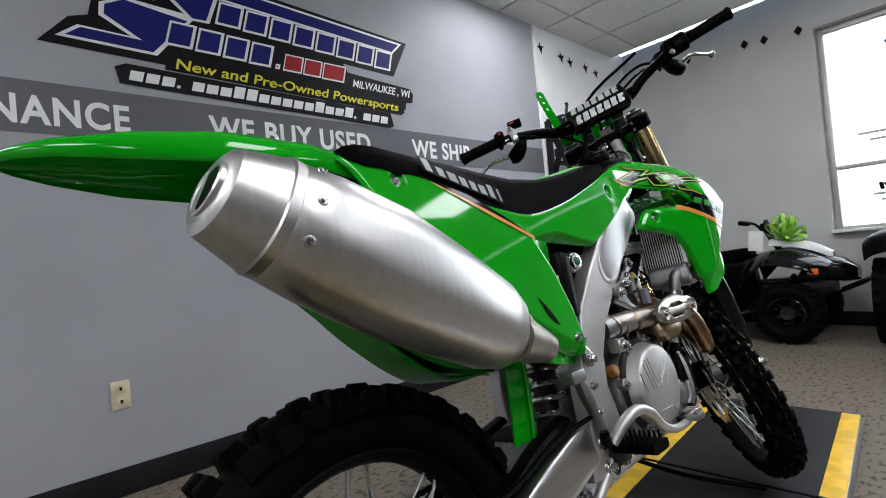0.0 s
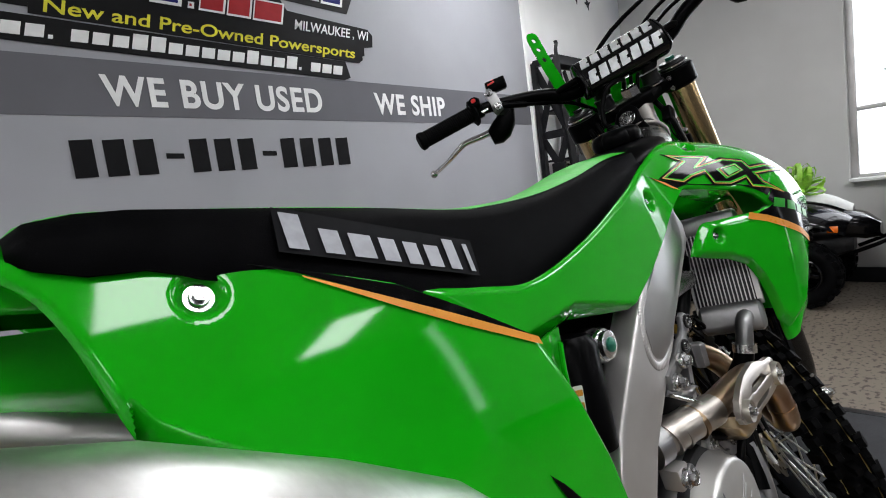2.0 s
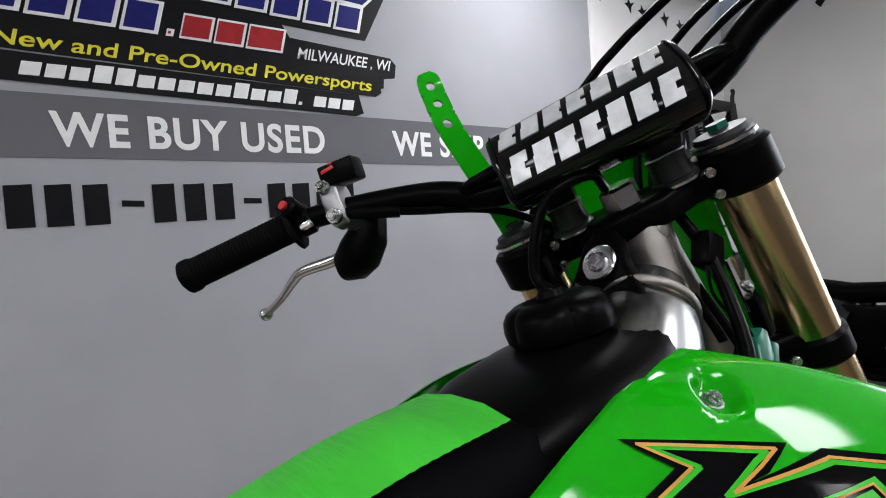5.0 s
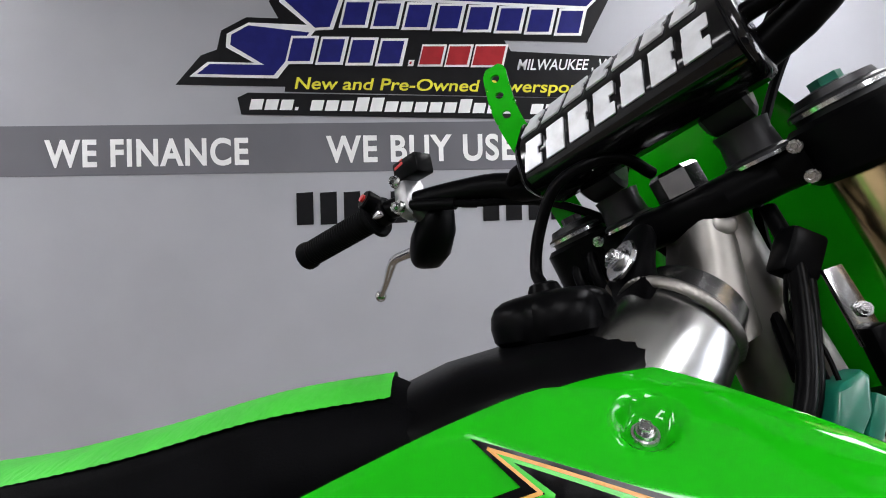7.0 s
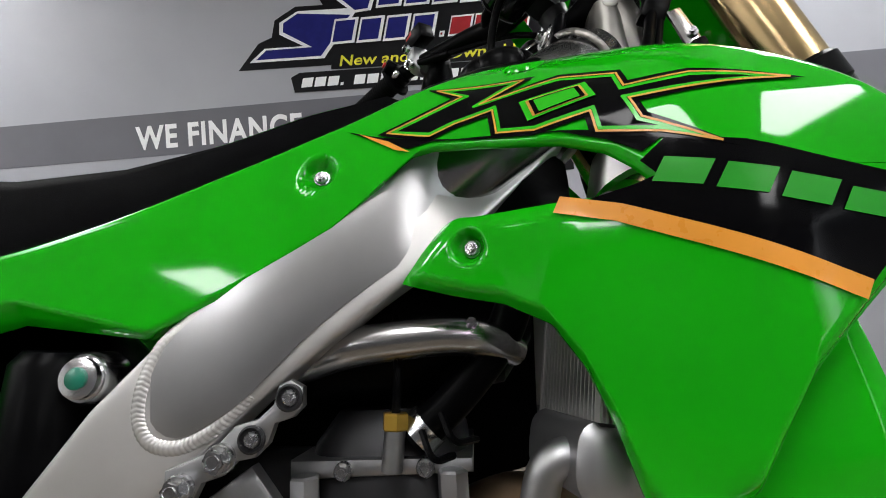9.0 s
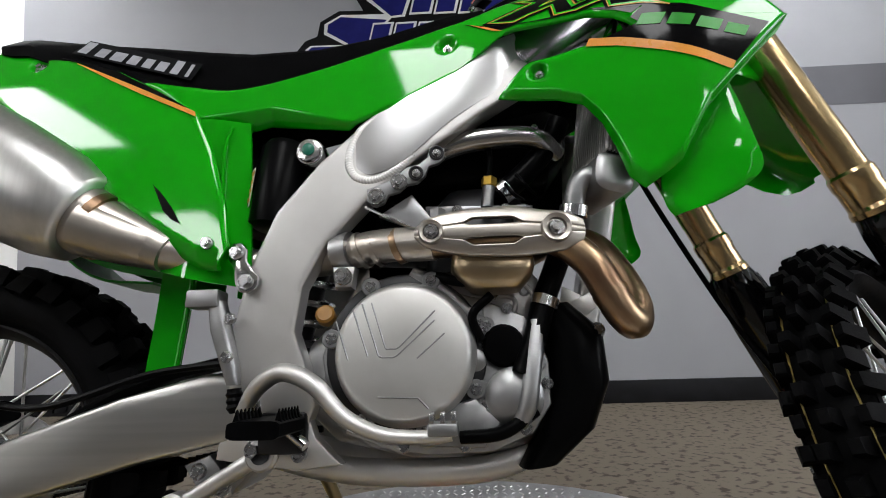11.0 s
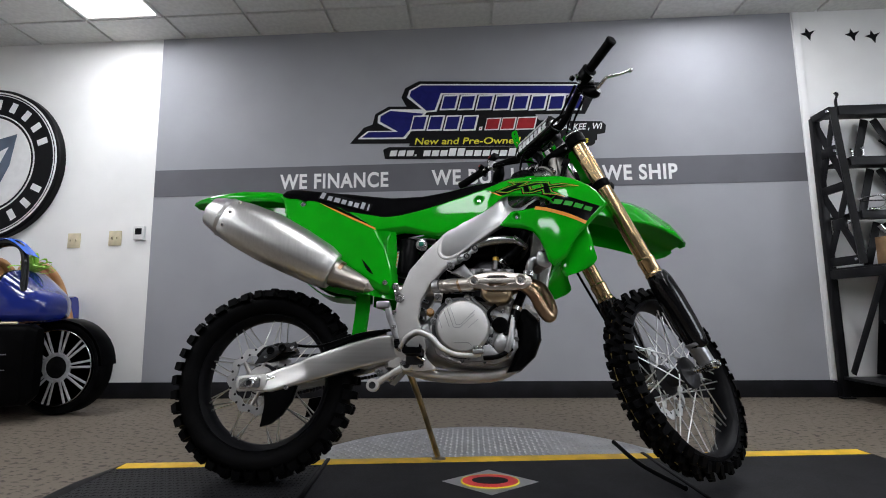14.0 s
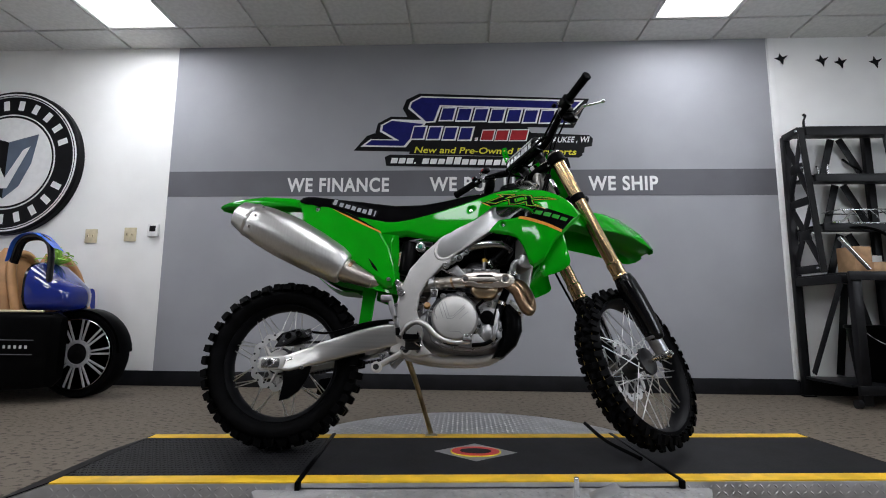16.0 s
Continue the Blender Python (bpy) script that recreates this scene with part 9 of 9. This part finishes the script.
part("side_stripe", box(B(), (-2.46, 1.097, 0.325), (1.10, 0.004, 0.005)), STRIPE, car, "thin grey side stripe")
for k in range(10):
    part("name_bar", box(B(), (-2.28 + k * 0.036, 1.097, 0.372), (0.014, 0.004, 0.020)), TBAR, car, "silver bar")
for y in (1.34, 1.68):
    sb2 = part("seat_back", loft(B(), [((-2.240, y, 0.40), (0.07, 0, 0), (0, 0.15, 0)), ((-2.270, y, 0.62), (0.075, 0, 0), (0, 0.155, 0)), ((-2.310, y, 0.84), (0.065, 0, 0), (0, 0.14, 0)), ((-2.340, y, 0.97), (0.055, 0, 0), (0, 0.105, 0)), ((-2.350, y, 1.03), (0.035, 0, 0), (0, 0.06, 0))], 28, 3.0), TAN, car, "tan leather seat back", 60)
    for sy in (-1, 1):
        part("seat_bolster", tube(B(), [(-2.130, y + sy * 0.125, 0.50), (-2.180, y + sy * 0.130, 0.68), (-2.245, y + sy * 0.110, 0.88), (-2.285, y + sy * 0.05, 0.985), (-2.290, y, 0.995)], 0.028, 10), TAN, sb2)
    part("seat_seam", tube(B(), [(-2.195, y - 0.10, 0.60), (-2.185, y, 0.61), (-2.195, y + 0.10, 0.60)], 0.006, 6), TAN, sb2)
    part("seat_cushion", loft(B(), [((-2.070, y, 0.42), (0, 0.15, 0), (0, 0, 0.06)), ((-2.230, y, 0.40), (0, 0.16, 0), (0, 0, 0.07))], 20, 3.0), TAN, car, "tan leather cushion")
part("screen_strut", tube(B(), [(-1.98, 1.24, 0.79), (-1.985, 1.24, 0.98), (-2.02, 1.24, 1.07), (-2.10, 1.24, 1.10), (-2.20, 1.24, 1.07), (-2.245, 1.24, 0.92)], 0.020, 10, wide=0.026), GLOSSBLACK, car, "black screen strut")
part("ribbon", panel(B(), [(-2.27, 1.20, 0.93), (-2.235, 1.20, 1.07), (-2.14, 1.20, 1.125), (-2.04, 1.20, 1.10), (-1.93, 1.19, 1.02)], [(-2.27, 1.28, 0.93), (-2.235, 1.28, 1.07), (-2.14, 1.28, 1.13), (-2.04, 1.28, 1.105), (-1.91, 1.26, 1.00)], 24, 3, (0, 0, 0.004), 0.002, inward=(0, 0, -1)), BLUEBOW, car, "bright blue ribbon")
bow("gift_bow", "shiny lime green ribbon bow on the roadster's cowl", (-2.14, 1.40, 0.935), 0.11, BOW, 26, 8)
